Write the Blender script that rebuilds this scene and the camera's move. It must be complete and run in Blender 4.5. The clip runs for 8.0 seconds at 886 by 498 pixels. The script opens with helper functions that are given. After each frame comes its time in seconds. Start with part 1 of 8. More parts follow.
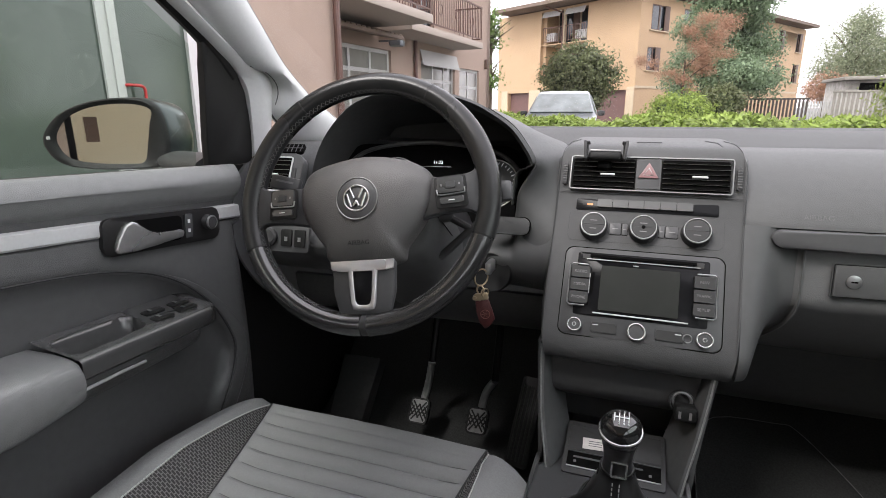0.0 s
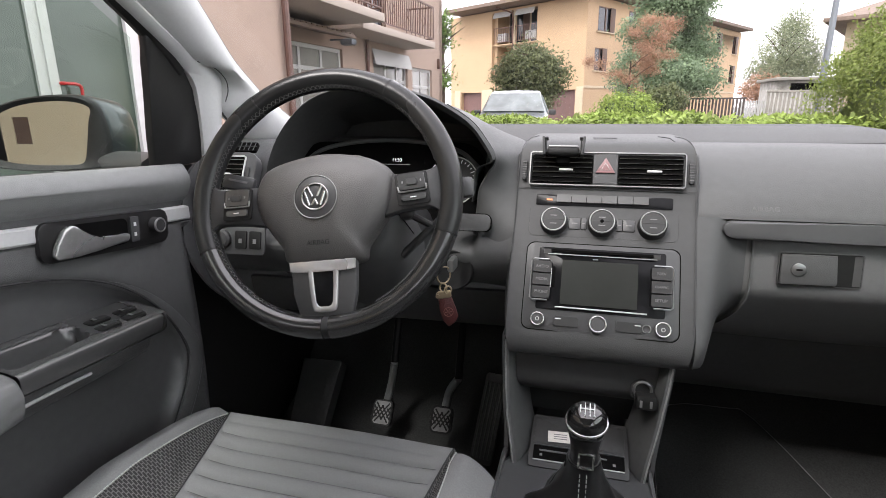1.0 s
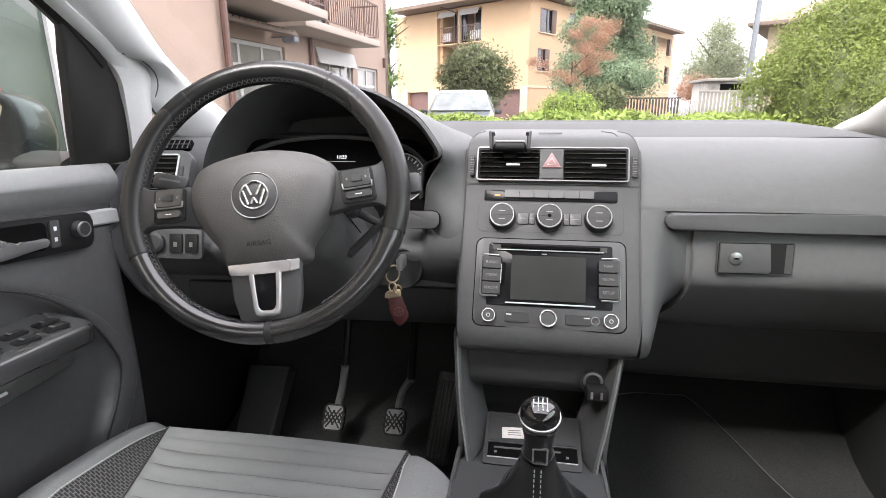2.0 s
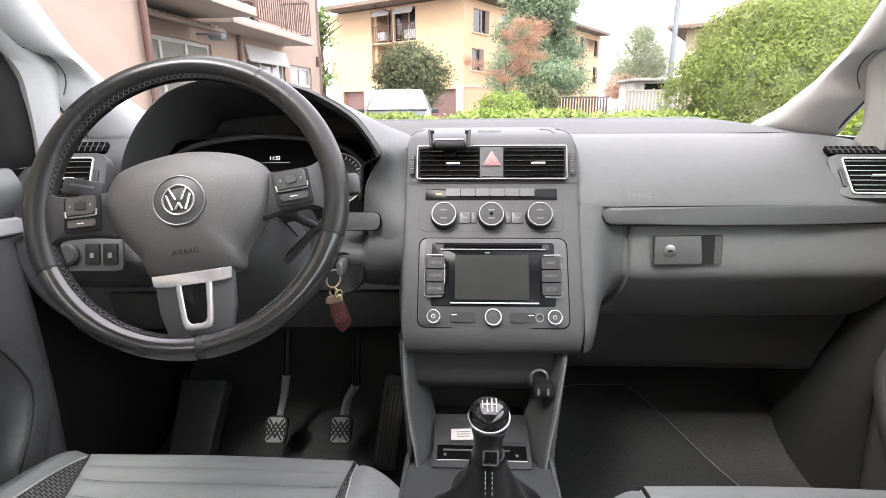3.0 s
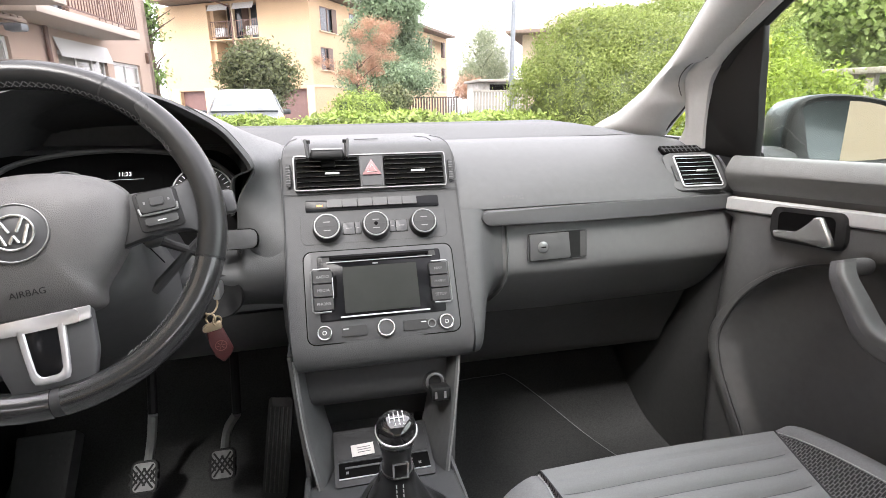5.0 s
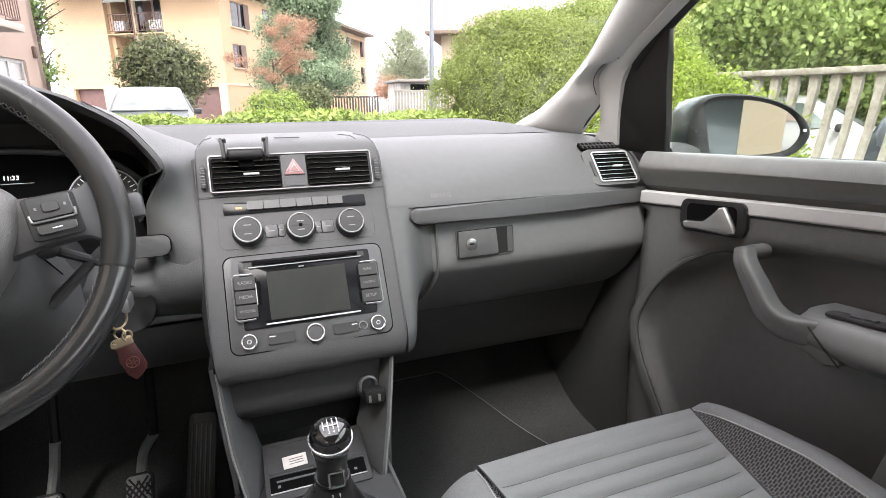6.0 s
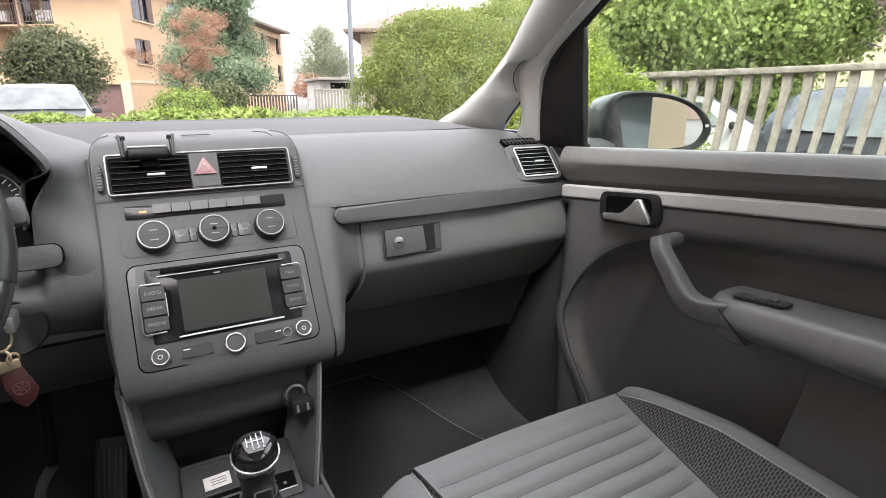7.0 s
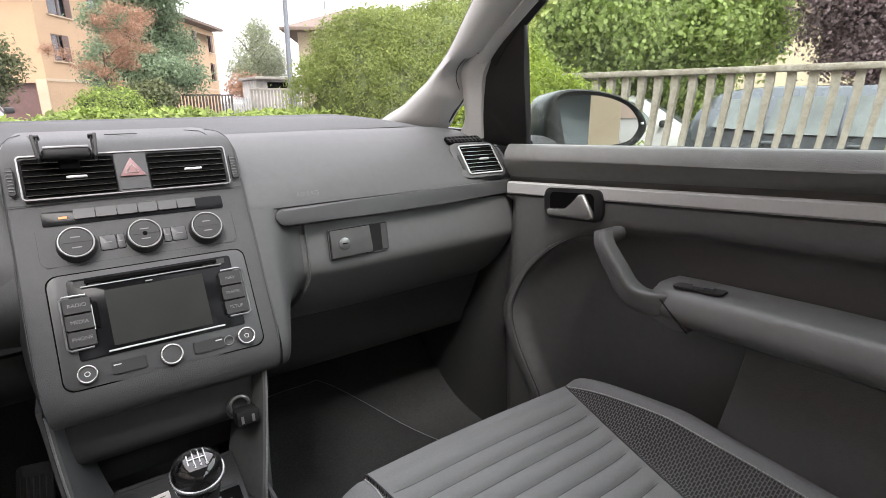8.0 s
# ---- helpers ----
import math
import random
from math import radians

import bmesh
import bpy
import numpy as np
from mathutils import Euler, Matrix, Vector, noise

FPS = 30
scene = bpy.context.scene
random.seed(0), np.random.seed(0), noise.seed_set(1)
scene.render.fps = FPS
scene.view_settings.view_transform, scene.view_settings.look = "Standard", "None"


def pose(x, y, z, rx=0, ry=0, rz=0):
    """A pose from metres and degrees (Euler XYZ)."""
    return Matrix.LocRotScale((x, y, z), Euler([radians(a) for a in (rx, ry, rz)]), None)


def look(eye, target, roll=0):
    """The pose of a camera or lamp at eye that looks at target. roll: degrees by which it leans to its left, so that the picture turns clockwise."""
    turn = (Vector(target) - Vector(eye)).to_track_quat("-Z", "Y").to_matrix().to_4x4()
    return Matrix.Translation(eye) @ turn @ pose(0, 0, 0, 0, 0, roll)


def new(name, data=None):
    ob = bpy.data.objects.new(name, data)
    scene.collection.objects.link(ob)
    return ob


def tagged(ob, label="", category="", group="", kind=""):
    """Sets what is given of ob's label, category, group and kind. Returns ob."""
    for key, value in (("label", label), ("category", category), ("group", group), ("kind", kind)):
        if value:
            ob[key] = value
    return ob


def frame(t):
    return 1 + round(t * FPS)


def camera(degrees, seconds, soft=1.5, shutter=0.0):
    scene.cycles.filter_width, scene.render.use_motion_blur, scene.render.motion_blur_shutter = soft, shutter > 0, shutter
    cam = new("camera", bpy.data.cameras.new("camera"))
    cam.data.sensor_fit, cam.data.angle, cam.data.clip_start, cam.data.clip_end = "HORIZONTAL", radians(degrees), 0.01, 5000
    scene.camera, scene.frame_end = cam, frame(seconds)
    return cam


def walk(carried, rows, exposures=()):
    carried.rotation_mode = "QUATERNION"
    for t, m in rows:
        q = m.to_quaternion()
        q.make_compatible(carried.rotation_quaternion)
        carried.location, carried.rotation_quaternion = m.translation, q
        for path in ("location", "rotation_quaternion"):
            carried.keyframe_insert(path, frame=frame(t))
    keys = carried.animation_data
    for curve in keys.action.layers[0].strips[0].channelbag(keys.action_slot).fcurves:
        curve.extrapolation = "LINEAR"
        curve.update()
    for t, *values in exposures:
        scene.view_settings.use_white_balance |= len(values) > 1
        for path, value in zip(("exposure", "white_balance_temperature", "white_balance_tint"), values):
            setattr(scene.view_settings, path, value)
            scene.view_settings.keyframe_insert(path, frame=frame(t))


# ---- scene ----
cam = camera(80.0, 8.0, soft=0.6)
PATH = [
    (0, (-0.021, -0.111, 1.137), (-0.676, 1.707, 0.624), -0.2),
    (0.5, (-0.029, -0.108, 1.133), (-0.61, 1.735, 0.619), -0.3),
    (1, (-0.031, -0.106, 1.132), (-0.53, 1.761, 0.617), -0.3),
    (2.5, (-0.032, -0.082, 1.123), (-0.244, 1.837, 0.604), -0.4),
    (3, (-0.035, -0.075, 1.123), (-0.131, 1.853, 0.602), -0.5),
    (3.5, (-0.045, -0.07, 1.125), (-0.012, 1.86, 0.603), -0.5),
    (4, (-0.052, -0.063, 1.122), (0.11, 1.86, 0.598), -0.5),
    (4.5, (-0.065, -0.062, 1.129), (0.22, 1.846, 0.602), -0.6),
    (4.7, (-0.067, -0.065, 1.136), (0.268, 1.835, 0.609), -0.7),
    (6, (-0.071, -0.055, 1.132), (0.608, 1.75, 0.601), -0.6),
    (6.5, (-0.071, -0.05, 1.129), (0.736, 1.701, 0.595), -0.6),
    (7, (-0.065, -0.041, 1.126), (0.863, 1.648, 0.59), -0.5),
    (7.5, (-0.065, -0.036, 1.125), (0.963, 1.593, 0.588), -0.5),
    (8, (-0.063, -0.031, 1.122), (1.039, 1.549, 0.584), -0.5),
]
EXPOSURES = [(0.0, 1.67), (1.0, 1.88), (2.5, 2.54), (3.5, 2.6), (4.7, 2.64), (6.0, 2.54), (6.5, 2.40), (7.5, 2.05), (8.0, 2.0)]
walk(cam, [(t, look(eye, target, roll)) for t, eye, target, roll in PATH], EXPOSURES)

# ---- light: an overcast late-summer sky ----
world = bpy.data.worlds.new("overcast_sky")
scene.world = world
world.use_nodes = True
wn, wl = world.node_tree.nodes, world.node_tree.links
wn.clear()
sky = wn.new("ShaderNodeTexSky")
sky.sky_type = 'NISHITA'
sky.sun_disc = False
sky.sun_elevation, sky.sun_rotation = radians(52.7), radians(211)
sky.air_density, sky.dust_density, sky.ozone_density = 1.0, 6.0, 1.0
cloud = wn.new("ShaderNodeMix")
cloud.data_type = 'RGBA'
cloud.inputs[0].default_value = 0.82
cloud.inputs[7].default_value = (10.8, 10.2, 11.0, 1.0)
bg = wn.new("ShaderNodeBackground")
bg.inputs["Strength"].default_value = 0.13
wo = wn.new("ShaderNodeOutputWorld")
wl.new(sky.outputs[0], cloud.inputs[6])
wl.new(cloud.outputs[2], bg.inputs["Color"])
wl.new(bg.outputs[0], wo.inputs["Surface"])
sun_data = bpy.data.lights.new("sun", 'SUN')
sun_data.energy, sun_data.angle, sun_data.color = 0.9, radians(20), (1.0, 0.96, 0.95)
sun = new("sun", sun_data)
sun.matrix_basis = look((-9, -13, 23), (0, 2, 0))


# ---- materials ----
def material(name, colour, rough=0.5, metal=0.0, vary=0.15, scale=40.0, bump=0.0, bump_scale=300.0, spec=0.5, big=3.0, pattern="noise", coat=0.0, second=None):
    m = bpy.data.materials.new(name)
    m.use_nodes = True
    n, l = m.node_tree.nodes, m.node_tree.links
    b = n["Principled BSDF"]
    b.inputs["Metallic"].default_value = metal
    b.inputs["Specular IOR Level"].default_value = spec
    b.inputs["Coat Weight"].default_value = coat
    tc = n.new("ShaderNodeTexCoord")
    fine = n.new("ShaderNodeTexNoise")
    fine.inputs["Scale"].default_value, fine.inputs["Detail"].default_value = scale, 4
    broad = n.new("ShaderNodeTexNoise")
    broad.inputs["Scale"].default_value, broad.inputs["Detail"].default_value = big, 5
    l.new(tc.outputs["Object"], fine.inputs["Vector"])
    l.new(tc.outputs["Object"], broad.inputs["Vector"])
    both = n.new("ShaderNodeMath")
    both.operation = 'ADD'
    l.new(fine.outputs["Fac"], both.inputs[0])
    l.new(broad.outputs["Fac"], both.inputs[1])
    ramp = n.new("ShaderNodeMapRange")
    ramp.inputs["From Min"].default_value, ramp.inputs["From Max"].default_value = 0.6, 1.4
    l.new(both.outputs[0], ramp.inputs["Value"])
    mix = n.new("ShaderNodeMix")
    mix.data_type = 'RGBA'
    lo = [c * (1 - vary) for c in colour] if second is None else second
    hi = [min(1, c * (1 + vary)) for c in colour]
    mix.inputs[6].default_value, mix.inputs[7].default_value = (*lo, 1), (*hi, 1)
    l.new(ramp.outputs[0], mix.inputs[0])
    l.new(mix.outputs[2], b.inputs["Base Color"])
    rr = n.new("ShaderNodeMapRange")
    rr.inputs["To Min"].default_value, rr.inputs["To Max"].default_value = max(0.0, rough - 0.08) if rough > 0.1 else rough * 0.7, min(1, rough + 0.08) if rough > 0.1 else rough
    l.new(broad.outputs["Fac"], rr.inputs["Value"])
    l.new(rr.outputs[0], b.inputs["Roughness"])
    if bump:
        if pattern == "grain":
            tex = n.new("ShaderNodeTexVoronoi")
            tex.feature = 'F1'
            out = tex.outputs["Distance"]
        elif pattern == "wave":
            tex = n.new("ShaderNodeTexWave")
            tex.bands_direction = 'Z'
            out = tex.outputs["Fac"]
        else:
            tex = n.new("ShaderNodeTexNoise")
            tex.inputs["Detail"].default_value = 5
            out = tex.outputs["Fac"]
        tex.inputs["Scale"].default_value = bump_scale
        l.new(tc.outputs["Object"], tex.inputs["Vector"])
        bp = n.new("ShaderNodeBump")
        bp.inputs["Strength"].default_value, bp.inputs["Distance"].default_value = bump, 0.001 if bump_scale > 60 else 0.006
        l.new(out, bp.inputs["Height"])
        l.new(bp.outputs[0], b.inputs["Normal"])
    return m


def glow(name, colour, strength):
    m = bpy.data.materials.new(name)
    m.use_nodes = True
    b = m.node_tree.nodes["Principled BSDF"]
    b.inputs["Base Color"].default_value = (*colour, 1)
    b.inputs["Emission Color"].default_value = (*colour, 1)
    b.inputs["Emission Strength"].default_value = strength
    return m


def pane(name, tint, gloss=0.05, dirt_haze=0.0):
    m = bpy.data.materials.new(name)
    m.use_nodes = True
    n, l = m.node_tree.nodes, m.node_tree.links
    n.clear()
    o, a, t, g = n.new("ShaderNodeOutputMaterial"), n.new("ShaderNodeMixShader"), n.new("ShaderNodeBsdfTransparent"), n.new("ShaderNodeBsdfGlossy")
    t.inputs[0].default_value = (*tint, 1)
    g.inputs["Roughness"].default_value = 0.02
    a.inputs[0].default_value = gloss
    l.new(t.outputs[0], a.inputs[1])
    l.new(g.outputs[0], a.inputs[2])
    last = a
    # whitish noise patches: dust smears, and glare haze painted along with them
    if dirt_haze:
        tc, no = n.new("ShaderNodeTexCoord"), n.new("ShaderNodeTexNoise")
        no.inputs["Scale"].default_value, no.inputs["Detail"].default_value = 5, 8
        mp = n.new("ShaderNodeMapRange")
        mp.inputs["From Min"].default_value, mp.inputs["From Max"].default_value = 0.45, 0.8
        mp.inputs["To Max"].default_value = dirt_haze
        d, k = n.new("ShaderNodeBsdfDiffuse"), n.new("ShaderNodeMixShader")
        d.inputs[0].default_value = (0.7, 0.7, 0.7, 1)
        l.new(tc.outputs["Object"], no.inputs["Vector"])
        l.new(no.outputs["Fac"], mp.inputs["Value"])
        l.new(mp.outputs[0], k.inputs[0])
        l.new(a.outputs[0], k.inputs[1])
        l.new(d.outputs[0], k.inputs[2])
        last = k
    l.new(last.outputs[0], o.inputs["Surface"])
    return m


def leafy(name, colour, vary=0.45, through_light=0.35):
    m = bpy.data.materials.new(name)
    m.use_nodes = True
    n, l = m.node_tree.nodes, m.node_tree.links
    b = n["Principled BSDF"]
    b.inputs["Roughness"].default_value, b.inputs["Specular IOR Level"].default_value = 0.6, 0.3
    geo = n.new("ShaderNodeNewGeometry")
    ramp = n.new("ShaderNodeMix")
    ramp.data_type = 'RGBA'
    ramp.inputs[6].default_value = (*[c * (1 - vary) for c in colour], 1)
    ramp.inputs[7].default_value = (*[c * (1 + vary) for c in colour], 1)
    l.new(geo.outputs["Random Per Island"], ramp.inputs[0])
    l.new(ramp.outputs[2], b.inputs["Base Color"])
    tr, mixed, o = n.new("ShaderNodeBsdfTranslucent"), n.new("ShaderNodeMixShader"), n["Material Output"]
    l.new(ramp.outputs[2], tr.inputs[0])
    mixed.inputs[0].default_value = through_light
    l.new(b.outputs[0], mixed.inputs[1])
    l.new(tr.outputs[0], mixed.inputs[2])
    l.new(mixed.outputs[0], o.inputs["Surface"])
    return m


PAD = material("soft_grey_dash_plastic", (0.0797, 0.082, 0.08176), 0.5, bump=0.22, bump_scale=900, pattern="grain", scale=90, vary=0.08, spec=0.32)
TOPSKIN = material("matt_grey_dash_top", (0.06026, 0.062, 0.06205), 0.62, bump=0.2, bump_scale=900, pattern="grain", scale=90, vary=0.08, spec=0.22)
GLOVE = material("grey_glovebox_plastic", (0.1215, 0.125, 0.1241), 0.42, bump=0.2, bump_scale=1000, pattern="grain", scale=90, vary=0.08)
INSERTSKIN = material("smooth_dark_door_vinyl", (0.08942, 0.092, 0.09062), 0.36, bump=0.08, bump_scale=1300, scale=70, vary=0.12, spec=0.8)
HARD = material("dark_grained_plastic", (0.1118, 0.115, 0.1152), 0.46, bump=0.3, bump_scale=1100, pattern="grain", scale=90, vary=0.12)
STACKSKIN = material("grained_anthracite_stack", (0.06415, 0.066, 0.06599), 0.5, bump=0.2, bump_scale=900, pattern="grain", scale=90, vary=0.08, spec=0.32)
PANEL = material("smooth_anthracite_plastic", (0.06026, 0.062, 0.06304), 0.42, bump=0.08, bump_scale=1500, scale=120, vary=0.08)
BUTTON = material("button_grey_plastic", (0.03499, 0.036, 0.03546), 0.5, scale=150, vary=0.08, spec=0.3)
DOORPLASTIC = material("grained_charcoal_door_plastic", (0.1128, 0.116, 0.1143), 0.32, bump=0.3, bump_scale=1000, pattern="grain", scale=90, vary=0.12)
DIM = material("dull_black_footwell_plastic", (0.07582, 0.079, 0.0788), 0.55, bump=0.15, bump_scale=1000, scale=100)
BLACK = material("matt_black_plastic", (0.03305, 0.034, 0.03448), 0.6, bump=0.1, bump_scale=1200, scale=120)
HOOD = material("matt_charcoal_hood", (0.0661, 0.068, 0.06698), 0.7, bump=0.15, bump_scale=1200, scale=120, spec=0.25)
# For black parts, and for wells and slots whose shade is painted as colour.
VOID = material("black_parts_and_recess_shade", (0.004, 0.004, 0.004), 0.8, spec=0.05)
GLOSS = material("gloss_black_plastic", (0.00972, 0.01, 0.01083), 0.14, scale=60, vary=0.2, spec=0.1)
SCREEN = material("dark_display_glass", (0.03402, 0.036, 0.03349), 0.16, scale=30, vary=0.1, spec=0.35)
CHROME = material("satin_chrome", (0.3208, 0.33, 0.3251), 0.33, 0.85, scale=80, vary=0.06)
SILVER = material("brushed_silver_trim", (0.5443, 0.56, 0.5516), 0.5, 0.2, scale=200, vary=0.06)
SHINE = material("polished_dark_trim", (0.1069, 0.115, 0.1182), 0.28, 0.3, scale=120, vary=0.1)
LEATHER = material("worn_black_leather", (0.01944, 0.02, 0.0197), 0.28, bump=0.06, bump_scale=1300, pattern="grain", scale=70, vary=0.12, coat=0, spec=0.36)
WORNLEATHER = material("polished_worn_leather", (0.02138, 0.022, 0.02167), 0.22, bump=0.03, bump_scale=1300, scale=50, vary=0.1, coat=0.35, spec=0.8)
FORKSILVER = material("polished_silver_plastic", (0.60, 0.60, 0.595), 0.27, 0.7, scale=90, vary=0.06)
FABRIC = material("charcoal_seat_cloth", (0.209, 0.215, 0.2128), 0.85, bump=0.5, bump_scale=1600, scale=500, vary=0.10, spec=0.2)
SIDECLOTH = material("charcoal_bolster_cloth", (0.1944, 0.2, 0.198), 0.85, bump=0.4, bump_scale=1600, scale=400, vary=0.18, spec=0.2)
THREAD = material("pale_grey_thread", (0.4374, 0.45, 0.4334), 0.7, scale=500)
LOWER = material("dark_lower_dash_and_shade", (0.05346, 0.055, 0.05418), 0.6, bump=0.15, bump_scale=1000, scale=100)
KICK = material("charcoal_kick_panel_plastic", (0.05832, 0.06, 0.0591), 0.6, bump=0.15, bump_scale=1000, scale=100)
KNOBTOP = material("polished_black_knob", (0.01166, 0.012, 0.01182), 0.08, spec=0.6, scale=60, vary=0.2, coat=0.5)
MATCARPET = material("black_mat_carpet", (0.0486, 0.05, 0.04925), 0.95, bump=0.8, bump_scale=900, scale=300, vary=0.4, spec=0.1)
CARPET = material("dark_floor_carpet", (0.06415, 0.066, 0.06501), 0.95, bump=0.8, bump_scale=900, scale=300, vary=0.4, spec=0.1)
PILLAR = material("pale_grey_pillar_trim", (0.5832, 0.6, 0.591), 0.7, bump=0.2, bump_scale=1000, scale=200, vary=0.05)
LINER = material("pale_grey_headliner", (0.6318, 0.64, 0.6107), 0.9, bump=0.2, bump_scale=700, scale=200, vary=0.05)
PEDALSTEEL = material("grey_coated_pedal_steel", (0.3305, 0.34, 0.33), 0.4, 0.3, scale=80)
STEEL = material("dull_pedal_steel", (0.3888, 0.4, 0.394), 0.35, 0.9, scale=80)
WORNPAD = material("worn_grey_pad", (0.22, 0.22, 0.22), 0.45, 0.3, scale=90, vary=0.3)
RUBBER = material("black_rubber", (0.01166, 0.012, 0.01182), 0.7, scale=120)
LEVER = material("satin_silver_lever", (0.4471, 0.455, 0.4432), 0.25, 0.75, scale=90, vary=0.06)
ARMSKIN = material("satin_grey_armrest_vinyl", (0.1361, 0.14, 0.1379), 0.36, bump=0.12, bump_scale=1000, pattern="grain", scale=80, vary=0.1)
ROLL = material("soft_grey_door_roll", (0.1895, 0.195, 0.1921), 0.42, bump=0.3, bump_scale=900, pattern="grain", scale=80, vary=0.1)
EDGE = material("worn_pale_plastic_edge", (0.2138, 0.22, 0.2167), 0.4, scale=200, vary=0.3)
SATIN = material("satin_black_plastic", (0.05638, 0.058, 0.05713), 0.26, bump=0.03, bump_scale=1200, scale=90, vary=0.1, coat=0.6)
SATINGREY = material("shiny_grey_grip", (0.30, 0.30, 0.30), 0.25, 0.2, scale=60, vary=0.15)
PUSHKEY = material("satin_grey_push_key", (0.06804, 0.07, 0.06895), 0.38, scale=120, vary=0.08)
GAUGERIM = material("pale_silver_gauge_ring", (0.6, 0.6, 0.6), 0.35, 0.2, scale=90, vary=0.05)
GLOSSBEZEL = material("gloss_dark_handle_bezel", (0.016, 0.016, 0.016), 0.3, scale=90, vary=0.1)
KNOBCAP = material("dull_black_knob_cap", (0.038, 0.039, 0.039), 0.5, scale=90, vary=0.08, spec=0.3)
KNOBRING = material("dull_silver_ring", (0.2916, 0.3, 0.2955), 0.34, 0.6, scale=90, vary=0.08)
# Real black covers; some recessed parts take this colour in place of shade.
COVER = material("dead_black_cover_and_shade", (0.01264, 0.013, 0.0128), 0.55, spec=0.25, bump=0.1, bump_scale=1200, scale=120)
PLEATSEAM = material("dark_pleat_thread", (0.1166, 0.12, 0.1182), 0.9, spec=0.1)
PAINT = material("dark_green_grey_car_paint", (0.02138, 0.032, 0.03349), 0.36, 0.3, scale=200, vary=0.08, coat=0.3)
MIRROR = material("mirror_silver", (0.9, 0.9, 0.9), 0.004, 1.0, vary=0.01)
WHITEINK = material("white_print", (0.6804, 0.7, 0.6895), 0.5)
KEYINK = material("soft_grey_print", (0.16, 0.16, 0.16), 0.5)
GREYINK = material("faint_grey_print", (0.16, 0.16, 0.16), 0.6)
MAROON = material("maroon_leather", (0.065, 0.013, 0.013), 0.4, bump=0.4, bump_scale=600, pattern="grain", scale=90, vary=0.3)
REDLENS = material("dull_red_button", (0.27, 0.15, 0.15), 0.4, scale=60)
GLASS = pane("windscreen_glass", (0.81, 0.825, 0.815), 0.03, 0.15)
REARGLASS = pane("rear_side_glass", (0.86, 0.90, 0.88), 0.08)
SIDEGLASS = pane("green_tinted_side_glass", (0.85, 0.90, 0.86), 0.04, 0.02)


# ---- building helpers ----
def part(name, bm, mat, parent, label="", sharp=35, kind=""):
    me = bpy.data.meshes.new(name)
    if isinstance(bm, tuple):
        me.from_pydata(*bm)
    else:
        bmesh.ops.recalc_face_normals(bm, faces=bm.faces)
        bm.to_mesh(me)
        bm.free()
    me.polygons.foreach_set("use_smooth", [True] * len(me.polygons))
    me.set_sharp_from_angle(angle=radians(sharp))
    me.materials.append(mat)
    ob = new(name, me)
    if parent is not None:
        ob.parent = parent
        ob.matrix_parent_inverse = Matrix.Translation(-parent.location) if parent.type == 'EMPTY' else Matrix()
    return tagged(ob, label=label, kind=kind)


def twin(ob, name, m, parent):
    """Another piece on the same mesh, moved by m."""
    o = new(name, ob.data)
    o.parent = parent
    o.matrix_parent_inverse = Matrix.Translation(-parent.location) if parent.type == 'EMPTY' else Matrix()
    o.matrix_basis = m
    return o


def thing(name, base, label, category, group="", kind=""):
    e = new(name)
    e.empty_display_size = 0.05
    e.location = base
    return tagged(e, label, category, group, kind)


def box(size, at=(0, 0, 0), m=None, bevel=0.0, seg=2, bm=None):
    bm = bm or bmesh.new()
    r = bmesh.ops.create_cube(bm, size=1.0)
    vs = r["verts"]
    for v in vs:
        v.co = Vector((v.co.x * size[0], v.co.y * size[1], v.co.z * size[2])) + Vector(at)
    if m is not None:
        bmesh.ops.transform(bm, matrix=m, verts=vs)
    if bevel:
        es = list({e for v in vs for e in v.link_edges})
        bmesh.ops.bevel(bm, geom=es, offset=bevel, segments=seg, affect='EDGES', profile=0.5)
    return bm


def prism(poly, away, bevel=0.0, seg=2, bm=None):
    """A flat polygon of 3D points, thickened by the vector away."""
    bm = bm or bmesh.new()
    a = [bm.verts.new(p) for p in poly]
    b = [bm.verts.new(Vector(p) + Vector(away)) for p in poly]
    fs = [bm.faces.new(a), bm.faces.new(b[::-1])]
    for i in range(len(a)):
        j = (i + 1) % len(a)
        fs.append(bm.faces.new((a[j], a[i], b[i], b[j])))
    if bevel:
        es = list({e for f in fs for e in f.edges})
        bmesh.ops.bevel(bm, geom=es, offset=bevel, segments=seg, affect='EDGES', profile=0.5)
    return bm


def smooth_line(pts, n=6, closed=False):
    """A Catmull-Rom curve through the points."""
    pts = [Vector(p) for p in pts]
    out = []
    k = len(pts)
    for i in range(k if closed else k - 1):
        p0 = pts[(i - 1) % k] if closed or i > 0 else pts[0] * 2 - pts[1]
        p1, p2 = pts[i], pts[(i + 1) % k]
        p3 = pts[(i + 2) % k] if closed or i + 2 < k else pts[-1] * 2 - pts[-2]
        for s in range(n):
            t = s / n
            out.append(0.5 * (2 * p1 + (p2 - p0) * t + (2 * p0 - 5 * p1 + 4 * p2 - p3) * t * t + (3 * p1 - p0 - 3 * p2 + p3) * t ** 3))
    if not closed:
        out.append(pts[-1])
    return out


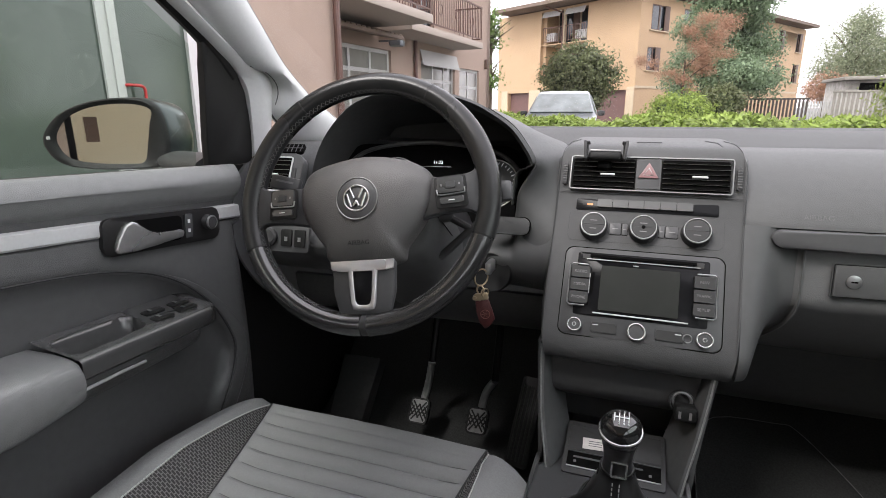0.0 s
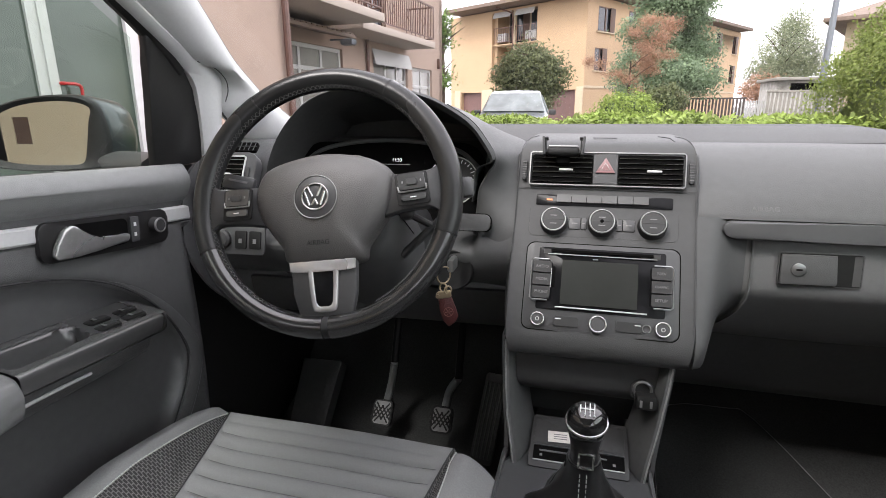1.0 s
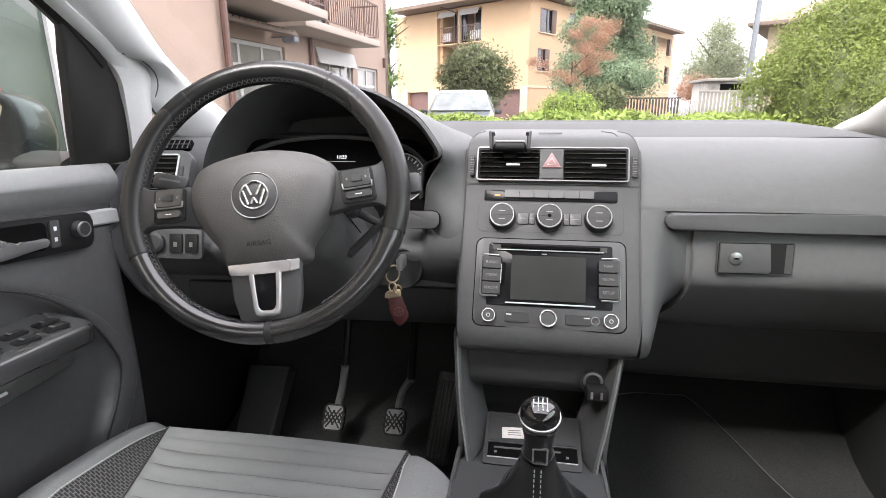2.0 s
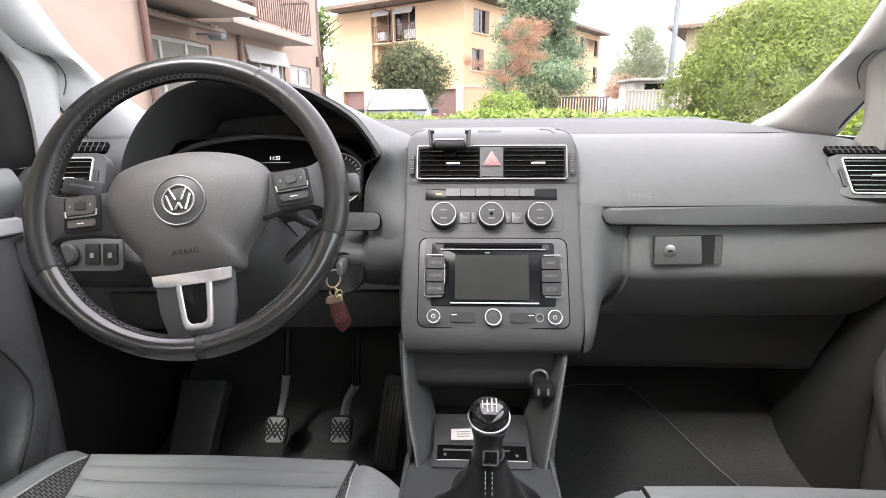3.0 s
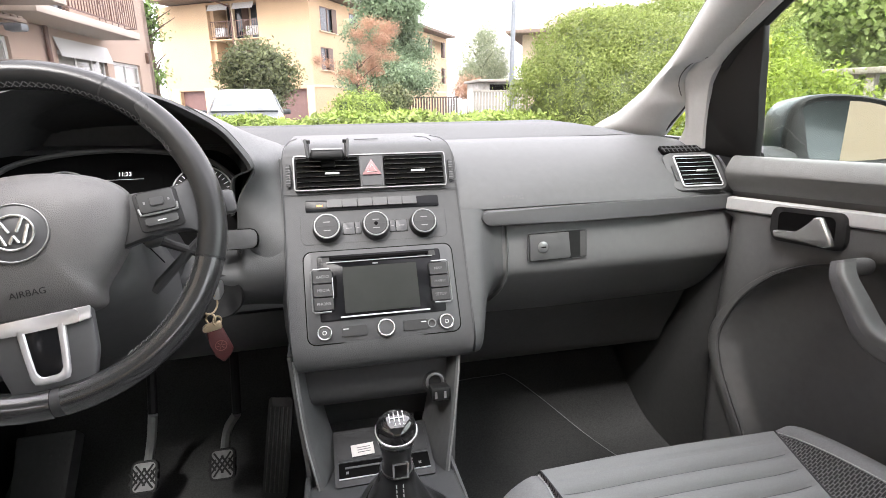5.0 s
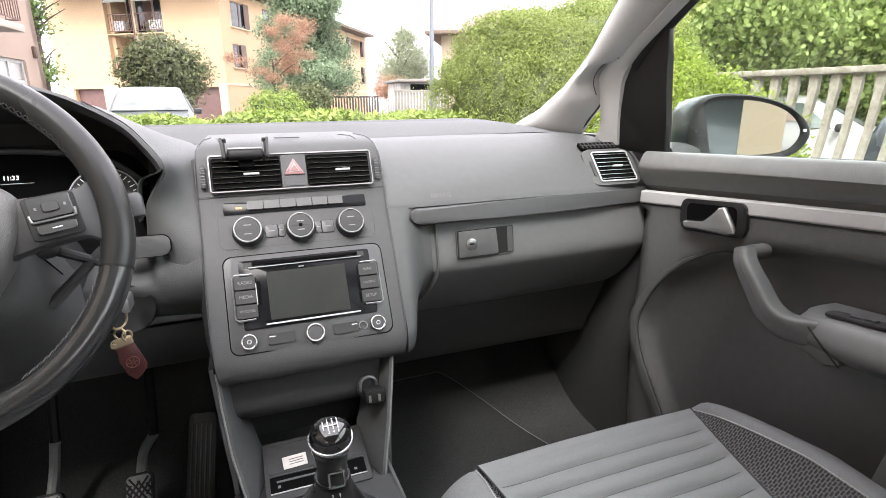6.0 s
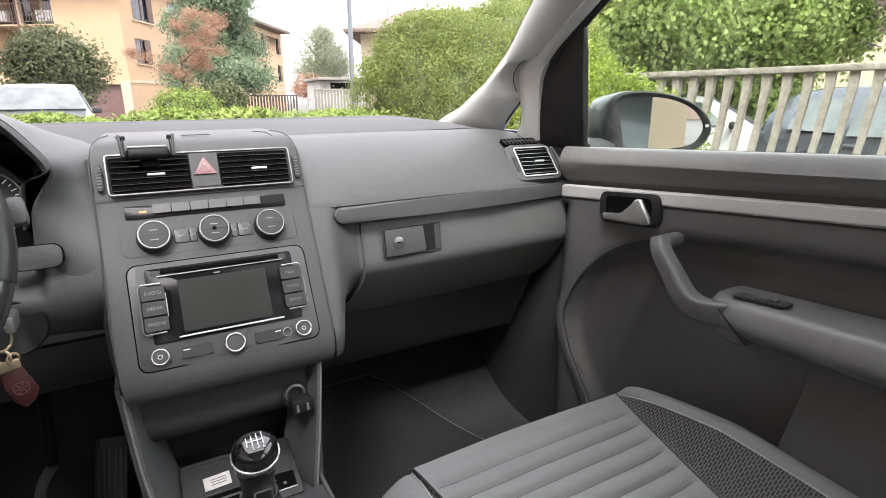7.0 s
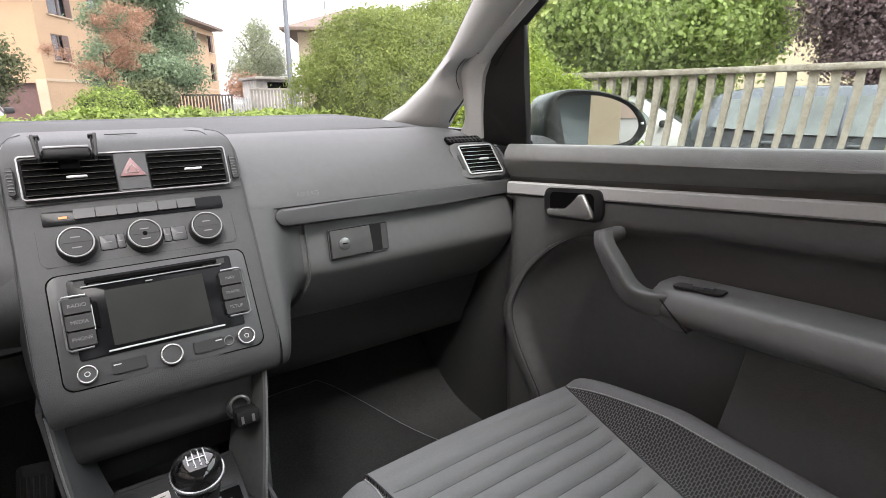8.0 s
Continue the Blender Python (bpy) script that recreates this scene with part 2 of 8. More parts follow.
def loft(rows, across=False, around=False, caps=False, bm=None):
    bm = bm or bmesh.new()
    vs = [[bm.verts.new(p) for p in r] for r in rows]
    nr, nc = len(vs), len(vs[0])
    for i in range(nr if around else nr - 1):
        for j in range(nc if across else nc - 1):
            a, b, c, d = vs[i][j], vs[i][(j + 1) % nc], vs[(i + 1) % nr][(j + 1) % nc], vs[(i + 1) % nr][j]
            bm.faces.new((a, b, c, d))
    if caps:
        bm.faces.new(vs[0])
        bm.faces.new(vs[-1][::-1])
    return bm


def sheet(rows, nu=4, nv=4, thick=0.0):
    """A smooth skin through rows of points, given thickness away from its face."""
    dense = [smooth_line(r, nv) for r in rows]
    cols = [smooth_line([r[j] for r in dense], nu) for j in range(len(dense[0]))]
    grid = [[c[i] for c in cols] for i in range(len(cols[0]))]
    bm = loft(grid)
    if thick:
        thicken(bm, thick)
    return bm


def thicken(bm, thick):
    """Gives a skin thickness on the side away from the cabin's middle."""
    bmesh.ops.recalc_face_normals(bm, faces=bm.faces)
    middle = Vector((-0.03, 0.0, 1.1))
    if sum(f.normal.dot(middle - f.calc_center_median()) * f.calc_area() for f in bm.faces) < 0:
        bmesh.ops.reverse_faces(bm, faces=bm.faces[:])
    bm.normal_update()
    rims = [tuple(e.verts) for e in bm.edges if len(e.link_faces) == 1]
    back = {v: bm.verts.new(v.co - v.normal * thick) for v in bm.verts[:]}
    for f in bm.faces[:]:
        bm.faces.new([back[v] for v in reversed(f.verts)])
    for a, b in rims:
        bm.faces.new((a, b, back[b], back[a]))


def tube(pts, r, sides=10, closed=False, flat=1.0, bm=None, caps=True):
    """A round bar along points; r is a number or one for each point."""
    pts = [Vector(p) for p in pts]
    k = len(pts)
    rows = []
    up = None
    for i, p in enumerate(pts):
        a = pts[(i - 1) % k] if closed or i else p
        b = pts[(i + 1) % k] if closed or i + 1 < k else p
        d = (b - a).normalized()
        if up is None:
            up = d.orthogonal().normalized()
        up = (up - d * up.dot(d)).normalized()
        side = d.cross(up)
        rr = r[i] if isinstance(r, (list, tuple)) else r
        rows.append([p + (up * math.cos(2 * math.pi * s / sides) + side * flat * math.sin(2 * math.pi * s / sides)) * rr for s in range(sides)])
    return loft(rows, across=True, around=closed, caps=caps and not closed, bm=bm)


def lathe(profile, m=None, sides=32, bm=None):
    """A turned shape: profile of (radius, height), about z."""
    bm = bm or bmesh.new()
    m = m or Matrix()
    rows = [[m @ Vector((r * math.cos(2 * math.pi * s / sides), r * math.sin(2 * math.pi * s / sides), z)) for s in range(sides)] for r, z in profile]
    return loft(rows, across=True, caps=True, bm=bm)


def ring(R, r, m=None, sides=40, tsides=8, flat=1.0, bm=None):
    m = m or Matrix()
    rows = []
    for i in range(sides):
        a = 2 * math.pi * i / sides
        rows.append([m @ Vector(((R + r * math.cos(b)) * math.cos(a), (R + r * math.cos(b)) * math.sin(a), r * flat * math.sin(b))) for b in [2 * math.pi * j / tsides for j in range(tsides)]])
    return loft(rows, across=True, around=True, bm=bm)


def round_rect(w, h, r, n=5):
    out = []
    for cx, cy, a0 in ((w / 2 - r, h / 2 - r, 0), (-w / 2 + r, h / 2 - r, 90), (-w / 2 + r, -h / 2 + r, 180), (w / 2 - r, -h / 2 + r, 270)):
        for i in range(n + 1):
            a = radians(a0 + 90 * i / n)
            out.append(Vector((cx + r * math.cos(a), cy + r * math.sin(a), 0)))
    return out


def plate(w, h, t, r, m, at=(0, 0), bevel=0.0, bm=None):
    """A rounded plate on a face frame m: local x across, y up, z out; it rises by t."""
    pts = [m @ (p + Vector((at[0], at[1], 0))) for p in round_rect(w, h, min(r, w / 2 - 1e-5, h / 2 - 1e-5))]
    return prism(pts, (m.to_3x3() @ Vector((0, 0, t))), bevel, bm=bm)


def rim(w, h, line, t, r, m, at=(0, 0), bm=None):
    """A rounded rectangular frame on a face frame m."""
    o, i = round_rect(w, h, r), round_rect(w - 2 * line, h - 2 * line, max(r - line, 0.0005))
    off = Vector((at[0], at[1], 0))
    rows = []
    for k in range(len(o)):
        rows.append([m @ (o[k] + off), m @ (o[k] + off + Vector((0, 0, t))), m @ (i[k] + off + Vector((0, 0, t))), m @ (i[k] + off)])
    return loft(rows, across=True, around=True, bm=bm)


def outline(pts, r, closed=True, sides=6):
    return tube(pts, r, sides, closed)


def lettering(text, size, m, mat, parent, name="lettering"):
    c = bpy.data.curves.new(name, 'FONT')
    c.body, c.size, c.align_x, c.align_y, c.extrude = text, size, 'CENTER', 'CENTER', 0.0002
    tmp = bpy.data.objects.new(name, c)
    scene.collection.objects.link(tmp)
    me = bpy.data.meshes.new_from_object(tmp.evaluated_get(bpy.context.evaluated_depsgraph_get()))
    bpy.data.objects.remove(tmp)
    me.materials.clear()
    me.materials.append(mat)
    me.transform(m)
    o = new(name, me)
    o.parent = parent
    o.matrix_parent_inverse = Matrix.Translation(-parent.location) if parent.type == 'EMPTY' else Matrix()
    return o


def face_frame(origin, tilt, turn=0.0):
    """Local x to the right, y up the face, z out towards the cabin's rear; tilt: degrees by which the face leans away at its top."""
    return Matrix.Translation(origin) @ pose(0, 0, 0, 0, 0, turn) @ pose(0, 0, 0, 90 - tilt, 0, 0)


# ---- the car's cabin: shell ----
def skew(x):
    """The dashboard runs a little aslant: how far forward it lies at x."""
    return 0.05 * (x - 0.35)


def side(s, pts):
    """Points of the right-hand side, or mirrored to the left-hand side (s = -1)."""
    return [Vector(p) if s > 0 else Vector((-0.07 - p[0], p[1] - 0.10, p[2])) for p in pts]


def pillar_x(z):
    return 0.665 - 0.22 * (z - 1.05)


def on_pillar(s, yz, out=0.0):
    return side(s, [(pillar_x(z) + out, y, z) for y, z in yz])


def build_floor():
    rows = []
    for x in (-0.86, -0.60, -0.30, -0.16, -0.10, 0.06, 0.12, 0.26, 0.60, 0.80):
        hump = 0.16 if -0.12 < x < 0.10 else 0.0
        rows.append([(x, -2.2, 0.33 + hump), (x, 0.2, 0.33 + hump), (x, 0.85, 0.33 + hump), (x, 1.05, 0.37 + hump * 0.7), (x, 1.2, 0.52 + hump * 0.3), (x, 1.34, 0.72), (x, 1.36, 1.06)])
    ob = part("floor", sheet(rows, 2, 3, 0.01), CARPET, None)
    return tagged(ob, "black carpeted car floor with a centre tunnel", "car floor", kind="structure")


build_floor()


def build_shell():
    bm = bmesh.new()
    box((1.5, 2.39, 0.03), (-0.035, -1.06, 1.60), bm=bm)
    roof = part("ceiling", bm, LINER, None)
    tagged(roof, "pale grey fabric headliner of the car", "headliner", kind="structure")
    bm = bmesh.new()
    box((1.62, 0.06, 0.75), (-0.035, -2.25, 0.70), bm=bm, bevel=0.02)
    tagged(part("wall_rear", bm, HARD, None), "dark plastic rear end of the cabin", "tailgate trim", kind="structure")
    for s, n in ((1, "right"), (-1, "left")):
        bm = bmesh.new()
        for poly in ([(0.72, -2.25, 0.33), (0.72, -0.32, 0.33), (0.72, -0.32, 1.06), (0.72, -2.25, 1.12)],
                     [(0.72, -0.36, 1.06), (0.72, -0.22, 1.06), (0.60, -0.28, 1.58), (0.60, -0.40, 1.58)],
                     [(0.72, -1.30, 1.09), (0.72, -1.18, 1.09), (0.60, -1.20, 1.58), (0.60, -1.32, 1.58)],
                     [(0.72, -2.25, 1.12), (0.72, -2.05, 1.12), (0.60, -1.95, 1.58), (0.60, -2.15, 1.58)]):
            prism(side(s, poly), (0.05 * s, 0, 0), bm=bm)
        tagged(part("wall_" + n, bm, HARD, None), "dark rear side trim and window posts", "side trim", kind="structure")
        gp = part("rear_pane_" + n, prism(side(s, [(0.845, -0.32, 1.0), (0.845, -1.9, 1.03), (0.74, -1.8, 1.44), (0.74, -0.36, 1.44)]), (0.004 * s, 0, 0)), REARGLASS, None)
        gp.visible_shadow = False
        tagged(gp, "tinted rear side window of the car", "car window", kind="structure")
        fp = bmesh.new()
        for a, b in (((0.846, -0.32, 1.0), (0.741, -0.36, 1.44)), ((0.85, -1.12, 1.02), (0.745, -1.10, 1.44)), ((0.741, -0.36, 1.44), (0.741, -1.8, 1.44)), ((0.846, -0.32, 1.0), (0.846, -1.9, 1.03))):
            tube(side(s, [a, b]), 0.012, 8, bm=fp)
        tagged(part("rear_window_trim_" + n, fp, COVER, None), "black trim round the rear side window", "window trim", kind="structure")
        # outer skin beside the front seats, which the door mirrors show
        rows = [side(s, [(0.86, y, 0.35), (0.90, y, 0.55), (0.91, y, 0.80), (0.87, y, 0.95 + (0.035 if y < -0.2 else 0)), (0.80 + (0.035 if y < -0.2 else 0), y, 0.985 + (0.015 if y < -0.2 else 0))]) for y in (-2.2, -1.2, -0.3, 0.3, 0.78, 1.25)]
        tagged(part("outer_skin_" + n, sheet(rows, 2, 3), PAINT, None), "dark grey-green painted flank of the car", "car body", kind="structure")


build_shell()


def build_pillar(s, n):
    lab = "pale grey cloth-grained windscreen pillar trim"
    e = thing("pillar_" + n, side(s, [(0.66, 0.90, 1.05)])[0], lab, "pillar trim", kind="structure")
    out = Vector((0.012 * s, 0, 0.002))
    # sloping bar from the dashboard's end to the roof
    lower = [(1.30, 1.055), (1.12, 1.055), (1.012, 1.057), (0.958, 1.094), (0.906, 1.130), (0.899, 1.157), (0.897, 1.184), (0.868, 1.206), (0.80, 1.216), (0.667, 1.300), (0.40, 1.44), (0.20, 1.54)]
    upper = [(1.25, 1.062), (1.20, 1.078), (1.120, 1.100), (1.074, 1.118), (1.02, 1.140), (0.99, 1.152), (0.962, 1.167), (0.91, 1.196), (0.869, 1.223), (0.782, 1.292), (0.60, 1.43), (0.36, 1.56)]
    lo, up = smooth_line(on_pillar(s, lower), 4), smooth_line(on_pillar(s, upper, -0.035), 4)
    rows = []
    for a, b in zip(lo, up):
        mid = (a + b) / 2 + Vector((-0.014 * s, -0.006, -0.004))
        q = a * 0.75 + b * 0.25 + Vector((-0.010 * s, -0.004, -0.003))
        w = a * 0.25 + b * 0.75 + Vector((-0.011 * s, -0.004, -0.003))
        rows.append([a + out, a, q, mid, w, b, b + Vector((0.02 * s, 0.03, 0.012))])
    part("sloping_trim", loft(rows, caps=True), PILLAR, e, sharp=60)
    # upright post between the quarter window and the door
    a = smooth_line(on_pillar(s, [(0.945, 1.05), (0.914, 1.085), (0.907, 1.128), (0.905, 1.16), (0.897, 1.184), (0.868, 1.205), (0.78, 1.242), (0.64, 1.318)]), 4)
    b = smooth_line(on_pillar(s, [(0.866, 1.045), (0.856, 1.09), (0.846, 1.125), (0.832, 1.168), (0.812, 1.192), (0.783, 1.213), (0.71, 1.255), (0.60, 1.314)]), 4)
    rows = []
    for p, q in zip(a, b):
        m = (p + q) / 2 + Vector((-0.012 * s, 0, 0))
        rows.append([p + out, p, p * 0.7 + q * 0.3 + Vector((-0.009 * s, 0, 0)), m, p * 0.3 + q * 0.7 + Vector((-0.009 * s, 0, 0)), q, q + out])
    part("upright_trim", loft(rows, caps=True), PILLAR, e, sharp=60)
    # shut line round the upright's head
    seam = smooth_line(on_pillar(s, [(0.899, 1.146), (0.904, 1.165), (0.898, 1.182), (0.880, 1.196), (0.855, 1.206), (0.816, 1.212)], -0.0125), 5)
    part("seam", tube(seam, 0.0010, 6), PANEL, e)
    # black seal along the bar's windscreen edge and quarter pane
    part("seal", tube(smooth_line([p + Vector((0.020 * s, 0.026, 0.008)) for p in on_pillar(s, upper, -0.035)], 3), 0.004, 6), PANEL, e)
    q = on_pillar(s, [(1.03, 1.045), (0.89, 1.145), (0.90, 1.045)], 0.03)
    g = part("quarter_pane", prism(q, (0.003 * s, 0, 0)), SIDEGLASS, e)
    g.visible_shadow = False
    part("quarter_seal", tube([on_pillar(s, [(1.012, 1.056)], 0.003)[0], on_pillar(s, [(0.906, 1.130)], 0.003)[0]], 0.003, 6), BLACK, e)
    return e


build_pillar(1, "right")
build_pillar(-1, "left")


def build_windscreen():
    rows = []
    for k in range(9):
        u = -1 + k / 4
        x = -0.035 + u * 0.72
        bow = 0.10 * (1 - u * u)
        yo = 0.05 * u - 0.05
        rows.append([(x, 1.30 + bow + yo, 1.03), (x * 0.97, 1.05 + bow + yo, 1.17), (x * 0.9, 0.16 + bow * 0.3 + yo, 1.60)])
    e = tagged(part("windscreen", sheet(rows, 2, 4), GLASS, None), "slightly dusty laminated windscreen with smears and painted glare haze", "windscreen", kind="structure")
    e.visible_shadow = False
    # the slope of the bonnet is hidden below the dashboard's top; the cowl closes the gap
    tagged(part("cowl", box((1.5, 0.25, 0.03), (-0.035, 1.50, 1.015), bevel=0.01), BLACK, None), "black plastic cowl below the windscreen", "cowl", kind="structure")


build_windscreen()


# ---- dashboard ----
dash = thing("dashboard", (0, 0.9, 0.75), "dark grey soft-plastic car dashboard", "dashboard")


def at_dash(x, prof, k=1.0):
    return [(x, y + skew(x) * k, z) for y, z in prof]


TOP = [(1.34, 1.092), (1.22, 1.089), (1.08, 1.084), (0.955, 1.076), (0.925, 1.0725)]
FACE = [(0.925, 1.0725), (0.895, 1.066), (0.855, 1.050), (0.820, 1.028), (0.792, 1.003), (0.775, 0.980), (0.770, 0.970)]


def build_dash_body():
    # flat rear shelf of the dashboard, full width
    rows = [[(p[0], p[1], p[2] - max(0.0, abs(x + 0.035) - 0.58) * 0.25) for p in at_dash(x, TOP)] for x in (-0.79, -0.6, -0.4, -0.2, 0.0, 0.2, 0.4, 0.55, 0.63, 0.72)]
    part("top_shelf", sheet(rows, 3, 3, 0.012), TOPSKIN, dash)
    # passenger's airbag pad
    rows = []
    for x, d, drop in ((0.128, 0.0, 0), (0.145, -0.006, 0), (0.20, -0.012, 0), (0.34, -0.012, 0), (0.48, -0.011, 0.001), (0.57, -0.010, 0.002), (0.63, -0.006, 0.008), (0.668, 0.004, 0.016), (0.680, 0.028, 0.022)):
        rows.append([(x, y + skew(x) + d * min(1, max(0, (0.93 - y) / 0.1)), z - drop) for y, z in FACE])
    part("airbag_pad", sheet(rows, 4, 4, 0.012), PAD, dash, "smooth dark grey passenger airbag cover")
    lettering("AIRBAG", 0.011, Matrix.Translation((0.232, 0.7595, 0.985)) @ pose(0, 0, 0, 62, 0, 3), HARD, dash, "airbag_lettering")
    # the strip below it, with its rounded end
    outl = [(0.185, 0.968), (0.176, 0.963), (0.173, 0.955), (0.179, 0.947), (0.190, 0.942), (0.34, 0.9415), (0.50, 0.941), (0.677, 0.940), (0.678, 0.9685), (0.50, 0.969), (0.34, 0.9685)]
    poly = [(x, 0.751 + skew(x) + (0.010 if x > 0.6 else 0) - (0.004 if z < 0.95 else 0), z) for x, z in outl]
    part("trim_strip", prism(poly, (0, 0.03, 0), 0.003), PANEL, dash, "plain grey trim strip")
    # dark slot behind the strip's ends
    part("strip_slot", prism([(x, 0.762 + skew(x), z) for x, z in [(0.1715, 0.960), (0.183, 0.9705), (0.668, 0.9705), (0.666, 0.938), (0.19, 0.9395), (0.176, 0.945)]], (0, 0.03, 0), 0.004), BLACK, dash)
    # panel between the centre stack and the glovebox
    GL = [(0.768, 0.937), (0.7625, 0.90), (0.7585, 0.873), (0.7595, 0.858), (0.766, 0.845), (0.784, 0.820), (0.804, 0.794), (0.830, 0.766), (0.868, 0.738)]
    def stack_face(z):
        return 0.764 + (z - 1.005) * 0.5745

    rows = []
    for x, f in ((0.1375, 0.03), (0.148, 0.06), (0.158, 0.13), (0.168, 0.29), (0.180, 0.56), (0.195, 0.85), (0.2135, 1.0)):
        low = 0.765 - 0.027 * f
        rows.append([(x - 0.06 * max(0.0, 0.83 - z) / 0.09 * f, stack_face(max(z, 0.79)) * (1 - f) + (y + skew(x)) * f + 0.9 * max(0.0, low - z) + 0.25 * max(0.0, 0.80 - z) * (1 - f), max(z, low)) for y, z in [(0.772, 0.972)] + GL])
    part("side_panel", sheet(rows, 3, 4, 0.01), PAD, dash)
    box_e = dash
    rows = []
    for x, d in ((0.2155, 0.005), (0.220, 0.0), (0.34, -0.004), (0.48, -0.004), (0.60, -0.004), (0.668, -0.003), (0.679, 0.003), (0.683, 0.03)):
        rows.append([(x - (0.06 * max(0, 0.83 - z) / 0.09 if x < 0.3 else 0.01 * max(0, 0.80 - z) / 0.06 if x > 0.6 else 0), y + skew(x) + d, z) for y, z in GL])
    glove = part("glovebox_lid", sheet(rows, 4, 4, 0.012), GLOVE, box_e, "closed glovebox lid")
    m = face_frame((0.313, 0.7565, 0.8985), 7, 3)
    # raised black plate and greyer slope paint the recess's shade, fading rightwards
    part("latch_recess", plate(0.110, 0.048, 0.0028, 0.004, m), COVER, glove)
    part("recess_slope", prism([m @ Vector(q) for q in ((0.036, -0.022, 0.0015), (0.0535, -0.022, 0.0045), (0.0535, 0.022, 0.0045), (0.036, 0.022, 0.0015))], m.to_3x3() @ Vector((0, 0, -0.001))), LOWER, glove)
    part("latch_frame", rim(0.112, 0.050, 0.0012, 0.0036, 0.004, m), PAD, glove)
    part("latch_handle", prism([m @ Vector(p) for p in ((-0.0535, -0.0225, 0.003), (0.021, -0.0225, 0.003), (0.023, -0.018, 0.003), (0.0195, 0.0225, 0.003), (-0.0535, 0.0225, 0.003))], m.to_3x3() @ Vector((0, 0, 0.004)), 0.0012), PAD, glove)
    mm = m @ Matrix.Translation((-0.030, 0.0, 0.0068))
    part("lock_barrel", lathe([(0.0095, 0), (0.0095, 0.0022), (0.008, 0.003), (0.0001, 0.003)], mm, 28), CHROME, glove, "round silver lock")
    part("key_slot", box((0.008, 0.0022, 0.0012), (0, 0, 0.0031), mm), VOID, glove)
    # underside of the dashboard, passenger's and driver's
    for x0, x1 in ((0.14, 0.66), (-0.76, -0.14)):
        rows = [[(x, 0.875, 0.772), (x, 1.0, 0.735), (x, 1.15, 0.70), (x, 1.33, 0.70)] for x in (x0, (x0 + x1) / 2, x1)]
        part("underside", sheet(rows, 2, 2, 0.01), DIM, dash)
    rows = [[(x, 0.850 + skew(x), 0.752), (x, 0.862 + skew(x), 0.728), (x, 0.880 + skew(x), 0.69), (x, 0.910 + skew(x), 0.635), (x, 0.95, 0.592), (x, 1.04, 0.575)] for x in (0.13, 0.30, 0.45, 0.60, 0.665)]
    # darker than the dash above: the overhang's shade is in the colour
    part("lower_panel", sheet(rows, 2, 3, 0.01), LOWER, dash)
    # end cheek on the right
    part("end_cheek", sheet([[(0.674, 0.93 + d, 1.062), (0.682, 0.85 + d, 1.035), (0.682, 0.80 + d, 0.99), (0.681, 0.785 + d, 0.94), (0.680, 0.795 + d, 0.88), (0.670, 0.82 + d, 0.80), (0.63, 0.90 + d, 0.74)] for d in (0.0, 0.06, 0.2)], 2, 4, 0.006), HARD, dash)


build_dash_body()


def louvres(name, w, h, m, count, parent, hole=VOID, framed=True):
    """An air vent on a face frame: well plate in shade black, bright frame, slats and a sliding tab."""
    # the well is a flat plate; its depth of shade is only colour
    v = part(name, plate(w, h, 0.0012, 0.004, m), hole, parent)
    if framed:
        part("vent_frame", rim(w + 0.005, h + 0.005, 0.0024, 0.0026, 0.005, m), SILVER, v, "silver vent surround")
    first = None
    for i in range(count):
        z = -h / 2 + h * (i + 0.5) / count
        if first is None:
            # slats share the near black, for the shade between them
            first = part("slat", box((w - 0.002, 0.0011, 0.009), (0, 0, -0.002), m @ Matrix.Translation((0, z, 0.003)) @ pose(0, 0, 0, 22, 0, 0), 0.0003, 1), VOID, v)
            part("slat_edge", box((w - 0.002, 0.0013, 0.0008), (0, 0.0, 0.0035), m @ Matrix.Translation((0, z, 0.0005)) @ pose(0, 0, 0, 22, 0, 0)), CHROME, first)
        else:
            dv = (m.to_3x3() @ Vector((0, h / count * i, 0)))
            s2 = twin(first, "slat", Matrix.Translation(dv), v)
            twin(first.children[0], "slat_edge", Matrix.Translation(dv), v)
    part("vent_tab", box((0.022, 0.0035, 0.005), (0.006, -0.002, 0.004), m, 0.0012), SILVER, v, "small pale sliding tab")
    return v


def build_end_vent(s):
    if s > 0:
        m = face_frame((0.607, 0.7985, 1.0092), 42, -3)
    else:
        m = face_frame((-0.661, 0.718, 1.019), 30, 6)
    part("vent_bezel", plate(0.112, 0.084, 0.022, 0.018, m @ Matrix.Translation((0, 0, -0.0205)), (-0.004 * s, 0.001), 0.003), PAD, dash)
    m2 = m @ Matrix.Translation((0, 0, 0.0025))
    louvres("end_vent", 0.076, 0.0645, m2, 7, dash)
    part("vent_wheel", plate(0.006, 0.034, 0.002, 0.002, m2, (-0.047 * s, -0.004), 0.0008), BLACK, dash, "ribbed vent thumbwheel")
    # demister slots above, on a black plate painted as their shade
    mt = m @ Matrix.Translation((-0.012 * s, 0.054, -0.009)) @ pose(0, 0, 0, -20, 0, 0)
    d = part("demister", plate(0.082, 0.022, 0.006, 0.004, mt), VOID, dash)
    part("bar", box((0.080, 0.0012, 0.002), (0, 0.0, 0.0065), mt), PANEL, d)
    for i in range(9):
        for v in (-0.005, 0.005):
            part("fin", box((0.0012, 0.0095, 0.002), (-0.036 + i * 0.009, v, 0.0065), mt, 0.0004, 1), PANEL, d)


build_end_vent(1)
build_end_vent(-1)


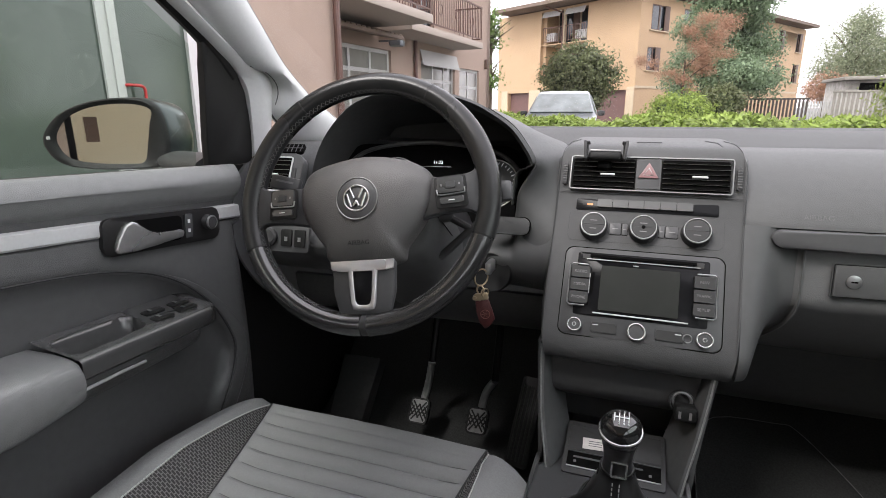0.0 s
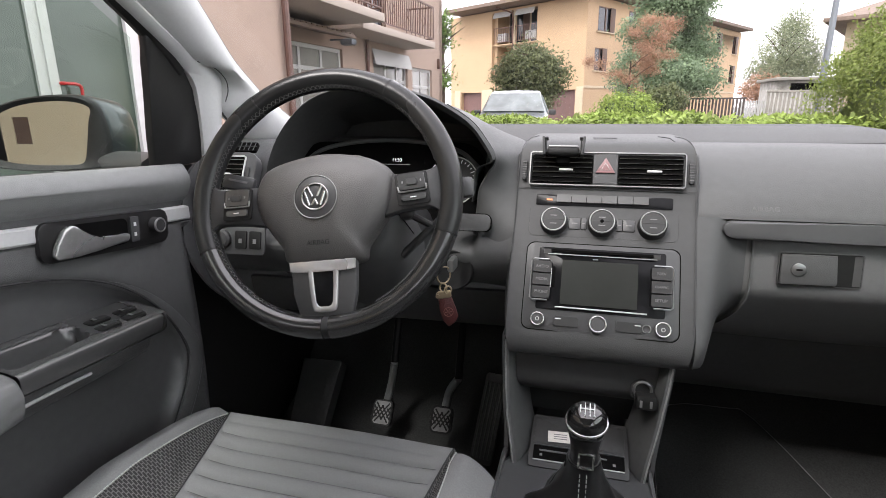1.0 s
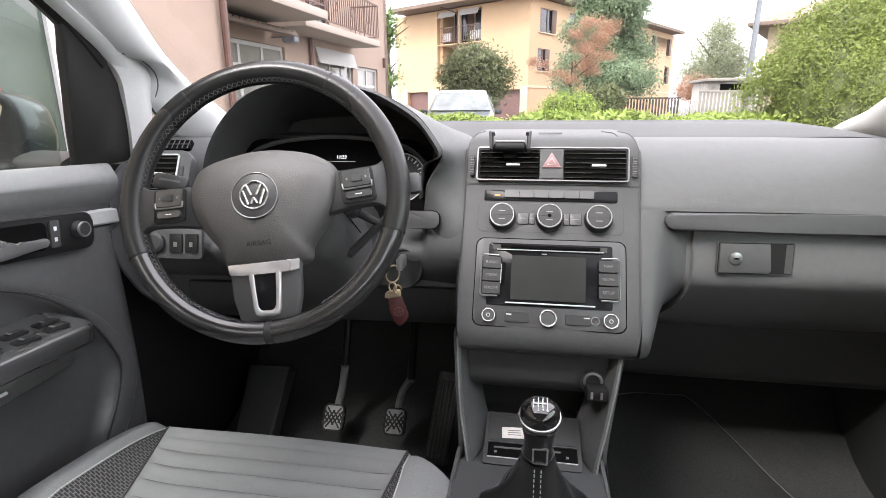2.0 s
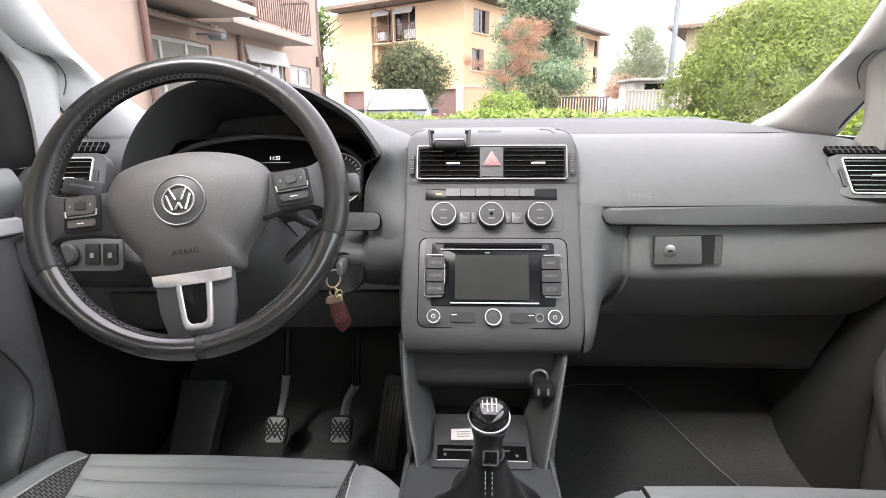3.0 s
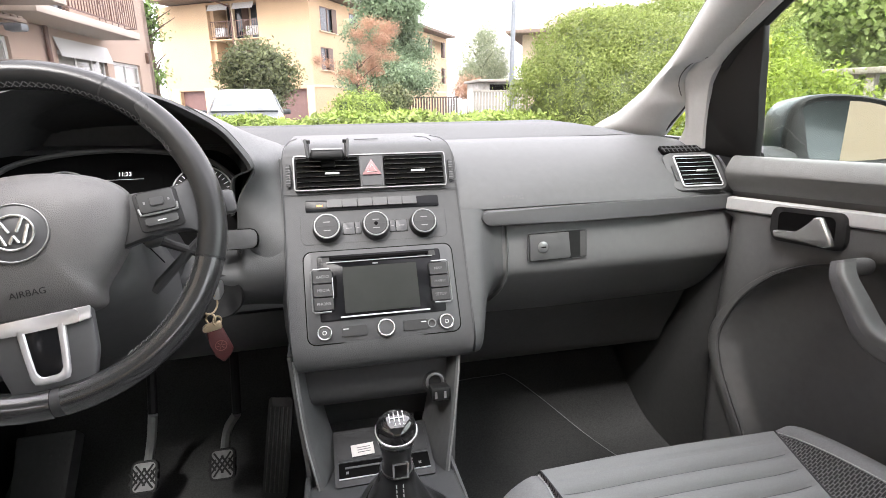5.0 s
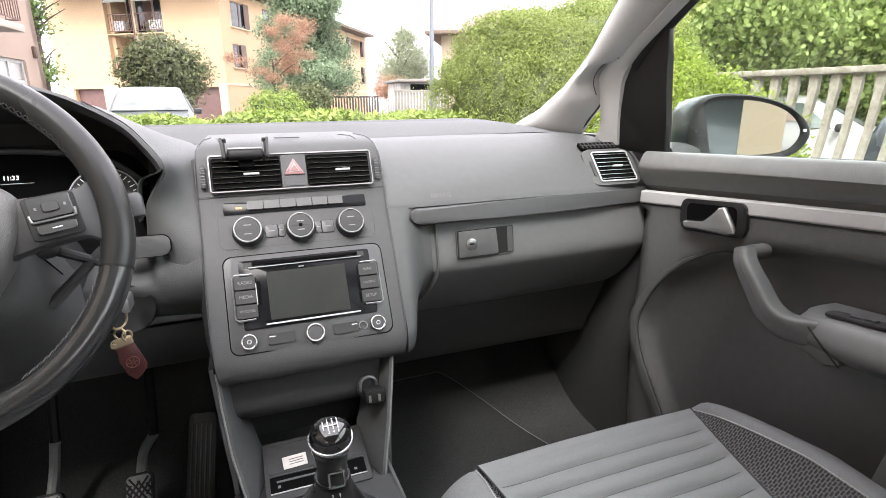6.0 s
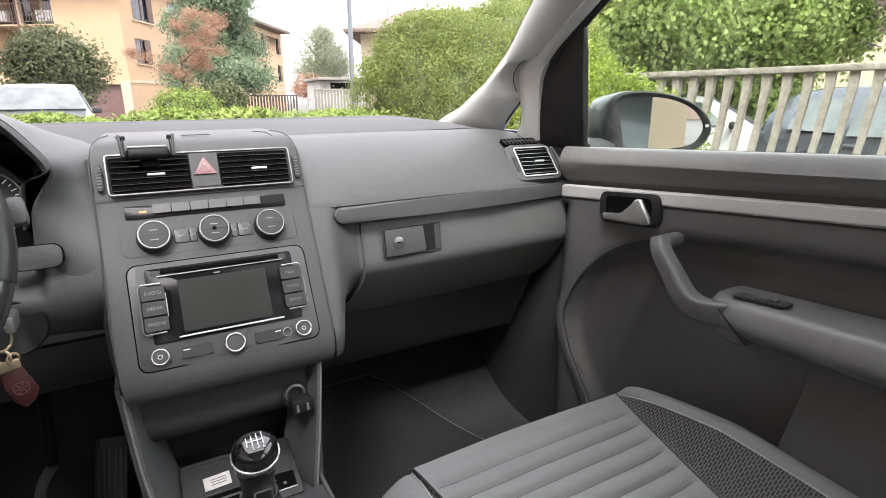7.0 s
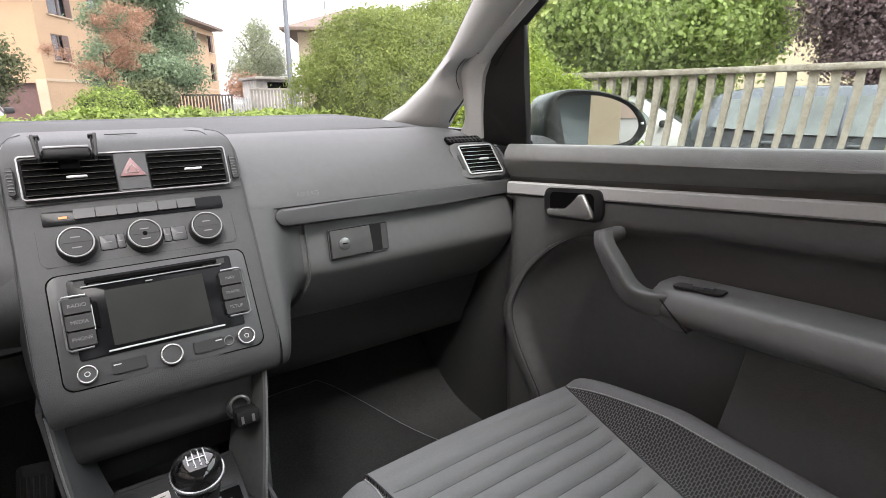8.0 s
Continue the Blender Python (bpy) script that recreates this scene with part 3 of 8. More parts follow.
# ---- driver's side of the dashboard ----
def build_driver_side():
    prof = [(0.925, 1.0725), (0.885, 1.062), (0.850, 1.040), (0.825, 1.005), (0.800, 0.965), (0.777, 0.925), (0.766, 0.898), (0.771, 0.873), (0.789, 0.850), (0.818, 0.830), (0.86, 0.816)]
    rows = []
    for x, d in ((-0.745, 0.0), (-0.70, -0.012), (-0.62, -0.02), (-0.59, -0.016), (-0.572, -0.014), (-0.55, -0.012), (-0.45, 0.005), (-0.34, 0.005), (-0.24, -0.002), (-0.21, -0.008), (-0.198, -0.010), (-0.185, -0.013), (-0.16, -0.020), (-0.132, -0.03)):
        well = 0.085 if -0.58 < x < -0.20 else 0.0
        rows.append([(x, y + skew(x) + d * min(1, (1.08 - z) / 0.04) + (0.02 if x < -0.72 else 0) + well * min(1.0, max(0.0, (z - 0.915) / 0.03)), z) for y, z in prof])
    part("driver_panel", sheet(rows, 4, 4, 0.012), PAD, dash)
    # hood over the instruments
    arch = [(-0.590, 0.985, 0.735), (-0.569, 1.045, 0.722), (-0.535, 1.100, 0.718), (-0.478, 1.149, 0.716), (-0.403, 1.169, 0.716), (-0.335, 1.166, 0.716), (-0.279, 1.153, 0.717), (-0.243, 1.137, 0.718), (-0.205, 1.112, 0.720), (-0.183, 1.085, 0.722), (-0.168, 1.056, 0.728), (-0.181, 1.047, 0.736), (-0.197, 1.038, 0.745), (-0.203, 1.010, 0.755), (-0.207, 0.980, 0.765)]
    front = smooth_line([(x, y, z) for x, z, y in arch], 4)
    cx, cz = -0.378, 1.03
    rows = []
    for k, (y, sc, lift) in enumerate(((0.10, 0.93, -0.012), (0.0, 1.0, 0.0), (-0.006, 0.985, -0.001), (0.0, 0.965, -0.004), (0.06, 0.92, -0.008), (0.21, 0.86, -0.012))):
        rows.append([(cx + (p.x - cx) * sc, p.y + y, cz + (p.z - cz) * sc + lift) for p in front])
    back = [(cx + (p.x - cx) * 0.92, p.y + 0.26, min(1.088, cz + (p.z - cz) * 0.60)) for p in front]
    rows = [back] + rows
    part("instrument_hood", loft(rows), HOOD, dash, "matt black hood over the instruments", sharp=50)
    # its right shoulder sweeps back into the dashboard, down to the opening's edge
    lips = ((-0.243, 0.718, 1.137), (-0.205, 0.720, 1.112), (-0.183, 0.722, 1.085), (-0.168, 0.728, 1.056), (-0.178, 0.738, 1.034), (-0.195, 0.750, 1.005), (-0.200, 0.756, 0.970), (-0.205, 0.752, 0.925))
    ends = ((-0.170, 0.955, 1.079), (-0.142, 0.905, 1.073), (-0.128, 0.850, 1.062), (-0.122, 0.800, 1.040), (-0.121, 0.774, 1.010), (-0.121, 0.752, 0.975), (-0.121, 0.729, 0.935), (-0.121, 0.718, 0.900))
    rows = []
    for p, q in zip(lips, ends):
        p, q = Vector(p), Vector(q)
        d = q - p
        rows.append([p + Vector((-0.004, 0.006, -0.002)), p, p + Vector((d.x * 0.10, d.y * 0.22, d.z * 0.10)), p + Vector((d.x * 0.30, d.y * 0.52, d.z * 0.36)), p + Vector((d.x * 0.62, d.y * 0.82, d.z * 0.72)), q])
    part("hood_shoulder", sheet(rows, 4, 4, 0.004), PAD, dash, sharp=70)
    part("hood_back", prism([(cx + (p.x - cx) * 0.88, p.y + 0.20, cz + (p.z - cz) * 0.88 - 0.010) for p in front], (0, 0.01, 0)), LOWER, dash)
    # instrument panel
    m = face_frame((-0.378, 0.806, 1.002), 24, 4)
    c = part("instrument_panel", plate(0.36, 0.15, 0.004, 0.05, m), VOID, dash, "dark instrument panel")
    part("panel_brow", tube(smooth_line([m @ Vector(p) for p in ((-0.175, 0.02, 0.01), (-0.12, 0.06, 0.012), (0, 0.075, 0.014), (0.12, 0.06, 0.012), (0.175, 0.02, 0.01))], 6), 0.004, 8), PANEL, c)
    dial_light = glow("dial_light", (0.9, 0.92, 0.95), 0.10)
    for u in (-0.067, 0.121):
        g = m @ Matrix.Translation((u, 0.003, 0.005))
        part("gauge_ring", ring(0.0445, 0.0012, g, 44, 6), GAUGERIM, c, "thin silver gauge ring")
        part("gauge_face", lathe([(0.0435, 0), (0.0001, 0.0005)], g, 40), BLACK, c)
        for i in range(25):
            a = -40 + 260 * i / 24
            part("tick", box((0.007 if i % 2 == 0 else 0.004, 0.0011, 0.0004), (0.038, 0, 0.001), g @ pose(0, 0, 0, 0, 0, a)), dial_light, c)
        part("needle", box((0.038, 0.0016, 0.001), (0.015, 0, 0.002), g @ pose(0, 0, 0, 0, 0, 215)), WHITEINK, c)
        if u > 0:
            for word, a in (("60", 137), ("80", 110)):
                q = radians(a)
                lettering(word, 0.0075, g @ Matrix.Translation((0.028 * math.cos(q), 0.028 * math.sin(q), 0.0012)), dial_light, c, "gauge_digits")
    d = part("info_display", plate(0.078, 0.050, 0.0045, 0.004, m, (0.027, 0.030)), VOID, c)
    lettering("11:33", 0.0085, m @ Matrix.Translation((0.014, 0.040, 0.0048)), glow("display_white", (0.9, 0.92, 0.9), 0.45), d, "clock_digits")
    part("display_line", box((0.055, 0.0008, 0.0003), (0.012, 0.032, 0.0048), m), WHITEINK, d)
    # light switch and dimmer panel
    ms = face_frame((-0.622, 0.693, 0.905), 14, 3)
    sp = part("switch_panel", plate(0.100, 0.052, 0.004, 0.006, ms, (0, 0), 0.001), PANEL, dash, "dark panel with light controls")
    part("light_knob", lathe([(0.017, 0), (0.017, 0.006), (0.013, 0.009), (0.0001, 0.009)], ms @ Matrix.Translation((-0.033, 0, 0.004)), 28), BLACK, sp)
    for u in (0.004, 0.032):
        part("dimmer_wheel", plate(0.022, 0.032, 0.003, 0.002, ms @ Matrix.Translation((0, 0, 0.004)), (u, 0), 0.0008), COVER, sp)
        part("dimmer_mark", box((0.006, 0.008, 0.001), (u, -0.002, 0.0078), ms), KNOBRING, sp)
    # coin tray slot beside the column
    mt = face_frame((-0.207, 0.733, 0.950), 20, 0)
    part("coin_tray", plate(0.066, 0.028, 0.004, 0.010, mt, (0, -0.001), 0.0015), LOWER, dash)
    # black plate round the tray stands in for the recess's shade
    part("tray_slot", plate(0.068, 0.030, 0.004, 0.011, mt @ Matrix.Translation((0.0005, -0.0005, -0.002))), VOID, dash)
    # steering column shroud and ignition
    rows = []
    for y, rx, rz, cz2 in ((0.575, 0.058, 0.050, 0.998), (0.60, 0.074, 0.062, 0.985), (0.66, 0.082, 0.070, 0.955), (0.73, 0.090, 0.078, 0.925), (0.85, 0.095, 0.085, 0.89)):
        rows.append([(-0.372 + rx * math.cos(a), y, cz2 + rz * math.sin(a)) for a in [2 * math.pi * i / 24 for i in range(24)]])
    col = part("column_shroud", loft(rows, across=True, caps=True), BLACK, dash, "dark steering column cover")
    mk = face_frame((-0.236, 0.727, 0.866), 10, 4)
    # dead black stands in for the shade of the ignition's recess
    part("ignition_boss", lathe([(0.036, -0.04), (0.034, -0.002), (0.0325, 0.001), (0.030, 0.0), (0.022, -0.004), (0.0001, -0.006)], mk, 32), COVER, dash)
    # knee cover below the column; its dark grey carries the shadow under the wheel
    rows = [[(x, 0.815 + skew(x), 0.812), (x, 0.82 + skew(x), 0.78), (x, 0.84 + skew(x), 0.745), (x, 0.88 + skew(x), 0.72), (x, 0.96, 0.71)] for x in (-0.66, -0.52, -0.36, -0.22, -0.15)]
    part("knee_cover", sheet(rows, 2, 3, 0.01), LOWER, dash)
    # end cheek on the left
    part("end_cheek", sheet([[(-0.735, 0.90 + d, 1.066), (-0.742, 0.765 + d, 1.04), (-0.744, 0.715 + d, 1.0), (-0.740, 0.695 + d, 0.95), (-0.738, 0.69 + d, 0.88), (-0.72, 0.72 + d, 0.80), (-0.70, 0.78 + d, 0.74)] for d in (0.0, 0.06, 0.2)], 2, 4, 0.006), HARD, dash)


build_driver_side()


# ---- centre stack ----
stack = thing("centre_console", (0, 0.62, 0.5), "anthracite centre console with vents, heater controls and radio", "centre console")
FC = face_frame((0, 0.741, 0.965), 29.6)
FV = face_frame((0.001, 0.770, 1.036), 22)


def build_stack_body():
    prof = [(0.98, 1.083), (0.90, 1.0835), (0.845, 1.083), (0.808, 1.079), (0.790, 1.070), (0.7805, 1.055), (0.770, 1.030), (0.760, 1.005), (0.741, 0.965), (0.707, 0.905), (0.675, 0.85), (0.655, 0.815), (0.646, 0.796), (0.644, 0.780), (0.650, 0.767), (0.668, 0.759), (0.71, 0.757)]
    rows = []
    for x, d, w in ((-0.148, 0.07, 0), (-0.142, 0.030, 0), (-0.1385, 0.010, 0.2), (-0.1345, 0.001, 0.8), (-0.128, 0.0, 1), (-0.05, -0.001, 1), (0.05, -0.001, 1), (0.129, 0.0, 1), (0.1355, 0.001, 0.8), (0.1395, 0.010, 0.2), (0.143, 0.030, 0), (0.150, 0.07, 0)):
        rows.append([(x * (1 - 0.10 * max(0.0, (z - 1.045) / 0.038) ** 2) * (1 - 0.06 * (max(0, 0.835 - z) / 0.07) ** 1.4), y + d, z - (1 - w) * (0.012 if z > 1.06 else 0)) for y, z in prof])
    part("stack_body", sheet(rows, 2, 3), STACKSKIN, stack, sharp=50)
    # fine shut lines
    for s in (-1, 1):
        line = smooth_line([(s * 0.112, 0.86, 1.0845), (s * 0.124, 0.815, 1.081), (s * 0.132, 0.787, 1.066), (s * 0.134, 0.768, 1.03), (s * 0.1345, 0.738, 0.965), (s * 0.134, 0.670, 0.845), (s * 0.133, 0.648, 0.805)], 5)
        part("shut_line", tube(line, 0.0006, 5), BLACK, stack)
    part("shut_line", tube([FV @ Vector((-0.134, -0.0315, 0.0005)), FV @ Vector((0.134, -0.0315, 0.0005))], 0.0006, 5), BLACK, stack)
    for pts in ([(-0.104, 0.85, 1.0845), (-0.100, 0.812, 1.082), (-0.097, 0.806, 1.0805)], [(0.085, 0.86, 1.085), (0.100, 0.83, 1.084), (0.104, 0.806, 1.080)], [(-0.020, 0.825, 1.084), (0.018, 0.825, 1.084), (0.018, 0.82, 1.084), (-0.020, 0.82, 1.084), (-0.020, 0.825, 1.084)]):
        part("lid_line", tube([Vector(p) - Vector((0, 0, 0.0008)) for p in pts], 0.0006, 5), BLACK, stack)


build_stack_body()


def build_centre_vents():
    for u in (-0.0665, 0.0665):
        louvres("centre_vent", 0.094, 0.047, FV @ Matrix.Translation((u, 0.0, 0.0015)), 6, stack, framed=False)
    part("vent_frame", rim(0.236, 0.055, 0.0018, 0.0065, 0.005, FV), CHROME, stack, "one thin silver frame round both vents")
    hz = part("hazard_panel", plate(0.036, 0.050, 0.005, 0.002, FV, (0, 0)), PANEL, stack)
    tri = [FV @ Vector((0.0175 * math.cos(a), -0.004 + 0.0165 * math.sin(a) + 0.006, 0.005)) for a in (radians(90), radians(210), radians(330))]
    part("hazard_button", prism(tri, FV.to_3x3() @ Vector((0, 0, 0.0025)), 0.001), REDLENS, hz, "dull red triangular hazard button")
    tri = [FV @ Vector((0.008 * math.cos(a), 0.002 + 0.0075 * math.sin(a), 0.0077)) for a in (radians(90), radians(210), radians(330))]
    part("hazard_mark", tube(tri, 0.0006, 5, True), WHITEINK, hz)
    part("airbag_lamp", plate(0.030, 0.011, 0.0062, 0.001, FV, (0, -0.0175), 0.0006), PANEL, hz)
    for u in (-0.126, 0.126):
        w = part("vent_wheel", plate(0.007, 0.034, 0.004, 0.002, FV, (u, -0.002), 0.0008), BLACK, stack, "ribbed vent thumbwheel")
        for i in range(7):
            part("rib", box((0.006, 0.0012, 0.001), (u, -0.014 + i * 0.004, 0.0044), FV), HARD, w)
    # clip-on holder on the left vent
    hold = thing("phone_holder", FV @ Vector((-0.065, 0.02, 0.01)), "black clip-on phone holder on an air vent", "phone holder")
    part("cradle", box((0.050, 0.014, 0.016), (-0.066, 0.0225, 0.020), FV, 0.005, 3), COVER, hold)
    part("cradle_pad", box((0.046, 0.003, 0.012), (-0.066, 0.0300, 0.021), FV, 0.001, 2), SATINGREY, hold, "worn shiny grip pad")
    part("clip", box((0.022, 0.014, 0.012), (-0.066, 0.012, 0.010), FV, 0.004), VOID, hold)
    for u in (-0.096, -0.036):
        inward = 1 if u < -0.06 else -1
        arm = part("arm", box((0.0042, 0.030, 0.016), (u, 0.031, 0.021), FV @ Matrix.Translation((u, 0.03, 0)) @ pose(0, 0, 0, 0, 0, 5 * inward) @ Matrix.Translation((-u, -0.03, 0)), 0.0016, 2), BLACK, hold)
        part("arm_lip", box((0.0060, 0.0028, 0.013), (u + 0.0030 * inward, 0.0440, 0.0205), FV, 0.001, 2), BLACK, arm)
        part("arm_pad", box((0.0018, 0.022, 0.012), (u + 0.0030 * inward, 0.031, 0.021), FV, 0.0006, 1), RUBBER, arm)
        part("arm_slide", box((0.012, 0.007, 0.009), (u + 0.0070 * inward, 0.0225, 0.019), FV, 0.002, 2), BLACK, arm)


build_centre_vents()


def build_heater():
    h = part("heater_panel", rim(0.224, 0.080, 0.0007, 0.0008, 0.010, FC, (0.0, 0.006)), BLACK, stack, "recessed heater control panel")
    strip = part("button_strip", plate(0.206, 0.018, 0.003, 0.002, FC, (0.0, 0.0262), 0.0006), GLOSS, h, "row of push buttons")
    for i in range(6):
        part("push_button", plate(0.0222, 0.0125, 0.003, 0.001, FC @ Matrix.Translation((0, 0, 0.003)), (-0.0595 + i * 0.0232, 0.0285), 0.0006), PUSHKEY, strip)
    part("warning_lamp", box((0.009, 0.003, 0.0008), (-0.082, 0.0262, 0.0034), FC, 0.0003, 1), glow("amber_lamp", (0.7, 0.22, 0.08), 0.22), strip, "small lit amber lamp")
    for u, tip in ((-0.073, 0), (0.0, 1), (0.074, 0)):
        m = FC @ Matrix.Translation((u, -0.0105, 0.0))
        k = part("rotary_knob", lathe([(0.0215, 0), (0.0208, 0.010), (0.0195, 0.0145)], m, 40), BLACK, h, "black knob with a silver ring")
        part("knob_ring", lathe([(0.0190, 0.014), (0.0192, 0.0165), (0.0187, 0.0178), (0.0176, 0.0178), (0.0170, 0.0165), (0.0170, 0.014)], m, 40), KNOBRING, k)
        part("knob_cap", lathe([(0.0171, 0.0155), (0.0165, 0.0168), (0.0001, 0.0172)], m, 36), KNOBCAP, k)
        part("cap_line", box((0.031, 0.0009, 0.0006), (0, 0, 0.0172), m), BLACK, k)
        if tip:
            part("cap_dot", lathe([(0.003, 0.0168), (0.0026, 0.0178), (0.0001, 0.018)], m, 16), VOID, k)
        for v in (0.006, -0.007):
            part("cap_mark", box((0.010, 0.0014, 0.0003), (0, v, 0.0172), m), GREYINK, k)
    for u, w in ((-0.0405, 0.017), (-0.0265, 0.008), (0.0265, 0.008), (0.0405, 0.017)):
        part("button_gap", plate(w + 0.0012, 0.0197, 0.0010, 0.002, FC, (u, -0.0115)), VOID, h)
        b = part("small_button", plate(w, 0.0185, 0.0022, 0.0015, FC, (u, -0.0115), 0.0006), PANEL, h)
        part("button_mark", box((w * 0.5, 0.0014, 0.0003), (u, -0.0115, 0.0024), FC), GREYINK, b)


build_heater()


def build_radio():
    m = FC @ Matrix.Translation((0.002, -0.114, 0.0))
    r = part("radio", plate(0.224, 0.136, 0.002, 0.012, m, (0, 0), 0.0008), PANEL, stack, "built-in radio with a dark display")
    part("radio_gap", rim(0.2272, 0.1392, 0.0016, 0.0012, 0.013, m), VOID, r)
    part("gloss_face", plate(0.186, 0.098, 0.003, 0.003, m, (0.0, 0.012), 0.0008), GLOSS, r)
    part("disc_slot", box((0.150, 0.0045, 0.001), (0.0, 0.0555, 0.0054), m, 0.0004, 1), VOID, r)
    part("slot_edge", box((0.160, 0.0012, 0.0012), (0.0, 0.0500, 0.0056), m), CHROME, r)
    part("chrome_line", box((0.132, 0.0022, 0.0014), (0.002, -0.0325, 0.0056), m, 0.0005, 1), SILVER, r)
    part("badge_dot", box((0.008, 0.0018, 0.001), (-0.008, 0.0445, 0.0056), m, 0.0004, 1), CHROME, r)
    part("display", plate(0.111, 0.069, 0.0045, 0.0015, m, (-0.0015, 0.0072)), SCREEN, r, "switched-off grey display")
    part("card_slot", box((0.0035, 0.032, 0.0012), (-0.0685, 0.014, 0.0052), m, 0.0004, 1), VOID, r)
    part("card_edge", box((0.0012, 0.030, 0.0012), (-0.0725, 0.012, 0.0053), m), SILVER, r)
    for s, words in ((-1, ("RADIO", "MEDIA", "PHONE")), (1, ("NAV", "TRAFFIC", "SETUP"))):
        u = 0.0865 * s
        part("key_surround", tube([m @ Vector((u + q[0] * s, 0.0085 + q[1], 0.0075)) for q in ((-0.010, 0.0318), (0.0125, 0.0322), (0.0162, 0.029), (0.0162, -0.029), (0.0125, -0.0322), (-0.010, -0.0318))], 0.0012, 6), CHROME, r, "thin silver bracket")
        for i, w in enumerate(words):
            mb = m @ Matrix.Translation((u, 0.0285 - i * 0.0200, 0.0))
            k = part("station_key", plate(0.027, 0.0178, 0.0085, 0.001, mb, (0, 0), 0.001), BUTTON, r)
            lettering(w, 0.0062 if len(w) < 7 else 0.0052, mb @ Matrix.Translation((0, 0, 0.0087)), KEYINK, k, "key_lettering")
    for u in (-0.080, -0.065, 0.064, 0.079):
        part("slot_key", plate(0.0125, 0.0075, 0.0035, 0.001, m, (u, 0.0545), 0.0008), BUTTON, r)
    for u, R in ((-0.0885, 0.0105), (0.0, 0.0130), (0.0905, 0.0112)):
        mk = m @ Matrix.Translation((u, -0.053 if u else -0.0535, 0.002))
        k = part("round_key", lathe([(R, 0), (R, 0.004), (R * 0.8, 0.0055), (R * 0.78, 0.0045), (0.0001, 0.0048)], mk, 32), PANEL, r)
        part("key_ring", ring(R * 0.90, R * 0.10, mk @ Matrix.Translation((0, 0, 0.005)), 36, 8), LEVER, k)
        if u:
            part("key_symbol", ring(0.0026, 0.0004, mk @ Matrix.Translation((0, 0, 0.0052)), 16, 5), WHITEINK, k)
    for u in (-0.046, 0.044):
        k = part("bar_key", plate(0.036, 0.0145, 0.0045, 0.0015, m, (u, -0.0535), 0.001), BUTTON, r)
        part("bar_mark", box((0.008, 0.0013, 0.0004), (u + (-0.012 if u < 0 else 0.012), -0.050, 0.0048), m), WHITEINK, k)
    mk = m @ Matrix.Translation((0.0685, -0.0535, 0.002))
    part("aux_socket", lathe([(0.0062, 0), (0.0062, 0.001), (0.0045, 0.0012), (0.003, 0.0004), (0.0001, 0.0004)], mk, 24), BLACK, r)
    part("aux_ring", ring(0.0058, 0.0008, mk @ Matrix.Translation((0, 0, 0.001)), 24, 6), STEEL, r)


build_radio()


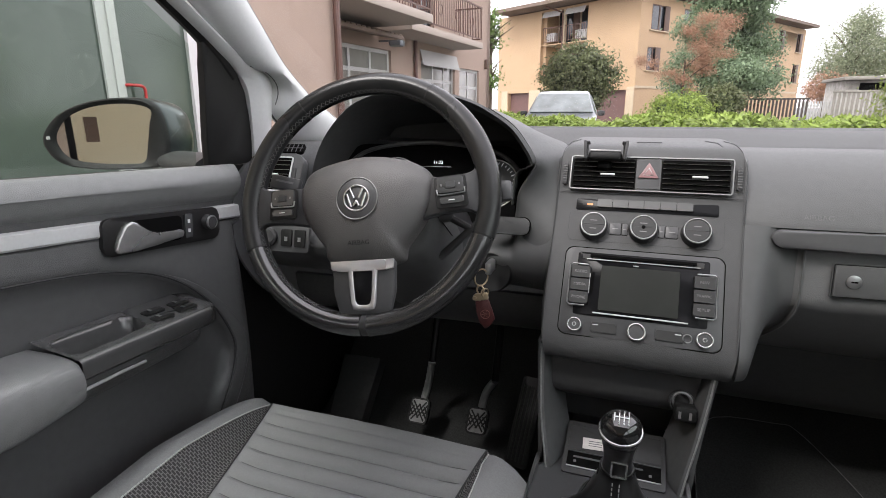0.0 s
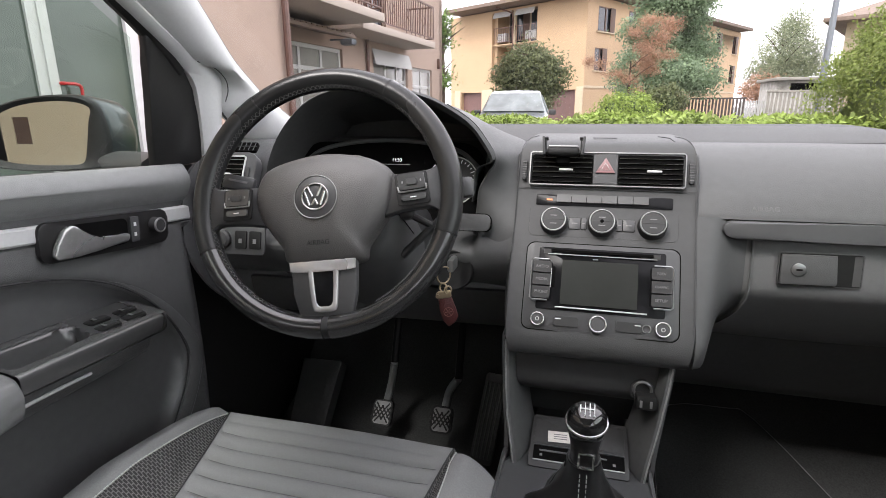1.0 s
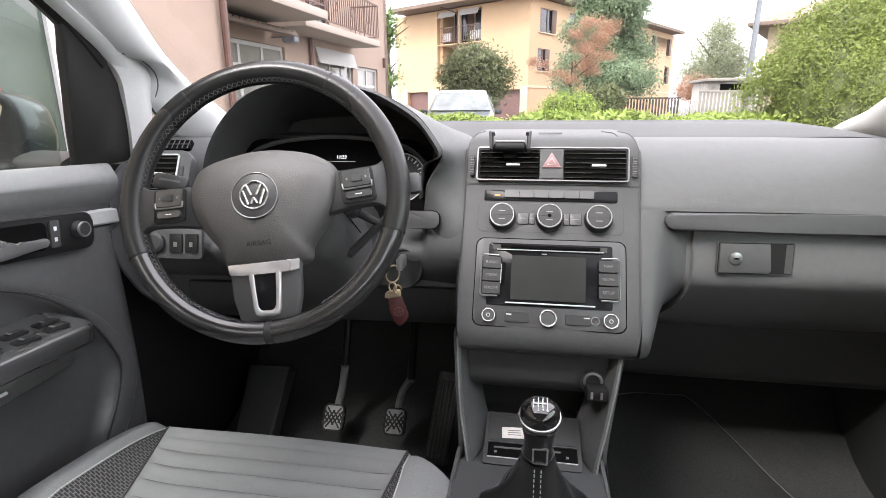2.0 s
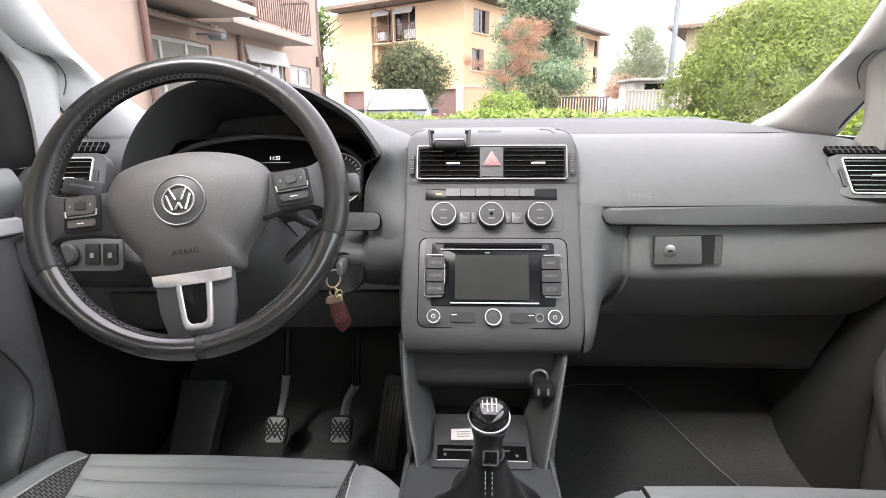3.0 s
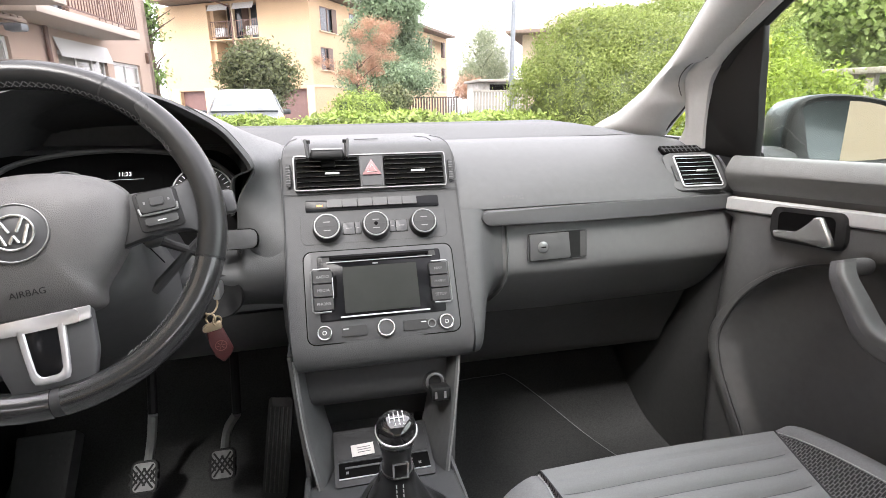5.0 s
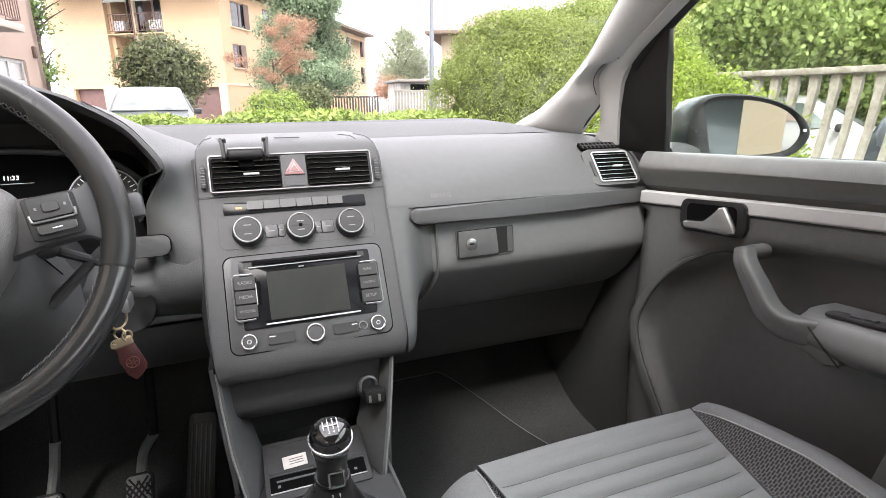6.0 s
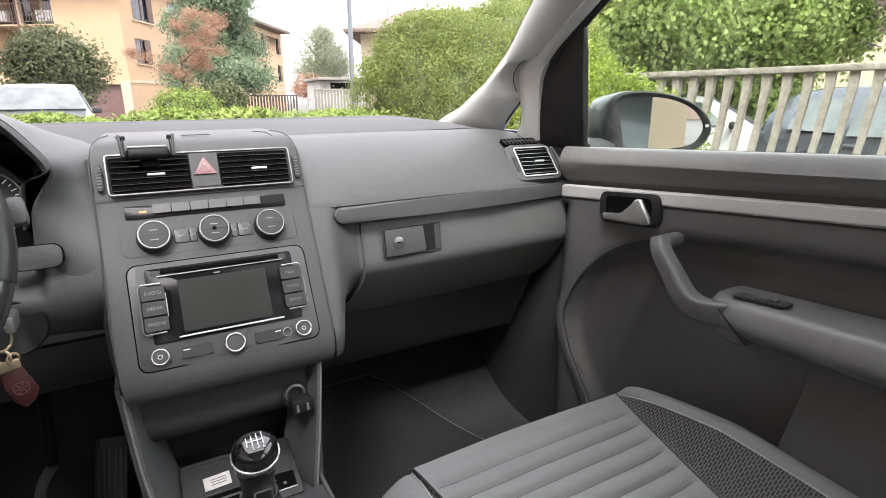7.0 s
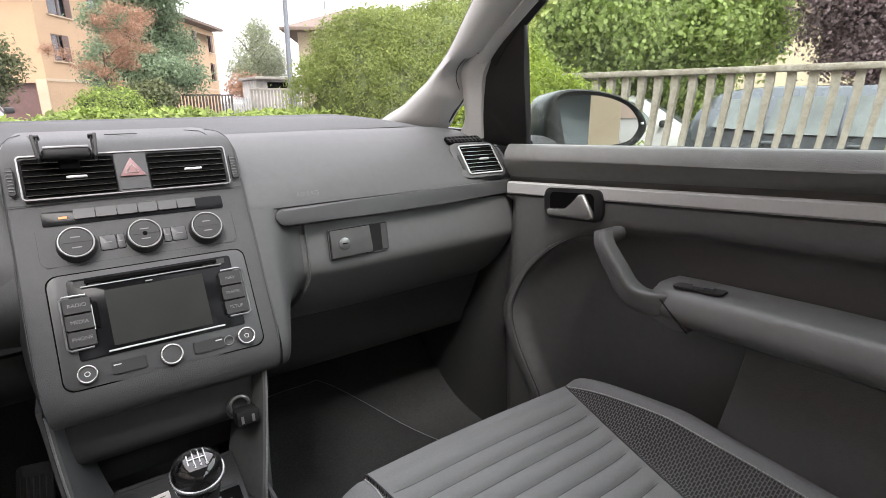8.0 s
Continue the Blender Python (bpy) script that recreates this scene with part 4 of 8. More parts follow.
def build_lower_console():
    # recess below the radio
    rows = [[(x, 0.690, 0.790), (x, 0.682, 0.765), (x, 0.672, 0.735), (x, 0.668, 0.705), (x, 0.70, 0.680), (x, 0.735, 0.66), (x, 0.74, 0.62)] for x in (-0.122, 0.0, 0.110)]
    part("recess_back", sheet(rows, 2, 3, 0.006), BLACK, stack)
    for s in (-1, 1):
        # pale-edged struts at both sides
        a = [(0.114, 0.660, 0.780), (0.107, 0.645, 0.735), (0.095, 0.622, 0.675), (0.083, 0.600, 0.632), (0.078, 0.590, 0.610)] if s > 0 else [(-0.133, 0.660, 0.780), (-0.130, 0.645, 0.735), (-0.123, 0.622, 0.675), (-0.113, 0.600, 0.632), (-0.108, 0.590, 0.610)]
        rows = []
        for k, p in enumerate(smooth_line(a, 4)):
            f = k / 16
            wd = 0.016 + 0.002 * f
            rows.append([(p.x - s * (0.020 + 0.012 * f), p.y + 0.085, p.z - 0.004), (p.x - s * wd * 0.55, p.y + 0.014, p.z), (p.x - s * wd * 0.22, p.y + 0.0012, p.z), (p.x + s * 0.001, p.y, p.z), (p.x + s * 0.004, p.y + 0.004, p.z), (p.x + s * 0.008, p.y + 0.12, p.z - 0.03)])
        strut = part("side_strut", loft(rows), DIM, stack, "dark side cheek with a worn pale edge", sharp=30)
        part("strut_edge", tube([Vector(r[3]) + Vector((0, 0.001, 0)) for r in rows], 0.0016, 6), EDGE, strut)
        # flanks down to the floor
        fx = (0.122, 0.104, 0.090, 0.092, 0.10) if s > 0 else (-0.140, -0.130, -0.120, -0.122, -0.13)
        rows = [[(fx[0], 0.70 + d, 0.77), (fx[1], 0.66 + d, 0.68), (fx[2], 0.62 + d, 0.60), (fx[3], 0.60 + d, 0.48), (fx[4], 0.58 + d, 0.36)] for d in (0.0, 0.2, 0.45)]
        part("console_flank", sheet(rows, 2, 3, 0.006), DIM, stack)
    # tray with lid and ash tray face
    m = face_frame((-0.0135, 0.635, 0.624), 73)
    t = part("ash_tray", plate(0.146, 0.098, 0.004, 0.004, m, (0, 0), 0.001), BLACK, stack, "closed ash tray with a tilted lid")
    part("tray_lid_line", rim(0.138, 0.050, 0.0012, 0.0046, 0.003, m, (0, 0.019)), BLACK, t)
    part("tray_lid", plate(0.134, 0.046, 0.0042, 0.003, m, (0, 0.019), 0.0006), BLACK, t)
    # near-black box in place of the shade inside the slot
    part("tray_slot", box((0.134, 0.026, 0.004), (0, -0.024, 0.003), m, 0.001), VOID, t)
    part("tray_bar", box((0.100, 0.003, 0.002), (-0.008, -0.020, 0.0052), m, 0.0006, 1), HARD, t)
    part("slot_edge", box((0.134, 0.0012, 0.0015), (0, -0.0375, 0.0050), m), SILVER, t)
    part("slot_edge", box((0.134, 0.0010, 0.0015), (0, -0.010, 0.0050), m), SHINE, t)
    for u in (-0.055, 0.052):
        part("tray_mark", box((0.004, 0.004, 0.001), (u, -0.028, 0.0050), m), GREYINK, t)
    # top plate round the gear lever
    rows = [[(x * (1.0 - 0.06 * (z < 0.61)), y, z) for y, z in ((0.70, 0.600), (0.612, 0.607), (0.58, 0.612), (0.50, 0.619), (0.40, 0.624), (0.20, 0.626), (0.0, 0.626))] for x in (-0.122, -0.116, -0.06, -0.02, 0.03, 0.079, 0.086)]
    part("top_plate", sheet(rows, 2, 3, 0.004), PANEL, stack)
    for s, x in ((-1, -0.121), (1, 0.085)):
        rows = [[(x, y, 0.622 - 0.012 * (y > 0.55)), (x + s * 0.006, y, 0.60), (x + s * 0.010, y, 0.50), (x + s * 0.012, y, 0.36)] for y in (0.62, 0.4, 0.2, 0.0)]
        part("plate_side", sheet(rows, 2, 2, 0.004), HARD, stack)
    # socket with a plug in it
    ml = face_frame((0.074, 0.6665, 0.716), 12, 0)
    part("socket", lathe([(0.0175, -0.005), (0.0175, 0.006), (0.0145, 0.008), (0.0135, 0.002), (0.0001, 0.002)], ml, 32), BLACK, stack)
    part("socket_ring", ring(0.0125, 0.0022, ml @ Matrix.Translation((0, 0.003, 0.008)), 36, 8), CHROME, stack, "chrome ring of the socket")
    plug = thing("usb_charger", ml @ Vector((0, -0.004, 0.02)), "black twin USB charger plugged into the socket", "charger")
    part("body", box((0.030, 0.021, 0.028), (0.004, -0.009, 0.020), ml, 0.004), COVER, plug)
    for u in (-0.004, 0.010):
        part("port", box((0.0035, 0.010, 0.001), (u, -0.010, 0.0346), ml), GREYINK, plug)
    # small card lying on the ash tray lid
    card = thing("paper_card", m @ Vector((-0.030, 0.008, 0.006)), "small crumpled white printed card lying on the tray lid", "card")
    cm = m @ Matrix.Translation((-0.030, 0.008, 0.0062)) @ pose(0, 0, 0, 3, 0, 3)
    part("sheet", box((0.034, 0.020, 0.0006), (0, 0, 0), cm, 0.0002, 1), material("white_paper", (0.62, 0.6, 0.57), 0.8, vary=0.2, scale=120), card)
    for i in range(3):
        part("print_bar", box((0.020, 0.0012, 0.0002), (0.002, 0.004 - i * 0.004, 0.0005), cm), GREYINK, card)


build_lower_console()


def build_gear_lever():
    g = thing("gear_lever", (-0.010, 0.485, 0.622), "manual gear lever with a black leather boot", "gear lever")
    m = Matrix.Translation((-0.010, 0.490, 0.640)) @ pose(0, 0, 0, 8, 0, 0)
    part("shaft", lathe([(0.021, 0.055), (0.019, 0.07), (0.0165, 0.09), (0.018, 0.105), (0.021, 0.118), (0.0215, 0.122), (0.0001, 0.122)], m, 32), LEATHER, g)
    k = part("knob", lathe([(0.014, 0.108), (0.0215, 0.120), (0.0238, 0.131), (0.0232, 0.140), (0.0215, 0.146), (0.0150, 0.1515), (0.007, 0.1535), (0.0001, 0.154)], m, 40), KNOBTOP, g, "gloss black knob with a shift pattern")
    part("knob_ring", ring(0.0232, 0.0022, m @ Matrix.Translation((0, 0, 0.1335)) @ pose(0, 0, 0, 8, 0, 0), 44, 8), LEVER, k, "chrome band")
    mp = m @ Matrix.Translation((0, -0.006, 0.1540)) @ pose(0, 0, 0, 11, 0, 0) @ Matrix.Scale(0.85, 4)
    for i in range(4):
        part("shift_line", box((0.0013, 0.014, 0.0006), (-0.0093 + i * 0.0062, 0.003, 0.0001 - 0.0003 * abs(i - 1.5)), mp), WHITEINK, k)
    part("shift_line", box((0.0195, 0.0013, 0.0006), (0, 0.003, 0.0001), mp), WHITEINK, k)
    for i, ch in enumerate("246"):
        lettering(ch, 0.0066, mp @ Matrix.Translation((-0.0031 + i * 0.0062, -0.0075, 0.0001)), WHITEINK, k, "gear_digit")
    for i, ch in enumerate("135"):
        lettering(ch, 0.0050, mp @ Matrix.Translation((-0.0031 + i * 0.0062, 0.0125, -0.0007)), WHITEINK, k, "gear_digit")
    # emblem window on the collar
    mc = m @ Matrix.Translation((0.002, -0.0175, 0.090)) @ pose(0, 0, 0, 84, 0, 0)
    part("collar_frame", rim(0.019, 0.022, 0.0022, 0.003, 0.002, mc), LEVER, g, "small chrome frame")
    part("collar_ring", ring(0.0188, 0.0014, m @ Matrix.Translation((0, 0, 0.078)), 36, 6), LEATHER, g)
    # boot with folds
    rows = []
    for t in [i / 10 for i in range(11)]:
        z = 0.077 - 0.095 * t
        R = 0.0205 + 0.046 * t ** 1.6
        rows.append([m @ Vector(((R * (1 + 0.10 * t * math.sin(4 * a + 1.0) + 0.04 * t * math.sin(9 * a + 6 * t))) * math.cos(a), 1.15 * (R * (1 + 0.10 * t * math.sin(4 * a + 1.0) + 0.04 * t * math.sin(9 * a + 6 * t))) * math.sin(a), z + 0.006 * t * math.sin(5 * a + 5 * t))) for a in [2 * math.pi * i / 48 for i in range(48)]])
    part("boot", loft(rows, across=True), LEATHER, g, "folded black leather boot", sharp=60)
    for u in (-0.004, 0.004):
        for i in range(14):
            t = 0.05 + i * 0.062
            R = 0.0205 + 0.046 * t ** 1.6
            p = m @ Vector((u, -1.15 * R * (1 + 0.10 * t * math.sin(4 * -1.57 + 1.0)) - 0.0012, 0.077 - 0.095 * t))
            part("stitch", box((0.0012, 0.0012, 0.0034), (0, 0, 0), Matrix.Translation(p) @ pose(0, 0, 0, -25, 0, 0)), THREAD, g)
    part("boot_ring", ring(0.066, 0.004, Matrix.Translation((-0.010, 0.482, 0.623)), 44, 6), HARD, g)


build_gear_lever()


# ---- steering wheel ----
def build_wheel():
    W = face_frame((-0.370, 0.541, 1.014), 24, 7) @ pose(0, 0, 0, 0, 0, 6.5)
    e = thing("steering_wheel", W.translation, "worn black leather three-spoke steering wheel with silver trim", "steering wheel")

    def L(u, v, n=0.0):
        return W @ Vector((u, v, n))

    R, r = 0.1735, 0.0153

    def arc(a0, a1, rad, sides=14, step=3.0, grow=0.0):
        k = max(2, int(abs(a1 - a0) / step))
        rows = []
        for i in range(k + 1):
            a = radians(a0 + (a1 - a0) * i / k)
            rows.append([L((R + rad * math.cos(b)) * math.cos(a), (R + rad * math.cos(b)) * math.sin(a), rad * 1.08 * math.sin(b)) for b in [2 * math.pi * j / sides for j in range(sides)]])
        return loft(rows, across=True, caps=True)

    part("rim", arc(57, 123, r, step=2), LEATHER, e, "smooth upper part of the rim")
    part("rim", arc(-20.5, 56.4, r + 0.0006), LEATHER, e)
    part("rim", arc(123.6, 200.5, r + 0.0006), LEATHER, e)
    part("rim", arc(201, 268.5, r), WORNLEATHER, e, "worn shiny lower rim")
    part("rim", arc(271.5, 339, r), WORNLEATHER, e, "worn shiny lower rim")
    part("rim_seam", arc(268.6, 271.4, r - 0.0008, step=1), BLACK, e)
    for a in (56.7, 123.3, 200.75, 339.25):
        part("rim_seam", arc(a - 0.45, a + 0.45, r + 0.0005, step=0.3), COVER, e)
    # cross-stitching round the inner side of the rim
    bm = bmesh.new()
    for i in range(128):
        deg = 24 + 2.45 * i
        if abs(deg % 360 - 270) < 24:
            continue
        for tilt in (-1, 1):
            pts = []
            for b, da in ((166, -0.017), (158, -0.004), (150, 0.008), (143, 0.017)):
                rad = r + 0.0008
                ro = R + rad * math.cos(radians(b))
                pts.append(L(ro * math.cos(radians(deg) + da * tilt), ro * math.sin(radians(deg) + da * tilt), rad * 1.08 * math.sin(radians(b))))
            tube(pts, 0.00038, 4, bm=bm)
    part("stitching", bm, material("grey_thread", (0.115, 0.113, 0.11), 0.6, scale=600), e, "crossed grey thread", kind="stuff")

    # padded airbag cover
    out = smooth_line([(0.0, 0.060, 0), (0.042, 0.055, 0), (0.076, 0.044, 0), (0.096, 0.026, 0), (0.097, 0.002, 0), (0.089, -0.022, 0), (0.073, -0.046, 0), (0.056, -0.068, 0), (0.048, -0.088, 0), (0.0, -0.091, 0), (-0.048, -0.088, 0), (-0.056, -0.068, 0), (-0.072, -0.046, 0), (-0.086, -0.022, 0), (-0.093, 0.002, 0), (-0.090, 0.024, 0), (-0.076, 0.044, 0), (-0.042, 0.055, 0)], 4, True)
    rows = []
    for sc, n in ((1.0, -0.020), (1.005, 0.002), (0.985, 0.012), (0.93, 0.019), (0.80, 0.0265), (0.60, 0.032), (0.40, 0.035), (0.20, 0.0355), (0.02, 0.0355)):
        k = min(1.0, sc) ** 1.5
        rows.append([L(sc * (p.x * k + 0.086 * math.cos(q) * (1 - k)), sc * (p.y * k + (0.070 * math.sin(q) - 0.012) * (1 - k)), n - 0.4 * (p.y * sc) ** 2) for p in out for q in [math.atan2(p.y + 0.012, p.x * 0.85)]])
    hub = part("airbag_cover", loft(rows, across=True, caps=True), material("grained_dark_airbag_plastic", (0.098, 0.096, 0.093), 0.42, bump=0.3, bump_scale=900, pattern="grain", scale=60, vary=0.12), e, "grained dark grey airbag cover", sharp=60)
    lettering("AIRBAG", 0.0088, W @ Matrix.Translation((0, -0.066, 0.0293)) @ pose(0, 0, 0, 8, 0, 0), COVER, hub, "airbag_lettering")
    lg = W @ Matrix.Translation((0.0, -0.007, 0.0355))
    part("emblem_dish", lathe([(0.0285, 0), (0.026, 0.0012), (0.0001, 0.0012)], lg, 44), PANEL, hub)
    part("emblem_ring", ring(0.0285, 0.0008, lg @ Matrix.Translation((0, 0, 0.0010)), 48, 8), CHROME, hub)
    part("emblem_band", ring(0.0172, 0.0014, lg @ Matrix.Translation((0, 0, 0.0022)), 44, 8), LEVER, hub, "round chrome emblem band")
    for pts in (((-0.0105, 0.0150), (-0.0035, 0.0)), ((0.0105, 0.0150), (0.0035, 0.0)), ((-0.0150, 0.0070), (-0.0080, -0.0135)), ((0.0150, 0.0070), (0.0080, -0.0135)), ((-0.0045, -0.0125), (0.0, -0.0040)), ((0.0045, -0.0125), (0.0, -0.0040))):
        part("emblem_bar", tube([lg @ Vector((x * 0.88, y * 0.88, 0.0026)) for x, y in pts], 0.0016, 6), LEVER, hub)
    for s in (-1, 1):
        part("tick_mark", tube([L(s * 0.072, 0.012, 0.0225), L(s * 0.077, 0.010, 0.0215), L(s * 0.081, 0.013, 0.0205)], 0.0007, 5), BLACK, hub)

    # side spokes with keys
    for s in (-1, 1):
        rows = []
        for u, h0, h1, n in ((0.080, -0.034, 0.025, 0.004), (0.105, -0.030, 0.022, 0.010), (0.130, -0.028, 0.022, 0.012), (0.150, -0.029, 0.025, 0.011), (0.163, -0.040, 0.037, 0.004)):
            rows.append([L(s * u, h0, n - 0.012), L(s * u, h0 + 0.002, n), L(s * u, (h0 + h1) / 2, n + 0.003), L(s * u, h1 - 0.002, n), L(s * u, h1, n - 0.012)])
        sp = part("side_spoke", sheet(rows, 3, 3, 0.006), BLACK, e)
        m = W @ Matrix.Translation((0.124 if s > 0 else -0.116, -0.003, 0.0148)) @ pose(0, 0, 0, 0, s * 6, 5 if s > 0 else -2) @ Matrix.Diagonal((0.92, 0.72, 1.0, 1.0))
        part("key_pad", plate(0.047, 0.060, 0.003, 0.005, m, (0, 0.001), 0.001), COVER, sp)
        part("key_frame", tube(smooth_line([m @ Vector(q) for q in ((-0.0205, 0.006, 0.0045), (-0.0195, -0.002, 0.0045), (-0.016, -0.0045, 0.0045), (0.016, -0.0045, 0.0045), (0.0195, -0.002, 0.0045), (0.0205, 0.006, 0.0045))], 4), 0.0011, 6), CHROME, sp, "thin silver line under the keys")
        part("rocker_key", plate(0.039, 0.030, 0.0055, 0.003, m, (0, 0.0135), 0.0012), SATIN, sp)
        part("centre_key", plate(0.015, 0.012, 0.0072, 0.002, m, (0, 0.0125), 0.001), BLACK, sp)
        part("lower_key", plate(0.036, 0.012, 0.005, 0.003, m, (0, -0.016), 0.0012), SATIN, sp)
        part("key_symbol", box((0.009, 0.0014, 0.0004), (0, -0.016, 0.0052), m), WHITEINK, sp)
        for u in (-0.013, 0.013):
            part("key_symbol", box((0.0022, 0.004, 0.0004), (u, 0.013, 0.0057), m), GREYINK, sp)

    # lower spoke: silver fork round a black insert
    fork = [(-0.052, -0.086), (0.052, -0.086), (0.050, -0.104), (0.036, -0.108), (0.030, -0.150), (0.026, -0.158), (-0.026, -0.158), (-0.030, -0.150), (-0.036, -0.108), (-0.050, -0.104)]
    sp = part("lower_spoke", prism([L(x * 0.98, y, 0.006 + 0.10 * (y + 0.16)) for x, y in [(-0.046, -0.088), (0.046, -0.088), (0.044, -0.13), (0.036, -0.160), (-0.036, -0.160), (-0.044, -0.13)]], W.to_3x3() @ Vector((0, 0, -0.014)), 0.004), PANEL, e)
    band = [(-0.050, -0.0875), (0.050, -0.0875), (0.0485, -0.1000), (0.030, -0.1025), (0.024, -0.1010), (-0.024, -0.1010), (-0.030, -0.1025), (-0.0485, -0.1000)]
    part("silver_band", prism([L(x * 0.9, y, 0.0065 + 0.10 * (y + 0.16)) for x, y in band], W.to_3x3() @ Vector((0, 0, 0.0035)), 0.001), FORKSILVER, sp, "brushed silver band")
    rows = []
    for (x0, y0), (x1, y1) in (((-0.0235, -0.0995), (-0.0155, -0.0995)), ((-0.0215, -0.125), (-0.0140, -0.125)), ((-0.0195, -0.146), (-0.0125, -0.141)), ((-0.0165, -0.1525), (-0.0095, -0.1455)), ((-0.0085, -0.1545), (-0.0060, -0.1470)), ((0.0085, -0.1545), (0.0060, -0.1470)), ((0.0165, -0.1525), (0.0095, -0.1455)), ((0.0195, -0.146), (0.0125, -0.141)), ((0.0215, -0.125), (0.0140, -0.125)), ((0.0235, -0.0995), (0.0155, -0.0995))):
        x0, x1 = x0 * 0.88, x1 * 0.88
        h0, h1 = 0.0065 + 0.10 * (y0 + 0.16), 0.0065 + 0.10 * (y1 + 0.16)
        rows.append([L(x0, y0, h0 - 0.002), L(x0, y0, h0 + 0.0025), L((x0 * 0.8 + x1 * 0.2), (y0 * 0.8 + y1 * 0.2), h0 + 0.0036), L((x0 * 0.2 + x1 * 0.8), (y0 * 0.2 + y1 * 0.8), h1 + 0.0036), L(x1, y1, h1 + 0.0025), L(x1, y1, h1 - 0.002)])
    part("silver_fork", loft(rows), FORKSILVER, sp, "polished silver fork", sharp=60)
    part("gloss_insert", prism([L(x * 0.88, y, 0.0065 + 0.10 * (y + 0.16)) for x, y in [(-0.016, -0.100), (0.016, -0.100), (0.013, -0.142), (0.009, -0.147), (-0.009, -0.147), (-0.013, -0.142)]], W.to_3x3() @ Vector((0, 0, 0.002)), 0.0005), GLOSS, sp, "gloss black insert")
    # column stalks behind the wheel
    st = thing("indicator_stalk", L(-0.07, 0.0, -0.06), "black indicator stalk on the steering column", "stalk")
    part("lever", tube(smooth_line([L(-0.05, 0.0, -0.055), L(-0.11, 0.014, -0.05), L(-0.140, 0.044, -0.040)], 5), [0.007] * 10 + [0.008], 10), BLACK, st)
    part("grip", box((0.050, 0.022, 0.012), (0, 0, 0), W @ Matrix.Translation((-0.142, 0.046, -0.036)) @ pose(0, 0, 0, 0, 0, -16), 0.004), PANEL, st)
    part("print_bar", box((0.030, 0.003, 0.0006), (0, 0.002, 0.0062), W @ Matrix.Translation((-0.142, 0.046, -0.036)) @ pose(0, 0, 0, 0, 0, -16)), GREYINK, st)
    # column cover: rounded, wider towards the dashboard, split by a seam
    rows = []
    for n, hw, hv, cv in ((-0.030, 0.060, 0.050, -0.020), (-0.036, 0.070, 0.060, -0.022), (-0.060, 0.076, 0.066, -0.028), (-0.110, 0.082, 0.074, -0.040), (-0.180, 0.088, 0.082, -0.055)):
        rows.append([L(0.034 + (hw - 0.016) * math.copysign(abs(math.cos(q)) ** 0.7, math.cos(q)), cv + hv * math.copysign(abs(math.sin(q)) ** 0.7, math.sin(q)), n) for q in [2 * math.pi * (i + 0.5) / 36 for i in range(36)]])
    cover = part("column_shroud", loft(rows, across=True, caps=True), LOWER, dash, "dark grey steering column cover", sharp=60)
    part("cover_seam", tube([L(0.0885, -0.016, -0.038), L(0.0948, -0.024, -0.062), L(0.1005, -0.036, -0.112)], 0.0009, 5), VOID, cover)
    part("stalk_base", box((0.05, 0.034, 0.026), (0.088, -0.008, -0.062), W, 0.010, 3), BLACK, dash)
    for p, q in (((0.080, -0.002, -0.058), (0.150, -0.044, -0.070)), ((0.088, -0.075, -0.075), (0.150, -0.026, -0.066))):
        part("switch_arm", tube([L(*p), L(*q)], [0.0065, 0.005], 10), BLACK, dash)
    st = thing("wiper_stalk", L(0.07, 0.0, -0.06), "black wiper stalk on the steering column", "stalk")
    part("lever", tube(smooth_line([L(0.05, -0.02, -0.055), L(0.12, -0.002, -0.05), L(0.185, 0.012, -0.045)], 5), 0.010, 10), BLACK, st)
    part("grip", box((0.022, 0.030, 0.016), (0, 0, 0), W @ Matrix.Translation((0.190, 0.010, -0.046)), 0.006), PANEL, st)


build_wheel()


